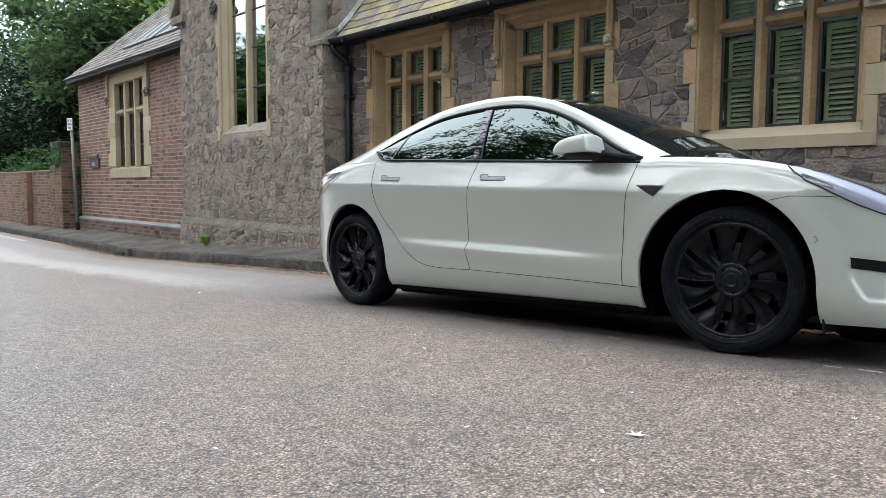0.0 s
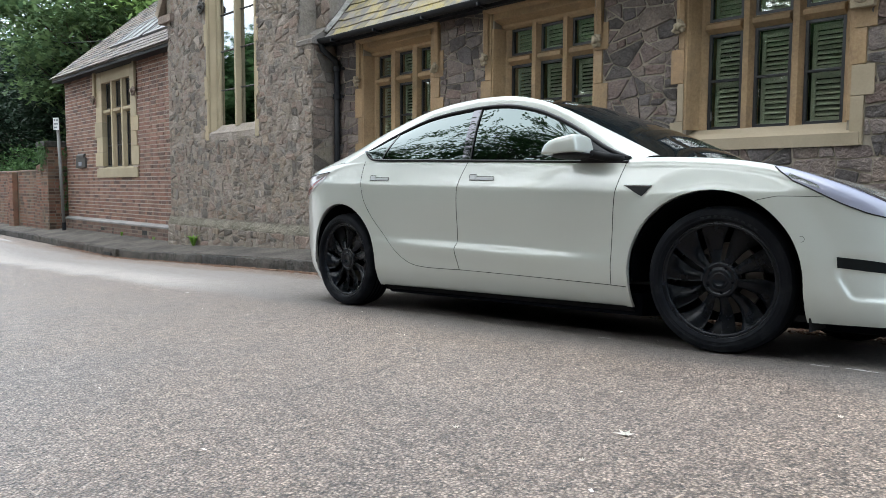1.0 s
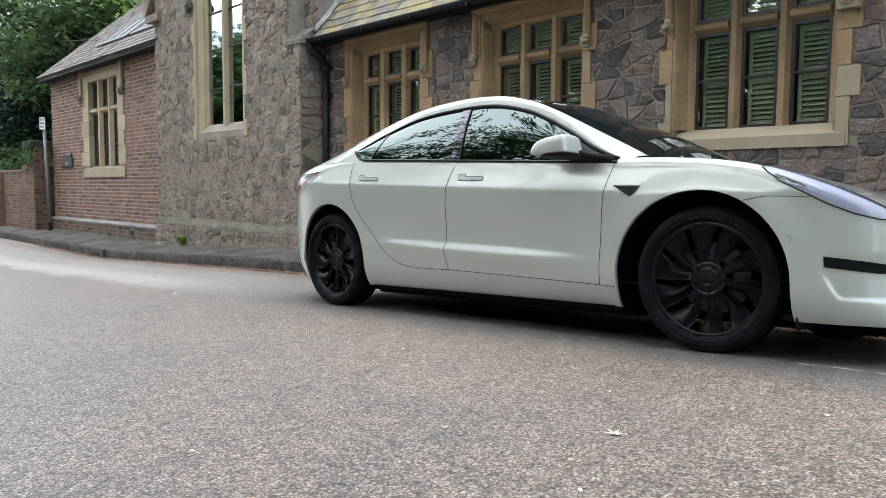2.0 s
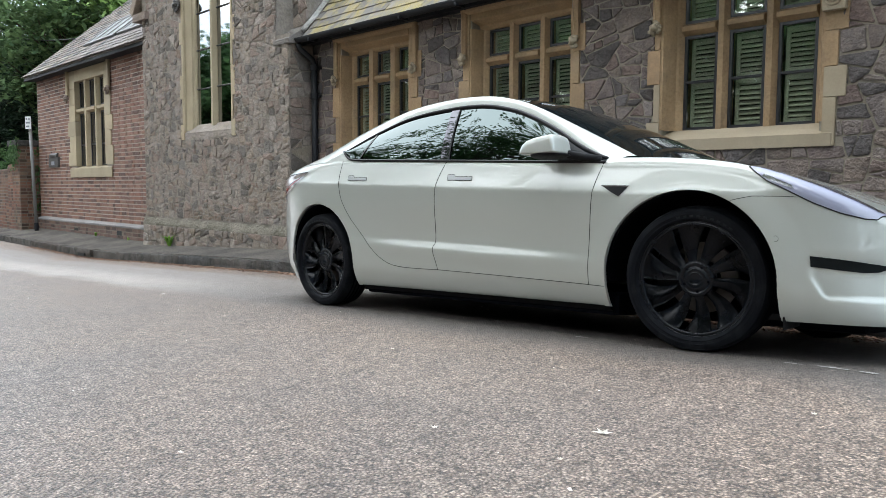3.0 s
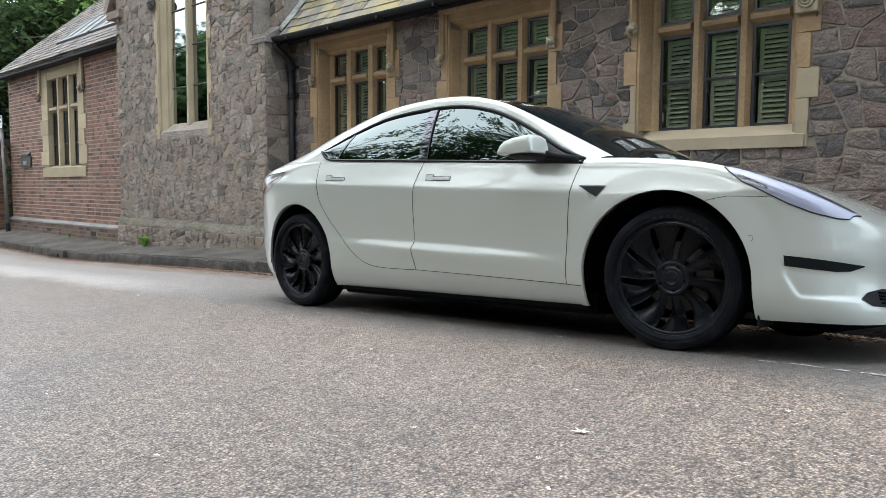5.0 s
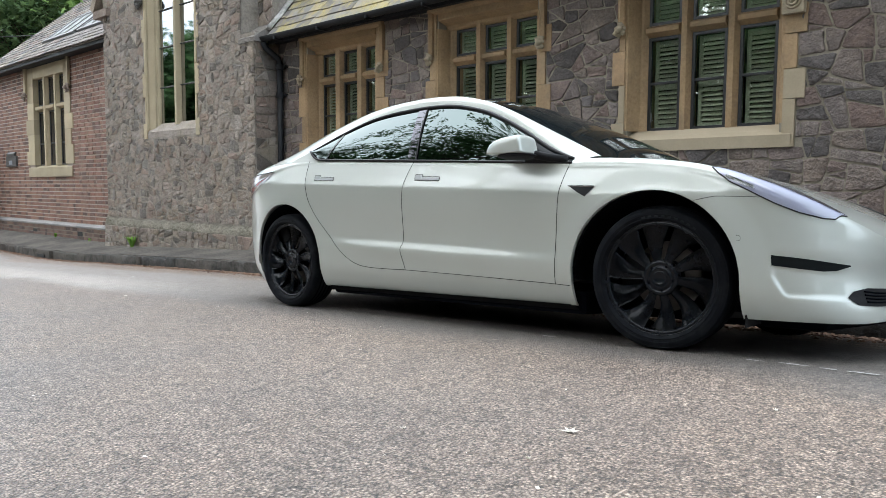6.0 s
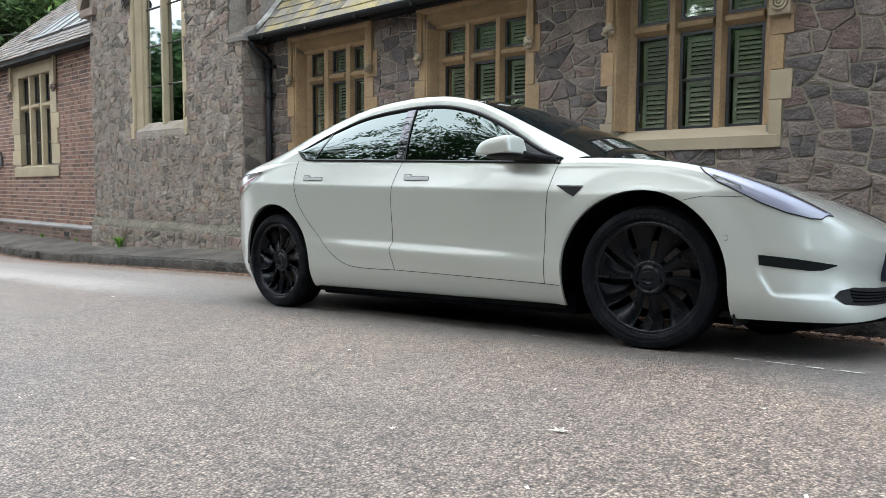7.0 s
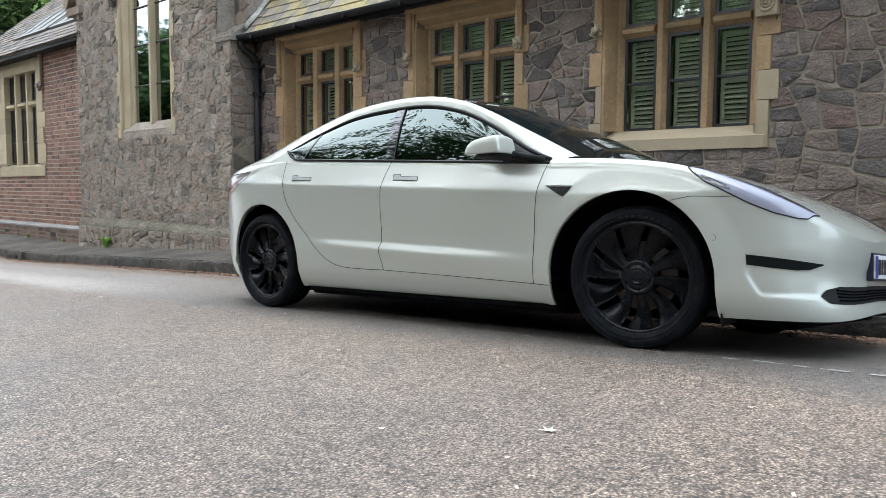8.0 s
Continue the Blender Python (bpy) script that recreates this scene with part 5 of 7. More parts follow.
# greenhouse edges along its length s: from the foot of the windscreen pillar over the roof to the tail
GLASS_EDGE = [(0.0, (1.10, 0.785, 0.912)), (0.12, (0.90, 0.750, 1.008)), (0.25, (0.66, 0.700, 1.118)), (0.36, (0.45, 0.655, 1.206)), (0.46, (0.25, 0.622, 1.278)), (0.56, (0.0, 0.595, 1.336)),
              (0.66, (-0.35, 0.578, 1.360)), (0.76, (-0.75, 0.575, 1.333)), (0.86, (-1.15, 0.585, 1.250)), (0.94, (-1.50, 0.61, 1.150)), (1.0, (-1.85, 0.64, 1.055))]
DOOR_EDGE = [(0.0, (1.03, 0.868, 0.885)), (0.12, (0.83, 0.832, 0.966)), (0.25, (0.61, 0.778, 1.085)), (0.36, (0.43, 0.740, 1.170)), (0.46, (0.25, 0.713, 1.236)), (0.56, (0.0, 0.692, 1.288)),
             (0.66, (-0.30, 0.682, 1.300)), (0.76, (-0.66, 0.698, 1.275)), (0.85, (-0.95, 0.752, 1.196)), (0.89, (-1.07, 0.800, 1.143)), (0.92, (-1.168, 0.850, 1.093)), (0.96, (-1.40, 0.875, 1.032)),
             (1.0, (-1.85, 0.84, 0.968))]


def edge_at(table, s):
    p = Vector([curve_at([(a, q[k]) for a, q in table], s) for k in range(3)])
    p.z += 0.09 * (0.87 - p.y)
    return p


def rail_point(s, v):
    """The painted roof rail and pillars, from the door glass (0) to the roof glass (1), bulging outwards."""
    a, b = edge_at(DOOR_EDGE, s), edge_at(GLASS_EDGE, s)
    p = a.lerp(b, v)
    out = Vector((0, b.z - a.z, a.y - b.y)).normalized()
    return p + out * 0.038 * math.sin(math.pi * v) ** 0.8 * blend(0.3, 1, s / 0.45) * blend(1, 0.5, (s - 0.9) / 0.1)


def roof_point(s, k):
    """Windscreen, glass roof and rear window in one sweep; k from -1 to 1 across."""
    p = edge_at(GLASS_EDGE, s)
    crown = 0.072 * math.sin(math.pi * min(1, max(0, s * 0.9 + 0.08)))
    bow = 0.10 * blend(1, 0, s / 0.5)
    return Vector((p.x + bow * (1 - k * k), p.y * k, p.z + crown * (1 - k * k) * 0.95))


def tip_rise(x):
    """How far the window's lower edge rises to its rounded rear tip."""
    return 0.058 * (max(0.0, -1.03 - x) / 0.14) ** 2.6


def side_glass_point(x, v):
    """The door glass: from the belt (0) up to the rail's lower edge (1)."""
    lo, hi = 0.0, 1.0
    for _ in range(24):
        mid = (lo + hi) / 2
        if edge_at(DOOR_EDGE, mid).x > x:
            lo = mid
        else:
            hi = mid
    e = edge_at(DOOR_EDGE, lo)
    z0 = BELT_Z(x) + 0.005 + tip_rise(x)
    return Vector((x, 0.872 + (e.y - 0.872) * v + 0.012 * math.sin(math.pi * v), z0 + (max(e.z, z0 + 0.002) - z0) * v))


def mirrored(p):
    return Vector((p.x, -p.y, p.z))


def wheel(car, x, y, flip, turned, steer=0):
    root = part("wheel", lathe([(0.262, -0.070), (0.270, -0.085), (0.268, -0.092), (0.262, -0.090), (0.250, -0.075), (0.245, 0.08), (0.262, 0.09)], 72), WHEEL_BLACK, car, "matt black turbine-spoked wheel", smooth=True)
    prof = [(0.262, -0.086), (0.268, -0.100), (0.285, -0.112), (0.305, -0.113), (0.320, -0.106), (0.329, -0.090), (0.3335, -0.066), (0.335, -0.03), (0.335, 0.03), (0.3335, 0.066), (0.329, 0.09),
            (0.305, 0.112), (0.268, 0.1), (0.25, 0.09)]
    tyre = part("tyre", lathe(prof, 96), RUBBER, root, "low-profile black tyre", smooth=True)
    for r in (0.279, 0.296, 0.318):
        part("sidewall_ring", lathe([(r - 0.003, -0.1125 if r < 0.31 else -0.1065), (r, -0.1150 if r < 0.31 else -0.109), (r + 0.003, -0.1125 if r < 0.31 else -0.1065)], 72), RUBBER, root, smooth=True)
    for d in (-0.045, -0.015, 0.015, 0.045):
        part("groove", lathe([(0.3353, d - 0.005), (0.3358, d - 0.005), (0.3358, d + 0.005), (0.3353, d + 0.005)], 72), LINER, root)
    part("rim_lip", lathe([(0.255, -0.082), (0.261, -0.094), (0.267, -0.094), (0.268, -0.088)], 72), WHEEL_BLACK, root, smooth=True)
    part("brake_disc", lathe([(0.06, 0.02), (0.165, 0.02), (0.165, 0.045), (0.06, 0.045)], 48), DISC, root)
    part("caliper", box(-0.21, -0.10, -0.005, 0.06, -0.09, 0.09, 0.015), BLACK_PLASTIC, root)
    part("drum", lathe([(0.0, 0.0), (0.085, 0.0), (0.085, 0.08), (0.0, 0.08)], 32), LINER, root)
    blade = None
    for k in range(10):
        if blade is None:
            def f(u, v):
                r = 0.078 + (0.258 - 0.078) * u
                sweep = 0.05 - 0.10 * u + 0.035 * math.sin(u * 4.2)
                half = (0.0185 + 0.010 * u + 0.041 * u ** 1.5) / r
                a = sweep + half * (v * 2 - 1)
                twist = (0.5 - v) * 0.014 * math.sin(math.pi * min(1, u * 1.05))
                dish = -0.068 - 0.022 * u + 0.010 * math.sin(math.pi * u)
                curl = 0.012 * (v * 2 - 1) ** 2 * math.sin(math.pi * u)
                return (r * math.cos(a), dish + twist + curl, r * math.sin(a))
            bm = sheet(14, 8, f)
            bmesh.ops.solidify(bm, geom=bm.faces, thickness=0.012)
            blade = part("spoke", bm, WHEEL_BLACK, root, smooth=True)
        else:
            ob = new("spoke", blade.data)
            ob.parent = root
            ob.matrix_basis = pose(0, 0, 0, 0, k * 36, 0)
    part("cover_ring", lathe([(0.243, -0.078), (0.245, -0.0885), (0.249, -0.0915), (0.257, -0.0920), (0.262, -0.089)], 72), WHEEL_BLACK, root, smooth=True)
    for k in range(9):
        a = math.radians(64 + 6.2 * k)
        m = pose(0.2875 * math.cos(a), -0.1128, 0.2875 * math.sin(a), 0, 90 - math.degrees(a), 0)
        part("sidewall_mark", box(-0.0085, 0.0085, -0.0012, 0.001, -0.0045, 0.0045, 0.001, m), SIDE_MARK, root)
    part("hub_ring", lathe([(0.086, -0.03), (0.084, -0.064), (0.078, -0.070), (0.066, -0.073), (0.063, -0.069), (0.055, -0.069), (0.052, -0.074), (0.046, -0.077), (0.040, -0.0755), (0.0, -0.0755)], 48), WHEEL_BLACK, root, smooth=True)
    for k in range(5):
        a = k * math.tau / 5
        part("hub_recess", lathe([(0.0, -0.0715), (0.0055, -0.0715), (0.007, -0.0690)], 12), LINER, root).matrix_basis = pose(0.0595 * math.cos(a), 0, 0.0595 * math.sin(a))
    part("hub_cap", lathe([(0.034, -0.0750), (0.032, -0.0772), (0.028, -0.0776), (0.026, -0.0762), (0.0, -0.0764)], 36), WHEEL_BLACK, root, smooth=True)
    root.matrix_basis = pose(x, y, HUB_Z, 0, turned, steer + (180 if flip else 0))
    return root


def build_car():
    car = thing("car", "pearl white saloon car with black wheels parked by the kerb", "car")
    shell = part("body", body_shell(), PAINT, car, "glossy pearl white bodywork", smooth=True)
    shell.data.set_sharp_from_angle(angle=radians(40))
    for mir in (False, True):
        put = (lambda p: Vector(p)) if mir else mirrored
        bm = sheet(90, 12, lambda u, v: put(rail_point(u, v)))
        if not mir:
            bmesh.ops.reverse_faces(bm, faces=bm.faces)
        part("roof_rail", bm, PAINT, car, smooth=True)
        xs = (0.64, -1.172)
        bm = sheet(90, 10, lambda u, v: put(side_glass_point(xs[0] + (xs[1] - xs[0]) * u, v * 1.03)))
        part("side_glass", bm, CAR_GLASS, car, "tinted side window glass", smooth=True)
        bm = sheet(30, 8, lambda u, v: put(side_glass_point(0.985 - 0.345 * u, v * 1.04)))
        part("sail_panel", bm, ROOF_GLASS, car, "black quarter panel ahead of the mirror", smooth=True)
        bm = tube([put(side_glass_point(0.645, i / 10) + Vector((0, 0.002, 0))) for i in range(11)], 0.006, 6)
        part("division_bar", bm, TRIM, car)
        n = 80
        bm = tube([put(rail_point(0.03 + 0.89 * i / n, 0.0) + Vector((0, 0.004, -0.003))) for i in range(n + 1)], [0.013 - 0.007 * max(0.0, (i / n - 0.75) / 0.25) for i in range(n + 1)], 8)
        part("window_trim", bm, TRIM, car, "black window surround", smooth=True)
        xs = [0.985 - 2.157 * i / n for i in range(n + 1)]
        bm = tube([put(Vector((x, 0.884 - 0.25 * tip_rise(x), BELT_Z(x) + tip_rise(x)))) for x in xs], 0.008, 8)
        part("belt_trim", bm, TRIM, car, smooth=True)
        # painted corner round the rear tip of the window
        def corner(u, v):
            x = -1.0 - 0.46 * u
            low = Vector((x, 0.884, BELT_Z(x) - 0.012 - 0.01 * u))
            if x > -1.168:
                high = Vector((x, 0.879 - 0.25 * tip_rise(x), BELT_Z(x) + tip_rise(x)))
            else:
                k = min(1.0, (x + 1.168) / -0.292)
                high = Vector((x, 0.866 + 0.016 * k, 1.093 + (1.024 - 1.093) * (1 - (1 - k) ** 1.5)))
            return put(low.lerp(high, v))
        bm = sheet(40, 5, corner)
        bmesh.ops.recalc_face_normals(bm, faces=bm.faces)
        part("window_corner", bm, PAINT, car, smooth=True)
        # pillar between the doors and the quarter light bar
        for x0, x1, wide, mat in ((-0.235, -0.165, 0.075, TRIM), (-0.93, -0.99, 0.012, TRIM)):
            pts = [side_glass_point(x0 + (x1 - x0) * (1 - i / 12), i / 12) + Vector((0, 0.004, 0.001)) for i in range(13)]
            bm = bmesh.new()
            rows = [(bm.verts.new(put(p + Vector((wide / 2, 0, 0)))), bm.verts.new(put(p - Vector((wide / 2, 0, 0))))) for p in pts]
            for a, b in zip(rows, rows[1:]):
                bm.faces.new((a[0], a[1], b[1], b[0]))
            part("pillar", bm, PILLAR_GLOSS if wide > 0.05 else mat, car, smooth=True)
            if wide > 0.05:
                bm = tube([put(p + Vector((wide / 2, 0.001, 0))) for p in pts], 0.004, 6)
                part("glass_joint", bm, GAP, car)
        # mirror
        squeeze = lambda q: (0.562 + (q[0] - 0.562) * 0.92, q[1] - 0.013)
        outline = [(0.562, 0.943), (0.565, 0.962), (0.585, 0.990), (0.62, 1.010), (0.68, 1.023), (0.745, 1.029), (0.800, 1.033), (0.816, 1.024), (0.826, 0.995), (0.834, 0.955), (0.835, 0.944), (0.831, 0.938), (0.72, 0.936), (0.60, 0.938)]
        outline = [squeeze(q) for q in outline]
        steps = [(0.925, 0.84), (0.935, 0.95), (0.955, 1.0), (0.99, 1.0), (1.03, 0.985), (1.055, 0.95), (1.07, 0.88), (1.078, 0.72), (1.08, 0.4)]
        cap = bmesh.new()
        rings = [[cap.verts.new(put(Vector((0.772 + (px - 0.772) * k, off, 0.932 + (pz - 0.932) * k)))) for px, pz in outline] for off, k in steps]
        for a, b in zip(rings, rings[1:]):
            for q in range(len(outline)):
                cap.faces.new((a[q], a[(q + 1) % len(outline)], b[(q + 1) % len(outline)], b[q]))
        cap.faces.new(rings[-1])
        cap.faces.new(rings[0][::-1])
        bmesh.ops.recalc_face_normals(cap, faces=cap.faces)
        bmesh.ops.subdivide_edges(cap, edges=cap.edges, cuts=1, smooth=0.0, use_grid_fill=True)
        part("mirror_cap", cap, PAINT, car, "white door mirror", smooth=True)
        base = bmesh.new()
        bmesh.ops.create_icosphere(base, subdivisions=3, radius=1.0)
        for v in base.verts:
            v.co = put(Vector((0.720 + v.co.x * 0.112, 0.985 + v.co.y * 0.088, 0.920 + v.co.z * 0.016)))
        part("mirror_base", base, BLACK_PLASTIC, car, smooth=True)
        part("mirror_arm", tube([put(Vector(p)) for p in ((0.80, 0.95, 0.928), (0.86, 0.90, 0.915), (0.95, 0.872, 0.905))], [0.022, 0.022, 0.016], 10), BLACK_PLASTIC, car, smooth=True)
        part("quarter_cover", tube([put(Vector(p)) for p in ((0.70, 0.878, 0.915), (0.83, 0.878, 0.908), (0.955, 0.877, 0.897))], 0.018, 8), BLACK_PLASTIC, car, smooth=True)
        # panel gaps
        lines = {
            "rear_door_gap": [(-1.165, 1.02), (-1.175, 0.93), (-1.165, 0.83), (-1.14, 0.74), (-1.06, 0.63), (-0.96, 0.53), (-0.86, 0.435), (-0.77, 0.365), (-0.67, 0.322), (-0.55, 0.306), (-0.38, 0.303), (-0.215, 0.303)],
            "door_gap": [(-0.135, 0.958), (-0.17, 0.89), (-0.198, 0.81), (-0.211, 0.72), (-0.220, 0.56), (-0.228, 0.47), (-0.243, 0.43), (-0.228, 0.36), (-0.213, 0.303)],
            "front_door_gap": [(0.978, 0.885), (0.945, 0.80), (0.920, 0.70), (0.903, 0.52), (0.893, 0.38), (0.888, 0.272)],
            "sill_gap": [(-0.215, 0.303), (0.2, 0.293), (0.6, 0.281), (0.888, 0.272), (0.985, 0.268)],
        }
        for name, pts in lines.items():
            fine = pts
            for _ in range(4):
                fine = [fine[0]] + [q for a, b in zip(fine, fine[1:]) for q in ((a[0] * 0.75 + b[0] * 0.25, a[1] * 0.75 + b[1] * 0.25), (a[0] * 0.25 + b[0] * 0.75, a[1] * 0.25 + b[1] * 0.75))] + [fine[-1]]
            bm = tube([put(mirrored(on_side(x, z, 0.0002))) for x, z in fine], 0.0019, 6)
            part("panel_gap", bm, GAP, car, smooth=True)
        # door handles
        for x, z in ((-0.965, 0.892), (0.0, 0.852)):
            bm = bmesh.new()
            for a0, a1, b0, b1 in ((-0.10, -0.045, -0.016, 0.016), (-0.045, 0.095, -0.016, 0.004)):
                add_box(bm, x + a0, x + a1, -0.004, 0.004, z + b0, z + b1, 0.003)
            for v in bm.verts:
                dz = -0.055 * (v.co.x - x)
                out = v.co.y
                q = mirrored(on_side(v.co.x, v.co.z + dz, 0.0))
                v.co = put(Vector((q.x, q.y + out, q.z)))
            grip = part("door_handle", bm, HANDLE, car, "flush grey door handle")
            ring = [(-0.102, -0.018), (0.092, -0.018), (0.098, -0.012), (0.097, 0.006), (-0.041, 0.006), (-0.045, 0.018), (-0.10, 0.018), (-0.104, 0.012), (-0.102, -0.018)]
            part("handle_gap", tube([put(mirrored(on_side(x + a, z + b - 0.055 * a, 0.0008))) for a, b in ring], 0.0013, 6), GAP, grip)
        # side repeater badge on the wing
        bm = bmesh.new()
        tri = [(0.985, 0.765), (1.135, 0.758), (1.115, 0.735), (1.085, 0.708), (1.045, 0.728)]
        face = [bm.verts.new(put(mirrored(on_side(x, z, 0.004)))) for x, z in tri]
        bm.faces.new(face)
        badge = part("side_badge", bm, TRIM, car, "dark triangular wing trim")
        part("badge_edge", tube([put(mirrored(on_side(x, z, 0.005))) for x, z in ((0.985, 0.765), (1.06, 0.762), (1.135, 0.758))], 0.004, 6), CHROME_DARK, badge)
        # rolled wheel arch lips
        for ax in (AXLE_F, AXLE_R):
            def lip(u, v, ax=ax):
                k = round(v * 4)
                r = ARCH_R + (0.0, 0.008, 0.022, 0.040, 0.062)[k]
                out = (0.0004, 0.0010, 0.0008, -0.0006, -0.004)[k]
                s = u * 1.24 - 0.12
                if 0 <= s <= 1:
                    a = math.pi * (1.0 - s)
                    x, z = arch_x(r * math.cos(a), ax), HUB_Z + r * math.sin(a)
                else:
                    x, z = arch_x(math.copysign(r, s - 0.5), ax), HUB_Z - (min(abs(s), abs(s - 1)) / 0.12) * 0.162
                return put(mirrored(on_side(x, z, out * blend(0.4, 1, (z - 0.17) / 0.2))))
            bm = sheet(80, 4, lip)
            part("arch_lip", bm, PAINT, car, smooth=True)
        # dark sill skirt and mud flaps
        bm = sheet(30, 3, lambda u, v: put(Vector((0.985 - 1.985 * u, 0.868 - 0.03 * v, 0.172 - 0.028 * v))))
        bmesh.ops.solidify(bm, geom=bm.faces, thickness=0.02)
        part("sill_skirt", bm, BLACK_PLASTIC, car)
        for ax in (AXLE_F, AXLE_R):
            f = lambda u, v: put(Vector((arch_x((ARCH_R + 0.004) * math.cos(math.pi * (1.03 - 1.06 * u)), ax), 0.90 - 0.33 * v - 0.02, max(0.16, HUB_Z + (ARCH_R + 0.004) * math.sin(math.pi * (1.03 - 1.06 * u))))))
            part("wheel_arch_liner", sheet(40, 3, f), LINER, car, smooth=True)
            w = part("arch_wall", sheet(30, 1, lambda u, v: put(Vector((arch_x(0.41 * (u * 2 - 1), ax), 0.56, 0.16 + v * max(0.0, (HUB_Z - 0.16) + math.sqrt(max(0, 0.41**2 - (0.41 * (u * 2 - 1)) ** 2))))))), LINER, car)
        # lamps, intakes and joints on the nose and tail, laid on the skin
        def inlay(name, low, high, material, out, label="", parent=None, n=40, m=8, thick=0.0):
            bm = sheet(n, m, lambda u, v: put(mirrored(skin(*[a + (b - a) * v for a, b in zip(walk_line(low, u), walk_line(high, u))], out))))
            if thick:
                bmesh.ops.solidify(bm, geom=bm.faces, thickness=thick)
            return part(name, bm, material, parent or car, label, smooth=True)
        lamp_low = [(0.268, 0.70), (0.2625, 0.667), (0.25, 0.625), (0.2175, 0.60), (0.205, 0.592), (0.18, 0.592), (0.1525, 0.617), (0.1375, 0.65), (0.1275, 0.745)]
        lamp_high = [(0.268, 0.705), (0.2525, 0.752), (0.235, 0.772), (0.2025, 0.788), (0.1725, 0.775), (0.14, 0.762), (0.1275, 0.75)]
        lamp = inlay("headlamp", lamp_low, lamp_high, LAMP_LENS, 0.0035, "clear swept-back headlamp lens")
        part("lamp_gap", tube([put(mirrored(skin(*walk_line(lamp_low, i / 40), 0.002))) for i in range(41)], 0.0032, 5), GAP, lamp)
        part("lamp_gap", tube([put(mirrored(skin(*walk_line(lamp_high, i / 40), 0.002))) for i in range(41)], 0.0028, 5), GAP, lamp)
        strip = [(0.238, 0.757), (0.21, 0.770), (0.17, 0.757), (0.136, 0.742)]
        inlay("lamp_brow", [(a, b - 0.008) for a, b in strip], [(a, b + 0.010) for a, b in strip], LAMP_DARK, 0.0055, "dark strip in the headlamp", lamp, 30, 3)
        inlay("lamp_reflector", [(0.256, 0.645), (0.24, 0.632), (0.226, 0.630)], [(0.254, 0.668), (0.24, 0.655), (0.228, 0.648)], CHROME_DARK, 0.0050, "", lamp, 10, 3)
        inlay("corner_intake", [(0.2145, 0.275), (0.18, 0.290), (0.15, 0.309), (0.13, 0.336), (0.110, 0.392)], [(0.2155, 0.325), (0.18, 0.348), (0.15, 0.369), (0.13, 0.384), (0.110, 0.40)], ROOF_GLASS, 0.003,
              "black slit intake in the bumper corner")
        gr = inlay("lower_grille", [(0.116, 0.170), (0.104, 0.130), (0.06, 0.125), (0.0, 0.125)], [(0.116, 0.176), (0.104, 0.225), (0.078, 0.268), (0.05, 0.278), (0.0, 0.282)], BLACK_PLASTIC, 0.003, "black slatted lower grille")
        for v in (0.158, 0.184, 0.21, 0.236):
            part("slat", tube([put(mirrored(skin(0.086 * (1 - i / 20), v, 0.006))) for i in range(21)], 0.004, 6), LINER, gr)
        wing = [(0.279, 0.505), (0.2625, 0.542), (0.25, 0.558), (0.2225, 0.596)]
        part("panel_gap", tube([put(mirrored(skin(*walk_line(wing, i / 24), -0.0004))) for i in range(25)], 0.0014, 5), GAP, car)
        hood_line = [(0.262, 0.735), (0.285, 0.755), (0.32, 0.765), (0.358, 0.765)]
        part("panel_gap", tube([put(mirrored(skin(*walk_line(hood_line, i / 30), -0.0004))) for i in range(31)], 0.0014, 5), GAP, car)
        eye = skin(0.246, 0.372, 0.001)
        part("parking_sensor", tube([put(mirrored(eye + Vector((0.012 * math.cos(a), 0, 0.012 * math.sin(a))))) for a in [k * math.tau / 16 for k in range(17)]], 0.0008, 5, False), GAP, car)
        tl = inlay("tail_lamp", [(0.742, 0.628), (0.752, 0.60), (0.765, 0.578), (0.785, 0.552), (0.82, 0.54), (0.90, 0.54)], [(0.742, 0.632), (0.757, 0.638), (0.778, 0.645), (0.80, 0.655), (0.83, 0.665), (0.90, 0.67)], TAIL_RED, 0.004, "pale clear tail lamp lens")
        part("lamp_line", tube([put(mirrored(skin(*walk_line([(0.742, 0.634), (0.778, 0.647), (0.83, 0.667)], i / 12), 0.004))) for i in range(13)], 0.004, 6), LAMP_DARK, tl)
        part("lamp_line", tube([put(mirrored(skin(*walk_line([(0.752, 0.615), (0.772, 0.60), (0.80, 0.585)], i / 12), 0.005))) for i in range(13)], 0.0025, 6), LAMP_DARK, tl)
        inlay("lamp_strip", [(0.756, 0.606), (0.775, 0.585), (0.80, 0.568), (0.84, 0.556)], [(0.756, 0.614), (0.778, 0.600), (0.80, 0.585), (0.84, 0.575)], TAIL_STRIP, 0.0055, "red lamp strip", tl, 16, 3)
        # chin and deflector under the bumper
        bm = sheet(30, 3, lambda u, v: put(mirrored(skin(0.262 * (1 - u), 0.0, -0.03)) - Vector((0.02 * v, 0, 0.028 * v - 0.01))))
        bmesh.ops.solidify(bm, geom=bm.faces, thickness=0.012)
        part("chin_spoiler", bm, BLACK_PLASTIC, car)
        flap = bmesh.new()
        add_box(flap, 1.838, 1.846, 0.70, 0.865, 0.128, 0.20, 0.003)
        for v in flap.verts:
            v.co = put(v.co)
        part("wheel_deflector", flap, BLACK_PLASTIC, car, "black rubber flap ahead of the wheel")
    # number plate, its characters as bars
    plate = part("number_plate", box(2.288, 2.296, -0.225, 0.225, 0.360, 0.470, 0.003), PLATE, car, "white front number plate")
    part("plate_holder", box(2.262, 2.288, -0.235, 0.235, 0.350, 0.480, 0.006), PLATE_NAVY, plate, "dark navy plate surround")
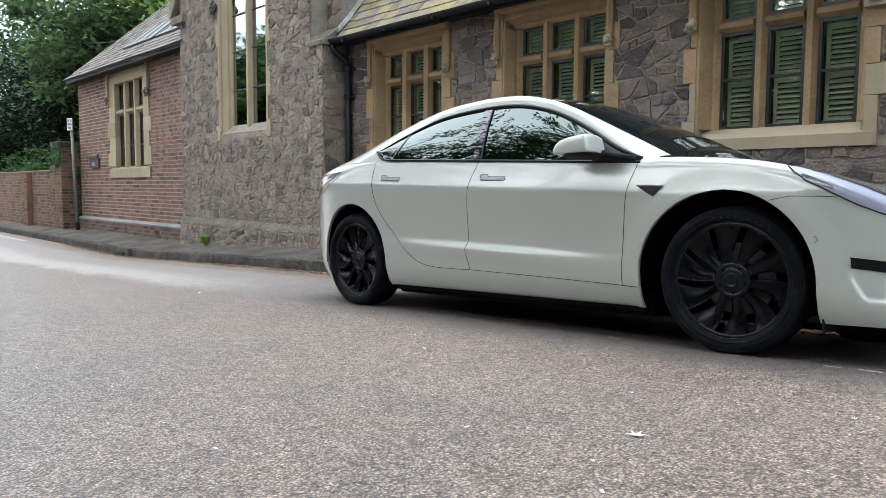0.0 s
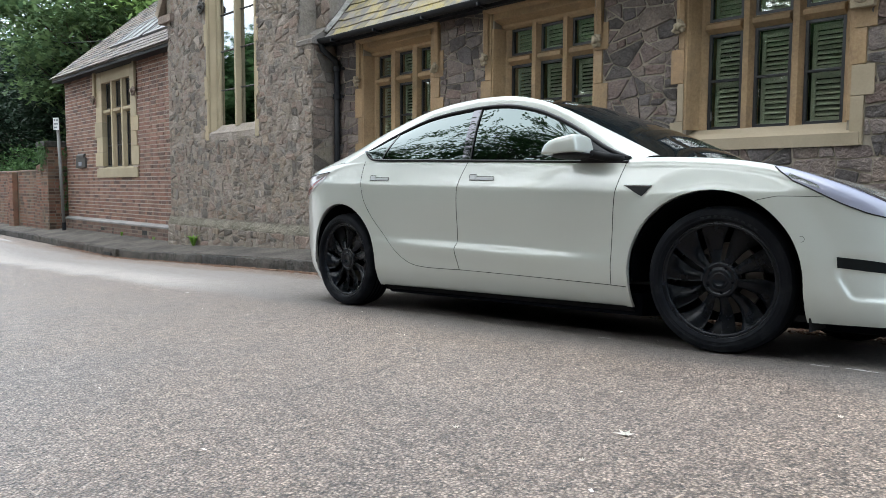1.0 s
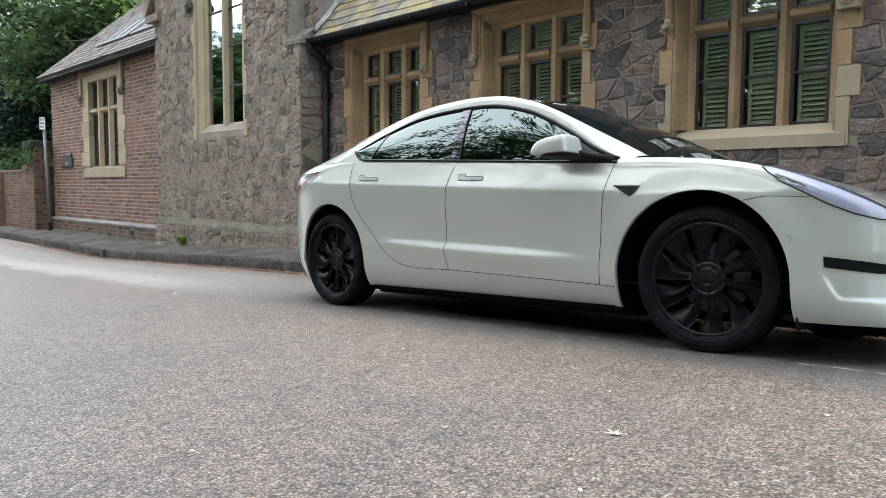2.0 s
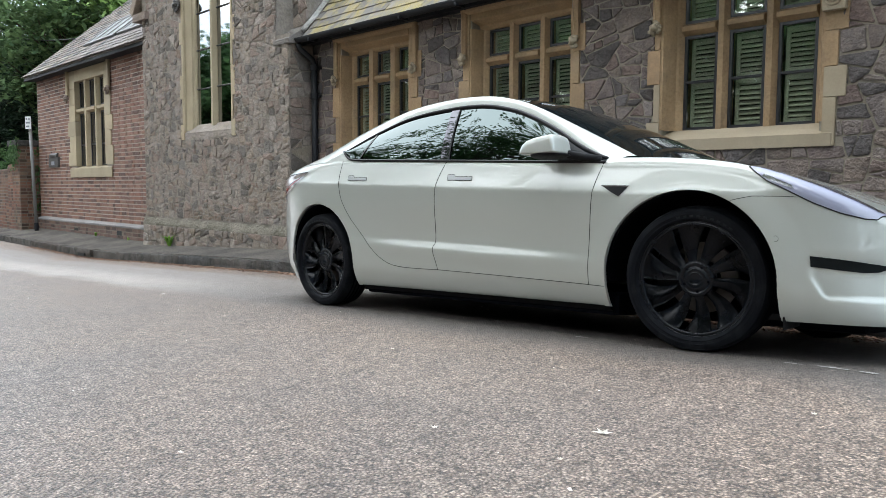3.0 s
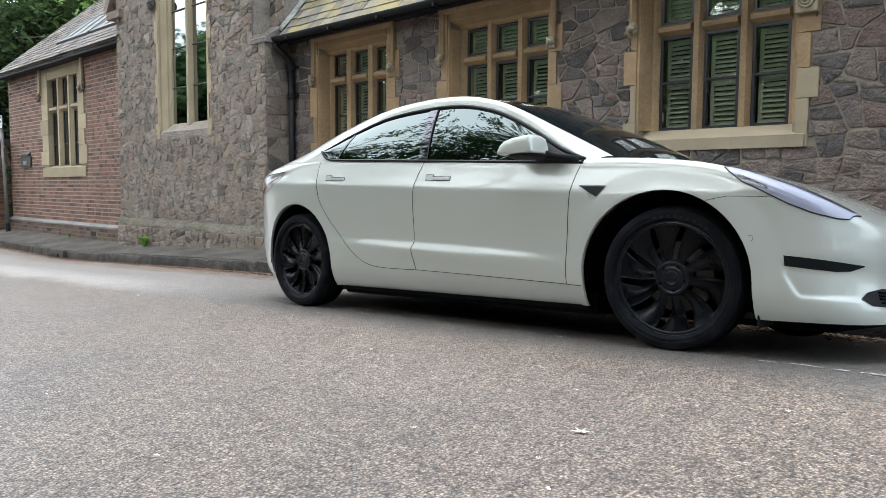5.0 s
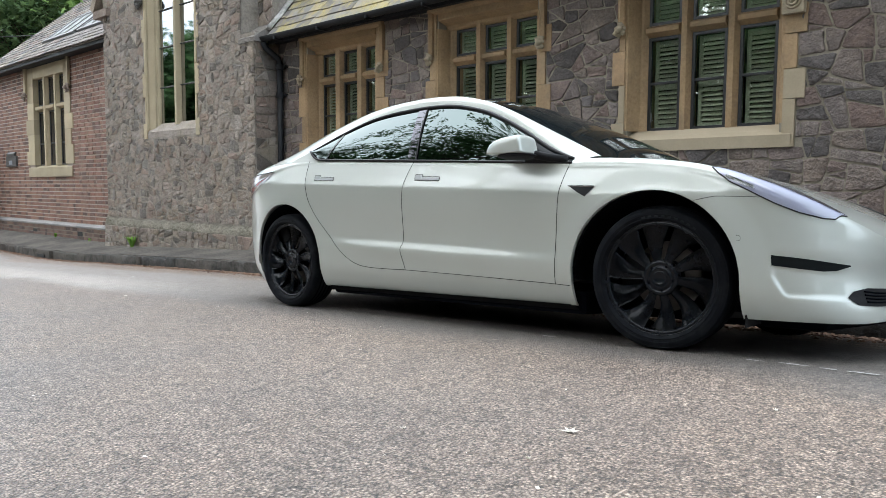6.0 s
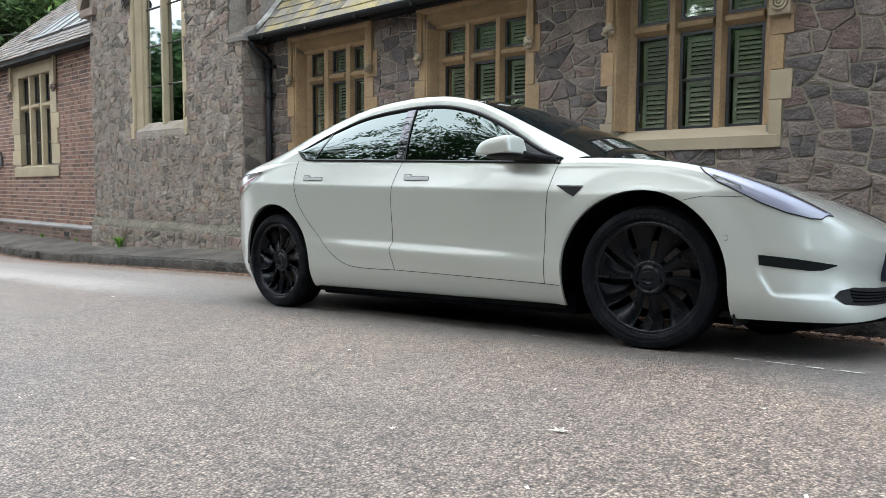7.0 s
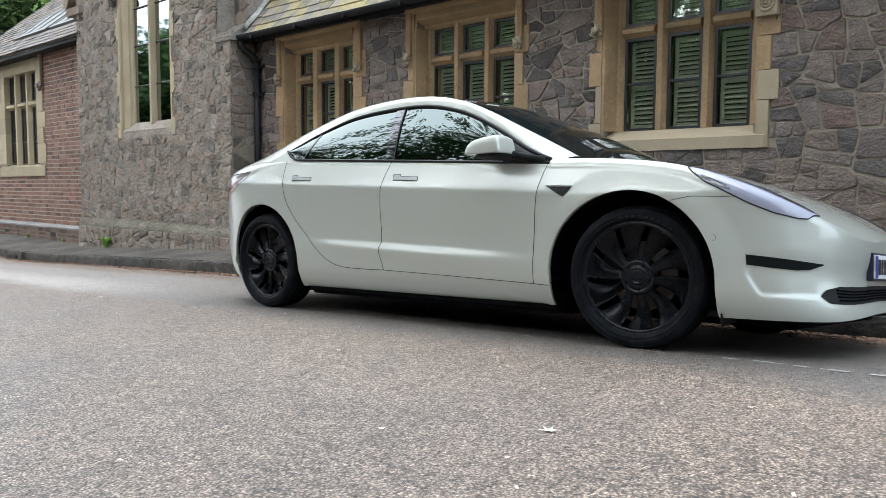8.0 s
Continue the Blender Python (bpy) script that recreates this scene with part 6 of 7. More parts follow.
    part("plate_band", box(2.2965, 2.2985, -0.223, -0.180, 0.363, 0.467), PLATE_BLUE, plate)
    for k in range(7):
        y = -0.168 + k * 0.054 + (0.02 if k > 3 else 0)
        part("bar", box(2.2965, 2.2985, y, y + 0.036, 0.380, 0.450), LAMP_DARK, plate)
    # roof glass, windscreen and rear window
    part("roof_glass", sheet(100, 24, lambda u, v: roof_point(u, v * 2 - 1)), ROOF_GLASS, car, "black panoramic glass roof and windscreen", smooth=True)
    # floor pan
    part("floor_pan", box(-2.0, 2.1, -0.66, 0.66, 0.125, 0.24, 0.03), LINER, car)
    part("battery_tray", box(-1.0, 1.02, -0.83, 0.83, 0.122, 0.24, 0.02), LINER, car)
    for ax in (AXLE_F, AXLE_R):
        for s in (-1, 1):
            w = wheel(car, ax, s * 0.795, s > 0, 11 if ax > 0 else -7, 7 if ax > 0 else 0)
            w.location.z += road_z(ax, 0.905 + s * 0.795) - street_z(ax)
    return car


def lean(car, slope, pivot):
    """Settles the car on the cambered road: its kerb side sits lower, each wheel stands on the asphalt."""
    m = Matrix.Identity(4)
    m[2][1], m[2][3] = -slope, slope * pivot
    seen = set()
    for ob in car.children_recursive:
        if ob.type != "MESH" or ob.name.startswith("wheel") and not ob.name.startswith("wheel_arch") or (ob.parent and ob.parent.name.startswith("wheel")):
            continue
        if ob.data.name not in seen:
            seen.add(ob.data.name)
            ob.data.transform(m)
            ob.data.update()


car = build_car()
lean(car, 0.09, -0.87)
car.matrix_basis = Matrix.Translation((0, 0.905, 0)) @ pose(0, 0, 0, 0, -math.degrees(math.atan(0.04)), 0)


# ---- trees ----
def tree(name, at, height, crown_r, crown_low, leaves, leaf_size, leaf_mat, label, seed, trunk_r=0.3, clumps=60, squash=0.9, lobed=False):
    rng = random.Random(seed)
    root = thing(name, label, "tree", at=at)
    bm = bmesh.new()
    top = Vector((rng.uniform(-0.4, 0.4), rng.uniform(-0.4, 0.4), height * 0.8))
    spine = [Vector((0, 0, -0.3)).lerp(top, i / 7) + Vector((rng.uniform(-0.15, 0.15), rng.uniform(-0.15, 0.15), 0)) * (i > 0) for i in range(8)]
    add_tube(bm, spine, [trunk_r * (1 - 0.11 * i) for i in range(8)], 10)
    centres = []
    cz = (height + crown_low) / 2
    hz = (height - crown_low) / 2
    for k in range(clumps):
        while True:
            d = Vector((rng.uniform(-1, 1), rng.uniform(-1, 1), rng.uniform(-1, 1)))
            if 0.25 < d.length < 1:
                break
        d *= d.length ** -0.35
        c = Vector((d.x * crown_r, d.y * crown_r, cz + d.z * hz * squash))
        centres.append(c)
        s = spine[min(7, max(2, int(7 * max(0.2, (c.z - 1.0) / height * 0.8))))]
        mid = s.lerp(c, 0.5) + Vector((rng.uniform(-0.3, 0.3), rng.uniform(-0.3, 0.3), rng.uniform(0.0, 0.5)))
        if k % 2 == 0:
            add_tube(bm, [s, s.lerp(mid, 0.6), mid, mid.lerp(c, 0.6), c], [trunk_r * 0.24, trunk_r * 0.2, trunk_r * 0.15, trunk_r * 0.09, trunk_r * 0.03], 5, False)
    part("trunk", bm, BARK, root, smooth=True)
    verts, faces = [], []
    per = leaves // clumps
    for c in centres:
        spread = crown_r * rng.uniform(0.16, 0.30)
        for _ in range(per):
            o = Vector((rng.gauss(0, 1), rng.gauss(0, 1), rng.gauss(0, 0.32 if lobed else 0.62))) * spread * 0.62
            p = c + o
            a = Vector((rng.uniform(-1, 1), rng.uniform(-1, 1), rng.uniform(-0.5, 0.35))).normalized()
            b = a.cross(Vector((rng.uniform(-0.5, 0.5), rng.uniform(-0.5, 0.5), 1))).normalized()
            s = leaf_size * rng.uniform(0.6, 1.25)
            n = len(verts)
            droop = Vector((0, 0, -0.25 * s))
            if lobed:
                tips = ((-0.5, 0.0), (-0.18, 0.16), (-0.12, 0.5), (0.12, 0.2), (0.42, 0.36), (0.6, 0.0), (0.42, -0.36), (0.12, -0.2), (-0.12, -0.5), (-0.18, -0.16))
                verts += [p + a * s * q + b * s * r + droop * (q + 0.5 + abs(r)) for q, r in tips]
                faces.append(tuple(range(n, n + len(tips))))
                continue
            verts += [p - a * s * 0.5, p - b * s * 0.42 + droop * 0.3, p + a * s * 0.55 + droop, p + b * s * 0.42 + droop * 0.3]
            faces.append((n, n + 1, n + 2, n + 3))
    me = bpy.data.meshes.new("crown")
    me.from_pydata([tuple(v) for v in verts], [], faces)
    me.materials.append(leaf_mat)
    ob = new("crown", me)
    ob.parent = root
    return root


tree("yew_tree", (-34, 8.5, -0.7), 8.6, 5.0, 0.0, 70000, 0.17, LEAF_DARK, "dark dense yew tree behind the boundary wall", 1, 0.5, 120)
tree("yew_tree", (-26.5, 8.6, -0.7), 8.0, 4.0, 0.0, 70000, 0.16, LEAF_DARK, "dark dense yew tree beside the brick wing", 2, 0.5, 120)
tree("yew_tree", (-41, 7.5, -0.7), 9.5, 5.0, 0.0, 26000, 0.18, LEAF_DARK, "dark dense yew tree behind the boundary wall", 8, 0.5, 100)
tree("sycamore_tree", (-24.5, 7.2, -0.7), 11.5, 4.0, 2.6, 27000, 0.20, LEAF_SYCAMORE, "leafy sycamore hanging over the boundary wall", 3, 0.3, 170, lobed=True)
tree("sycamore_tree", (-20, 10.5, -0.7), 14, 5.2, 3.5, 28000, 0.215, LEAF_BRIGHT, "bright young sycamore behind the slate roof", 4, 0.35, 170, lobed=True)
tree("sycamore_tree", (-48, 14.0, -0.7), 15, 7, 1.0, 20000, 0.26, LEAF_MID, "tall leafy tree in the distance", 5, 0.4, 80)
tree("shrub", (-24.5, 4.6, -0.6), 2.7, 1.3, 0.6, 5000, 0.10, LEAF_MID, "green shrub above the brick boundary wall", 6, 0.08, 40)
tree("shrub", (-29.0, 4.9, -0.6), 2.9, 1.6, 0.6, 6000, 0.10, LEAF_MID, "green shrub above the brick boundary wall", 7, 0.08, 40)
def open_tree(name, at, height, reach, low, leaf_size, leaf_mat, label, seed, trunk_r=0.28, per_twig=7):
    """A broad tree with forking limbs and sprays of leaves along its twigs, open enough to see the sky through."""
    rng = random.Random(seed)
    root = thing(name, label, "tree", at=at)
    bm = bmesh.new()
    verts, faces = [], []

    def spray(p, n, spread):
        for _ in range(n):
            q = p + Vector((rng.gauss(0, 1), rng.gauss(0, 1), rng.gauss(0, 0.5))) * spread
            a = Vector((rng.uniform(-1, 1), rng.uniform(-1, 1), rng.uniform(-0.5, 0.3))).normalized()
            b = a.cross(Vector((rng.uniform(-0.6, 0.6), rng.uniform(-0.6, 0.6), 1))).normalized()
            size = leaf_size * rng.uniform(0.6, 1.3)
            k = len(verts)
            verts.extend(tuple(v) for v in (q - a * size * 0.5, q - b * size * 0.4, q + a * size * 0.55, q + b * size * 0.4))
            faces.append((k, k + 1, k + 2, k + 3))

    def limb(p, d, length, r, depth):
        pts, q = [p], p
        for i in range(5):
            d = (d + Vector((rng.gauss(0, 0.17), rng.gauss(0, 0.17), rng.gauss(0.03, 0.12)))).normalized()
            q = q + d * length / 5
            pts.append(q)
            if depth >= 2 and i > 0:
                spray(q, per_twig // 2, 0.16)
        add_tube(bm, pts, [r * (1 - 0.14 * i) for i in range(6)], 5 if depth else 8, False)
        if depth == 3:
            spray(q, per_twig, 0.22)
            return
        for i in range((5, 4, 4)[depth]):
            k = rng.randint(2, 5)
            side = Vector((rng.uniform(-1, 1), rng.uniform(-1, 1), rng.uniform(-0.35, 0.45))).normalized()
            limb(pts[k], (d * 0.55 + side * 0.8).normalized(), length * rng.uniform(0.5, 0.7), r * (1 - 0.14 * k) * 0.62, depth + 1)

    stem = [Vector((rng.uniform(-0.12, 0.12) * i, rng.uniform(-0.12, 0.12) * i, -0.3 + (height * 0.62 + 0.3) * i / 6)) for i in range(7)]
    add_tube(bm, stem, [trunk_r * (1 - 0.11 * i) for i in range(7)], 10)
    count = 11
    for i in range(count):
        k = i / (count - 1)
        z = low + (height * 0.62 - low) * k
        seg = min(5, int(6 * (z + 0.3) / (height * 0.62 + 0.3)))
        f = 6 * (z + 0.3) / (height * 0.62 + 0.3) - seg
        p = stem[seg].lerp(stem[seg + 1], min(1.0, f))
        a = i * 2.4 + rng.uniform(-0.4, 0.4)
        rise = 0.15 + 0.9 * k
        limb(p, Vector((math.cos(a), math.sin(a), rise)).normalized(), reach * (1.0 - 0.3 * k) * rng.uniform(0.5, 0.65), trunk_r * 0.36 * (1 - 0.4 * k), 0)
    part("trunk", bm, BARK, root, smooth=True)
    me = bpy.data.meshes.new("crown")
    me.from_pydata(verts, [], faces)
    me.materials.append(leaf_mat)
    ob = new("crown", me)
    ob.parent = root
    return root


# trees across the road, behind the camera: they show in the windows and on the paint
# lime trees past x = 12 are unseen, added to block eastern sky glare
for k, (x, y, h) in enumerate(((-21.5, -11.5, 13.5), (-15.5, -11.0, 15.5), (-8.5, -10.2, 18), (-2.5, -10.6, 18.5), (3.5, -10.4, 18.5), (9.5, -10.8, 16), (15.5, -10.8, 15), (21.5, -11.2, 14))):
    if x < 0:
        open_tree("lime_tree", (x, y + 1.0, -0.4), h * 1.2, 8.5, 8.0, 0.17, LEAF_MID, "open-limbed leafy street tree across the road", 11 + k)
    else:
        tree("lime_tree", (x, y, -0.4), h, 4.8, 8.0, 19000, 0.18, LEAF_MID, "leafy street tree across the road", 11 + k, 0.3, 140)
# the tree at x = 30 is unseen, added for the same blocking
for k, (x, y) in enumerate(((-37, -13.5), (-29, -14.5), (-43, -10.5), (-22, -21), (-12, -20), (-2, -21), (8, -20), (19, -19), (30, -16))):
    tree("park_tree", (x, y, -0.6), 10.5, 6.0 if x > -28 else 4.5, 0.2, 32000, 0.40, LEAF_MID, "tall dense tree in the park across the road", 31 + k, 0.35, 80)
hedge = thing("hedge", "clipped green hedge across the road", "hedge")
verts, faces = [], []
rng = random.Random(50)
for _ in range(16000):
    x, y, z = rng.uniform(-35, 25), -11.6 + rng.choice((-0.5, 0.5)) * rng.random() ** 0.3, -0.5 + 1.9 * rng.random() ** 0.7
    s = rng.uniform(0.08, 0.16)
    a, b = rng.uniform(0, 6.28), rng.uniform(-0.8, 0.8)
    d, e = Vector((math.cos(a), math.sin(a), b)) * s, Vector((-math.sin(a), math.cos(a), rng.uniform(-1, 1))) * s
    p = Vector((x, y, z))
    n = len(verts)
    verts += [tuple(p - d), tuple(p - e * 0.6), tuple(p + d), tuple(p + e * 0.6)]
    faces.append((n, n + 1, n + 2, n + 3))
me = bpy.data.meshes.new("leaves")
me.from_pydata(verts, [], faces)
me.materials.append(LEAF_MID)
ob = new("leaves", me)
ob.parent = hedge
# added backing of dark leaves that blocks sky gaps behind the yews
hedge = thing("hedge", "dark leaf backing added behind the boundary wall trees", "hedge")
verts, faces = [], []
rng = random.Random(51)
for _ in range(26000):
    p = Vector((rng.uniform(-75, -18), 13.5 + rng.uniform(-0.7, 0.7), -0.6 + 8.6 * rng.random()))
    s = rng.uniform(0.18, 0.34)
    a = rng.uniform(0, 6.28)
    d, e = Vector((math.cos(a), rng.uniform(-0.4, 0.4), math.sin(a))) * s, Vector((-math.sin(a), rng.uniform(-0.4, 0.4), math.cos(a))) * s
    n = len(verts)
    verts += [tuple(p - d), tuple(p - e), tuple(p + d), tuple(p + e)]
    faces.append((n, n + 1, n + 2, n + 3))
me = bpy.data.meshes.new("leaves")
me.from_pydata(verts, [], faces)
me.materials.append(LEAF_DARK)
ob = new("leaves", me)
ob.parent = hedge


ivy = thing("ivy", "dark green ivy hanging over the gate pier", "ivy")
verts, faces = [], []
rng = random.Random(60)
for _ in range(900):
    if rng.random() < 0.55:
        p = Vector((-17.99, 3.12 + rng.gauss(0, 0.10), 0.2 + 1.6 * rng.random() ** 1.6))
    else:
        p = Vector((-18.35 + rng.gauss(0, 0.17), 2.53, 1.92 - abs(rng.gauss(0, 0.28))))
    p += Vector((rng.uniform(0, 0.04), -rng.uniform(0.0, 0.05), 0))
    s, a = rng.uniform(0.03, 0.06), rng.uniform(0, 6.28)
    d = Vector((math.cos(a), rng.uniform(-0.4, 0.4), math.sin(a))) * s
    e = Vector((-math.sin(a), rng.uniform(-0.4, 0.4), math.cos(a))) * s * 0.8
    n = len(verts)
    verts += [tuple(p - d), tuple(p - e), tuple(p + d), tuple(p + e)]
    faces.append((n, n + 1, n + 2, n + 3))
me = bpy.data.meshes.new("leaves")
me.from_pydata(verts, [], faces)
me.materials.append(LEAF_MID)
ob = new("leaves", me)
ob.parent = ivy


cable = thing("telephone_cable", "thin black overhead telephone cable between roof and trees", "cable")
ends = Vector((-18.05, 3.95, 4.62)), Vector((-33.6, 5.6, 7.75))
part("wire", tube([ends[0].lerp(ends[1], i / 24) - Vector((0, 0, 0.35 * math.sin(math.pi * i / 24))) for i in range(25)], 0.012, 6), IRON, cable)
part("bracket", tube([(-18.0, 3.95, 4.50), (-18.05, 3.95, 4.63)], 0.02, 8), IRON, cable)

# unseen trees, added to block low light from the east
for k, (x, y) in enumerate(((34, -6.5), (36, -1.5), (35, 3.5))):
    tree("street_tree", (x, y, 0.3), 8, 3.4, 0.6, 9000, 0.34, LEAF_MID, "unseen leafy tree added to block low light from the east", 71 + k, 0.3, 70)


# ---- bricks, stones and slates, one by one ----
def front(y):
    return lambda u, v, out: (u, y - out, v)


win_holes = [(w[0] - 0.01, w[1] + 0.01, SILL_LOW, HEAD + 0.05) for w in WINDOWS]
rubble(main_wall, "stone", split_cells(TOWER_X1, 4.4, -0.1, 2.92, 0.155, 1.3, 0.0125, win_holes, 8), front(MAIN_Y), 0.014, RUBBLE, 81, (-0.9, 1.75), RUBBLE_REST)
# the tower: smaller, rougher stones
holes = [(WIN_X0 - 0.06, WIN_X1 + 0.06, 1.58, 5.0), (SHOULDER_X, TOWER_X1, SHOULDER_Z - 0.12, 7.0)]
rubble(tower_wall, "stone", split_cells(TOWER_X0, TOWER_X1, 0.26, 4.2, 0.125, 1.3, 0.015, holes, 18), front(TOWER_Y), 0.021, GREY_RUBBLE, 82, (-7.5, -6.0), GREY_RUBBLE_REST)


def smeared(x0, x1, z0, z1, y, gaps, step=0.022, low=0.0145, top_of=None, material=None, name="mortar_coat", label="rough grey mortar smeared over the stones"):
    """A rough coat of mortar that half covers the stones."""
    nx, nz = round((x1 - x0) / step), round((z1 - z0) / step)
    verts, faces, index = [], [], {}
    for i in range(nx):
        for j in range(nz):
            a, c = x0 + (x1 - x0) * (i + 0.5) / nx, z0 + (z1 - z0) * (j + 0.5) / nz
            if any(h[0] < a < h[1] and h[2] < c < h[3] for h in gaps):
                continue
            quad = []
            for p, q in ((i, j), (i + 1, j), (i + 1, j + 1), (i, j + 1)):
                if (p, q) not in index:
                    x, z = x0 + (x1 - x0) * p / nx, z0 + (z1 - z0) * q / nz
                    d = noise.noise((x * 5, 3.0, z * 7)) * 0.010 + noise.noise((x * 13, 7.0, z * 17)) * 0.010 + noise.noise((x * 30, 1.0, z * 34)) * 0.006
                    index[p, q] = len(verts)
                    verts.append((x, y - low - d - (top_of(z) if top_of else 0), z))
                quad.append(index[p, q])
            faces.append(quad)
    me = bpy.data.meshes.new(name)
    me.from_pydata(verts, [], faces)
    me.materials.append(material or GREY_MORTAR)
    me.shade_smooth()
    ob = new(name, me)
    ob.parent = tower_wall
    tagged(ob, label)


smeared(TOWER_X0, TOWER_X1, 0.24, 4.4, TOWER_Y, [(WIN_X0 - 0.03, WIN_X1 + 0.03, 1.60, 5.0), (SHOULDER_X, TOWER_X1, SHOULDER_Z - 0.10, 7.0)])
smeared(TOWER_X0 - 0.06, TOWER_X1 + 0.06, -0.45, 0.115, TOWER_Y - 0.045, [], 0.022, 0.010)
smeared(TOWER_X0 - 0.06, TOWER_X1 + 0.06, 0.11, 0.29, TOWER_Y - 0.045, [], 0.02, 0.016, lambda z: -0.055 * blend(0, 1, (z - 0.11) / 0.18), LEDGE_MOSS, "plinth_ledge", "weathered mossy sloping ledge")
rubble(tower_wall, "stone", split_cells(TOWER_X0 - 0.06, TOWER_X1 + 0.06, -0.42, 0.11, 0.13, 1.4, 0.014, [], 19), front(TOWER_Y - 0.045), 0.023, GREY_RUBBLE, 83)
rubble(tower_wall, "stone", rubble_cells(SHOULDER_X, TOWER_X1, SHOULDER_Z + 0.15, 4.2, 0.2, 1.2, 0.016, [], 20), front(TOWER_Y + 0.30), 0.02, GREY_RUBBLE, 84)
side = lambda u, v, out: (TOWER_X1 + out, u, v)
rubble(tower_wall, "stone", split_cells(TOWER_Y, MAIN_Y - 0.01, -0.2, SHOULDER_Z - 0.14, 0.17, 1.3, 0.014, [], 21), side, 0.012, GREY_RUBBLE, 85)


def brick_courses(parent, x0, x1, z0, z1, y, gauge, holes, material, rest_material, split_x, name, seed, length=0.235, place=None):
    """Bricks in courses with a header now and then; those east of split_x are parts, the others are joined."""
    rng = random.Random(seed)
    place = place or (lambda u, v, out: (u, y - out, v))
    shared = {}
    verts, faces = [], []
    n = round((z1 - z0) / gauge)
    for j in range(n):
        z = z0 + (j + 0.5) * (z1 - z0) / n
        x, k = x0 - length * (0.25 if j % 2 else 0.87), j
        while x < x1:
            w = length if k % 2 else length / 2
            k += 1
            a, b = max(x, x0) + 0.008, min(x + w, x1) - 0.008
            x += w
            if b - a < 0.04 or any(h[0] < (a + b) / 2 < h[1] and h[2] < z < h[3] for h in holes):
                continue
            for h in holes:
                if h[2] < z < h[3]:
                    if a < h[0] < b:
                        b = h[0]
                    if a < h[1] < b:
                        a = h[1]
            hz, out, e = gauge / 2 - 0.0095, 0.004 + rng.uniform(0, 0.004), 0.003
            loop = [(a, z - hz, -0.01), (b, z - hz, -0.01), (b, z + hz, -0.01), (a, z + hz, -0.01), (a, z - hz, out - e), (b, z - hz, out - e), (b, z + hz, out - e), (a, z + hz, out - e),
                    (a + e, z - hz + e, out), (b - e, z - hz + e, out), (b - e, z + hz - e, out), (a + e, z + hz - e, out)]
            quads = [(0, 1, 5, 4), (1, 2, 6, 5), (2, 3, 7, 6), (3, 0, 4, 7), (4, 5, 9, 8), (5, 6, 10, 9), (6, 7, 11, 10), (7, 4, 8, 11), (8, 9, 10, 11)]
            if (a + b) / 2 > split_x:
                me = bpy.data.meshes.new(name)
                me.from_pydata([place(*p) for p in loop], [], quads)
                me.materials.append(material)
                ob = new(name, me)
                ob.parent = parent
            else:
                first = len(verts)
                verts += [place(*p) for p in loop]
                faces += [tuple(i + first for i in q) for q in quads]
    if verts:
        me = bpy.data.meshes.new(name + "_rest")
        me.from_pydata(verts, [], faces)
        me.materials.append(rest_material)
        ob = new(name + "work", me)
        ob.parent = parent
        tagged(ob, kind="stuff")


bw_hole = (BW["x0"] - 0.0, BW["x1"] + 0.0, BW["z0"], BW["z1"] + 0.05)
brick_courses(brick_wall, BRICK_X0, TOWER_X0, 0.05, 3.42, BRICK_Y, 0.08, [bw_hole], BRICK, BRICK_REST, -12.2, "brick", 41)
brick_courses(brick_wall, BRICK_X0 - 0.05, TOWER_X0 - 0.06, -0.59, -0.035, BRICK_Y - 0.06, 0.08, [(-15.4, -15.15, -0.23, -0.13), (-12.9, -12.65, -0.2, -0.1)], PLINTH_BRICK, PLINTH_REST, -11.9, "brick", 42)
brick_courses(pier, -18.62, -18.02, -0.45, 1.80, 2.56, 0.08, [], OLD_BRICK, BRICK_REST, -19.0, "brick", 43)
brick_courses(pier, -19.06, -18.63, -0.45, 1.30, 2.56, 0.08, [], OLD_BRICK, OLD_BRICK_REST, -30, "brick", 47)
brick_courses(pier, 2.56, 3.3, -0.45, 1.80, 0, 0.08, [], OLD_BRICK, BRICK_REST, -19.0, "brick", 44, place=lambda u, v, out: (-18.02 + out, u, v))
brick_courses(garden_wall, -21.42, -20.88, -0.45, 1.2, 2.42, 0.08, [], OLD_BRICK, OLD_BRICK_REST, -30, "brick", 46)
brick_courses(garden_wall, -40.0, -19.06, -0.45, 1.18, 2.56, 0.08, [(-21.4, -20.9, -1, 1.2)], OLD_BRICK, OLD_BRICK_REST, -20.4, "brick", 45)


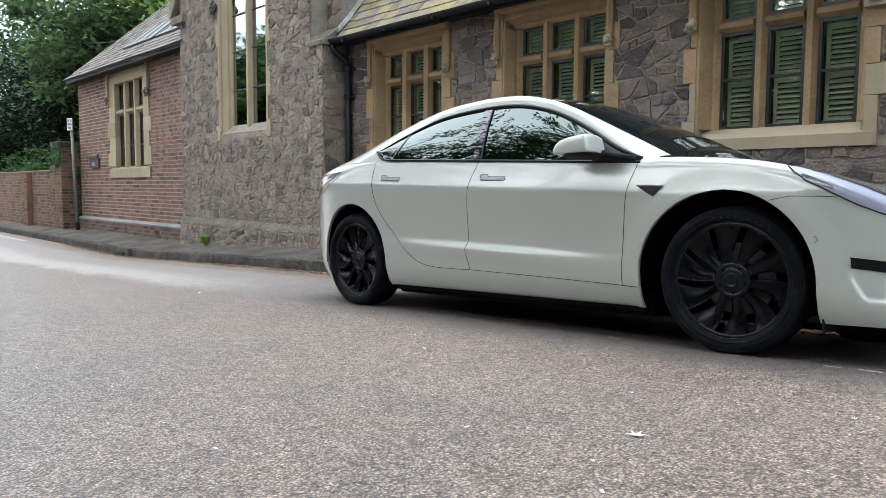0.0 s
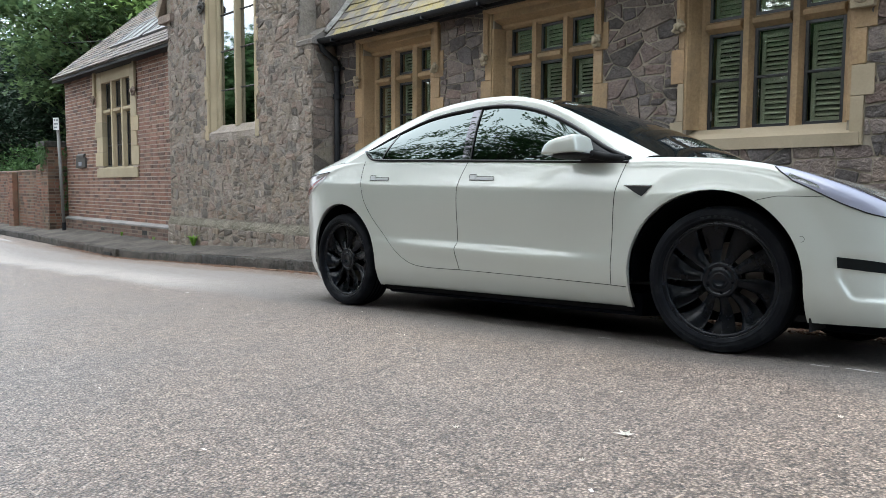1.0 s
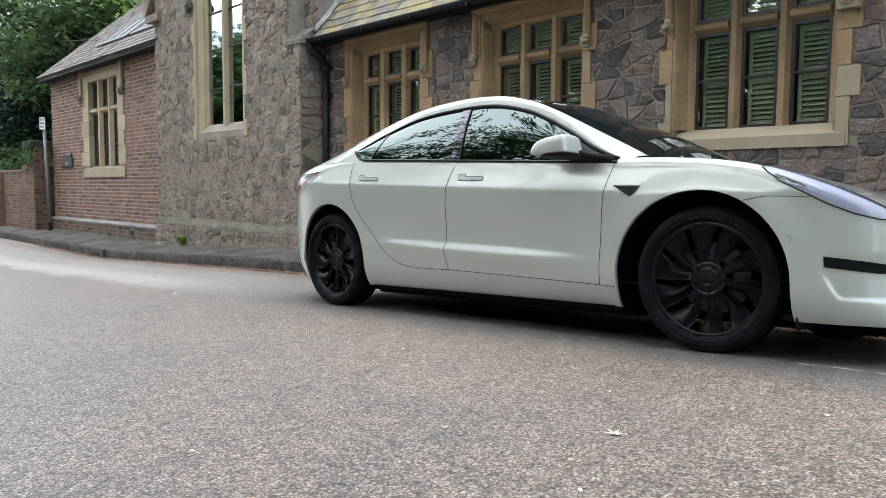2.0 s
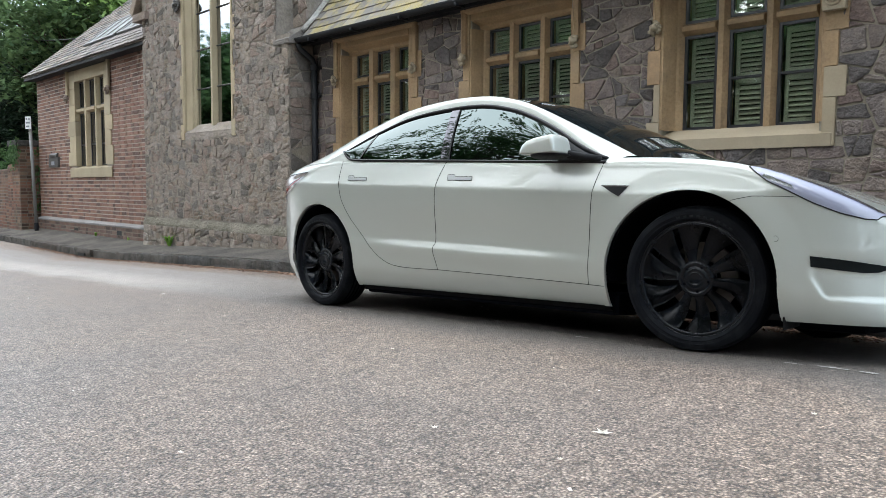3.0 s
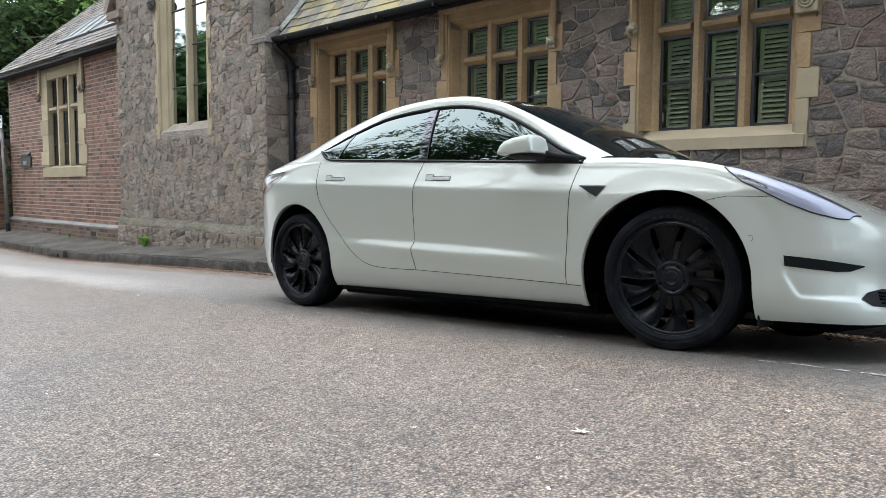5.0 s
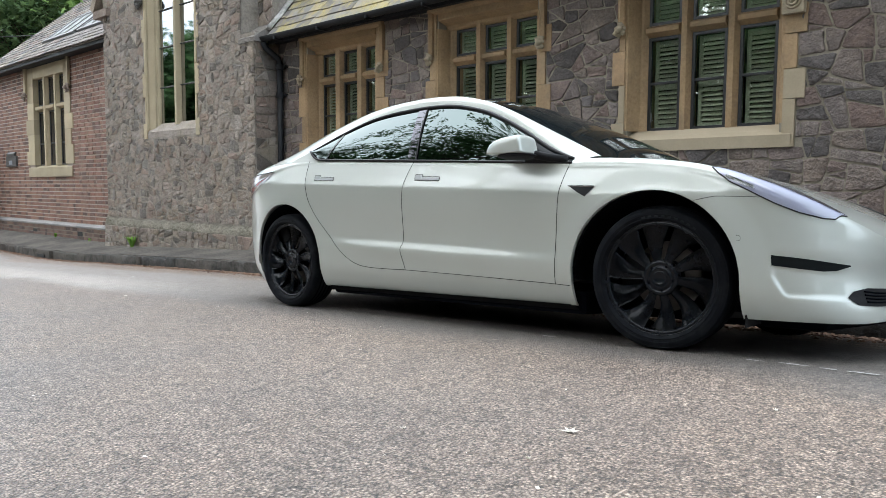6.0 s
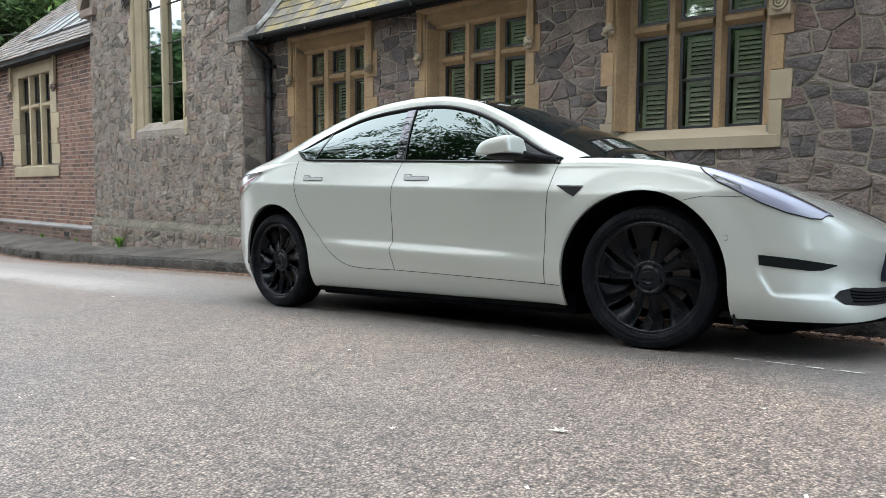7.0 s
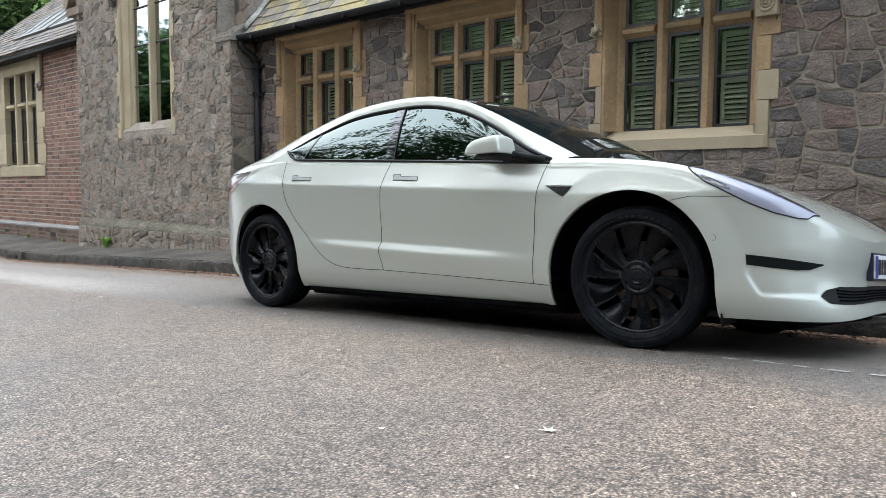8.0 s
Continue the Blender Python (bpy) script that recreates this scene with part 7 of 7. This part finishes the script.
def slates(roof, f, x0, x1, rows, gauge, width, material, split_x, seed, name="slate", holes=()):
    rng = random.Random(seed)
    verts, faces = [], []
    for j in range(rows):
        x = x0 + (width / 2 if j % 2 else 0) - width * 0.4
        while x < x1:
            w = width * rng.uniform(0.8, 1.2)
            a, b = max(x, x0) + 0.003, min(x + w, x1) - 0.003
            x += w
            up0, up1 = j * gauge - 0.03 + rng.uniform(-0.014, 0.014), (j + 1) * gauge + 0.05
            if b - a < 0.05 or any(h[0] < (a + b) / 2 < h[1] and h[2] < (j + 0.5) * gauge < h[3] for h in holes):
                continue
            lift, tip = 0.015 + rng.uniform(0, 0.007), rng.uniform(-0.008, 0.008)
            pts = [(a, up0, lift), (b, up0 + tip, lift), (b, up1, 0.002), (a, up1, 0.002), (a, up0, lift - 0.014), (b, up0 + tip, lift - 0.014), (b, up1, -0.012), (a, up1, -0.012)]
            quads = [(0, 1, 2, 3), (4, 7, 6, 5), (0, 4, 5, 1), (1, 5, 6, 2), (3, 7, 4, 0)]
            if (a + b) / 2 > split_x:
                me = bpy.data.meshes.new(name)
                me.from_pydata([tuple(f(*p)) for p in pts], [], quads)
                me.materials.append(material)
                ob = new(name, me)
                ob.parent = roof
            else:
                k = len(verts)
                verts += [tuple(f(*p)) for p in pts]
                faces += [tuple(i + k for i in q) for q in quads]
    if verts:
        me = bpy.data.meshes.new("slating")
        me.from_pydata(verts, [], faces)
        me.materials.append(material)
        ob = new("slating", me)
        ob.parent = roof
        tagged(ob, kind="stuff")


slates(roof, on_main_roof, TOWER_X1 + 0.10, 0.5, 10, 0.17, 0.25, SLATE, -9.0, 61)
slates(wing_roof, on_brick_roof, BRICK_X0 - 0.12, TOWER_X0 + 0.1, 29, 0.168, 0.27, GREY_SLATE, -13.6, 62, holes=((-15.3, -13.55, 0.75, 1.75), (-13.35, -11.6, 0.75, 1.75)))


# ---- leaf litter, weeds and fallen leaves ----
def flakes(name, label, category, count, spread, size, material, seed, ground):
    rng = random.Random(seed)
    root = thing(name, label, category, kind="stuff")
    verts, faces = [], []
    for _ in range(count):
        x, y = spread(rng)
        p = Vector((x, y, ground(x, y) + rng.uniform(0.003, 0.012)))
        a, s = rng.uniform(0, math.tau), size * rng.uniform(0.5, 1.4)
        d = Vector((math.cos(a), math.sin(a), rng.uniform(-0.4, 0.4))) * s
        e = Vector((-math.sin(a), math.cos(a), rng.uniform(-0.5, 0.5))) * s * 0.55
        n = len(verts)
        verts += [tuple(p - d), tuple(p - e), tuple(p + d), tuple(p + e + Vector((0, 0, 0.004)))]
        faces.append((n, n + 1, n + 2, n + 3))
    me = bpy.data.meshes.new(name)
    me.from_pydata(verts, [], faces)
    me.materials.append(material)
    ob = new("flakes", me)
    ob.parent = root


def along_kerb(rng):
    x = rng.choice((rng.uniform(-7.5, 5.0), rng.uniform(-3.0, 4.0), rng.uniform(-15, -4)))
    return x, KERB_Y - 0.01 - abs(rng.gauss(0, 0.09 if x < -1 else 0.17))


flakes("leaf_litter", "brown dry leaf litter lying along the kerb", "leaf litter", 11000, along_kerb, 0.016, LITTER, 71, road_z)
flakes("fallen_petals", "small pale petals and grit scattered on the asphalt", "petals", 90, lambda r: (r.uniform(-9, 4), r.uniform(-2.6, 1.2)), 0.006, PETAL, 72, road_z)


def fallen_leaf(x, y, size, turn):
    root = thing("fallen_leaf", "small pale star-shaped leaf lying on the asphalt", "leaf", group="fallen leaves", at=(x, y, road_z(x, y) + 0.005))
    bm = bmesh.new()
    ring = []
    for k in range(10):
        a = turn + k * math.tau / 10
        r = size * (1.0 if k % 2 == 0 else 0.42) * (1 + 0.25 * math.sin(k * 2.3))
        ring.append(bm.verts.new((r * math.cos(a), r * math.sin(a), 0.006 if k % 2 == 0 else 0.0)))
    c = bm.verts.new((0, 0, 0.004))
    for k in range(10):
        bm.faces.new((ring[k], ring[(k + 1) % 10], c))
    bmesh.ops.solidify(bm, geom=bm.faces, thickness=0.0008)
    bmesh.ops.recalc_face_normals(bm, faces=bm.faces)
    part("blade", bm, PETAL, root)


for x, y, s, a in ((1.875, -1.343, 0.030, 0.3), (1.468, -1.635, 0.012, 1.0), (1.93, -1.62, 0.010, 2.0), (0.35, -0.85, 0.010, 0.7), (2.25, -0.75, 0.012, 1.9), (-3.2, -0.4, 0.015, 0.2)):
    fallen_leaf(x, y, s, a)


def weed(x, y, height, blades, seed):
    rng = random.Random(seed)
    root = thing("weed", "tuft of bright green weed at the foot of the wall", "weed", group="weeds", at=(x, y, walk_z(x, y)))
    bm = bmesh.new()
    for k in range(blades):
        a, lean, h = rng.uniform(0, math.tau), rng.uniform(0.3, 1.0), height * rng.uniform(0.6, 1.2)
        d = Vector((math.cos(a), math.sin(a), 0))
        s = Vector((-math.sin(a), math.cos(a), 0)) * height * 0.10
        pts = [Vector((0, 0, 0)) + d * 0.02, d * lean * h * 0.4 + Vector((0, 0, h * 0.7)), d * lean * h * 0.9 + Vector((0, 0, h * 0.85))]
        v = [bm.verts.new(pts[0] - s * 0.4), bm.verts.new(pts[0] + s * 0.4), bm.verts.new(pts[1] + s), bm.verts.new(pts[1] - s), bm.verts.new(pts[2])]
        bm.faces.new((v[0], v[1], v[2], v[3]))
        bm.faces.new((v[3], v[2], v[4]))
    part("tuft", bm, WEED, root)


weed(-9.72, 2.62, 0.20, 34, 1)
weed(-13.9, 2.88, 0.10, 14, 2)
weed(-12.2, 2.90, 0.07, 10, 3)
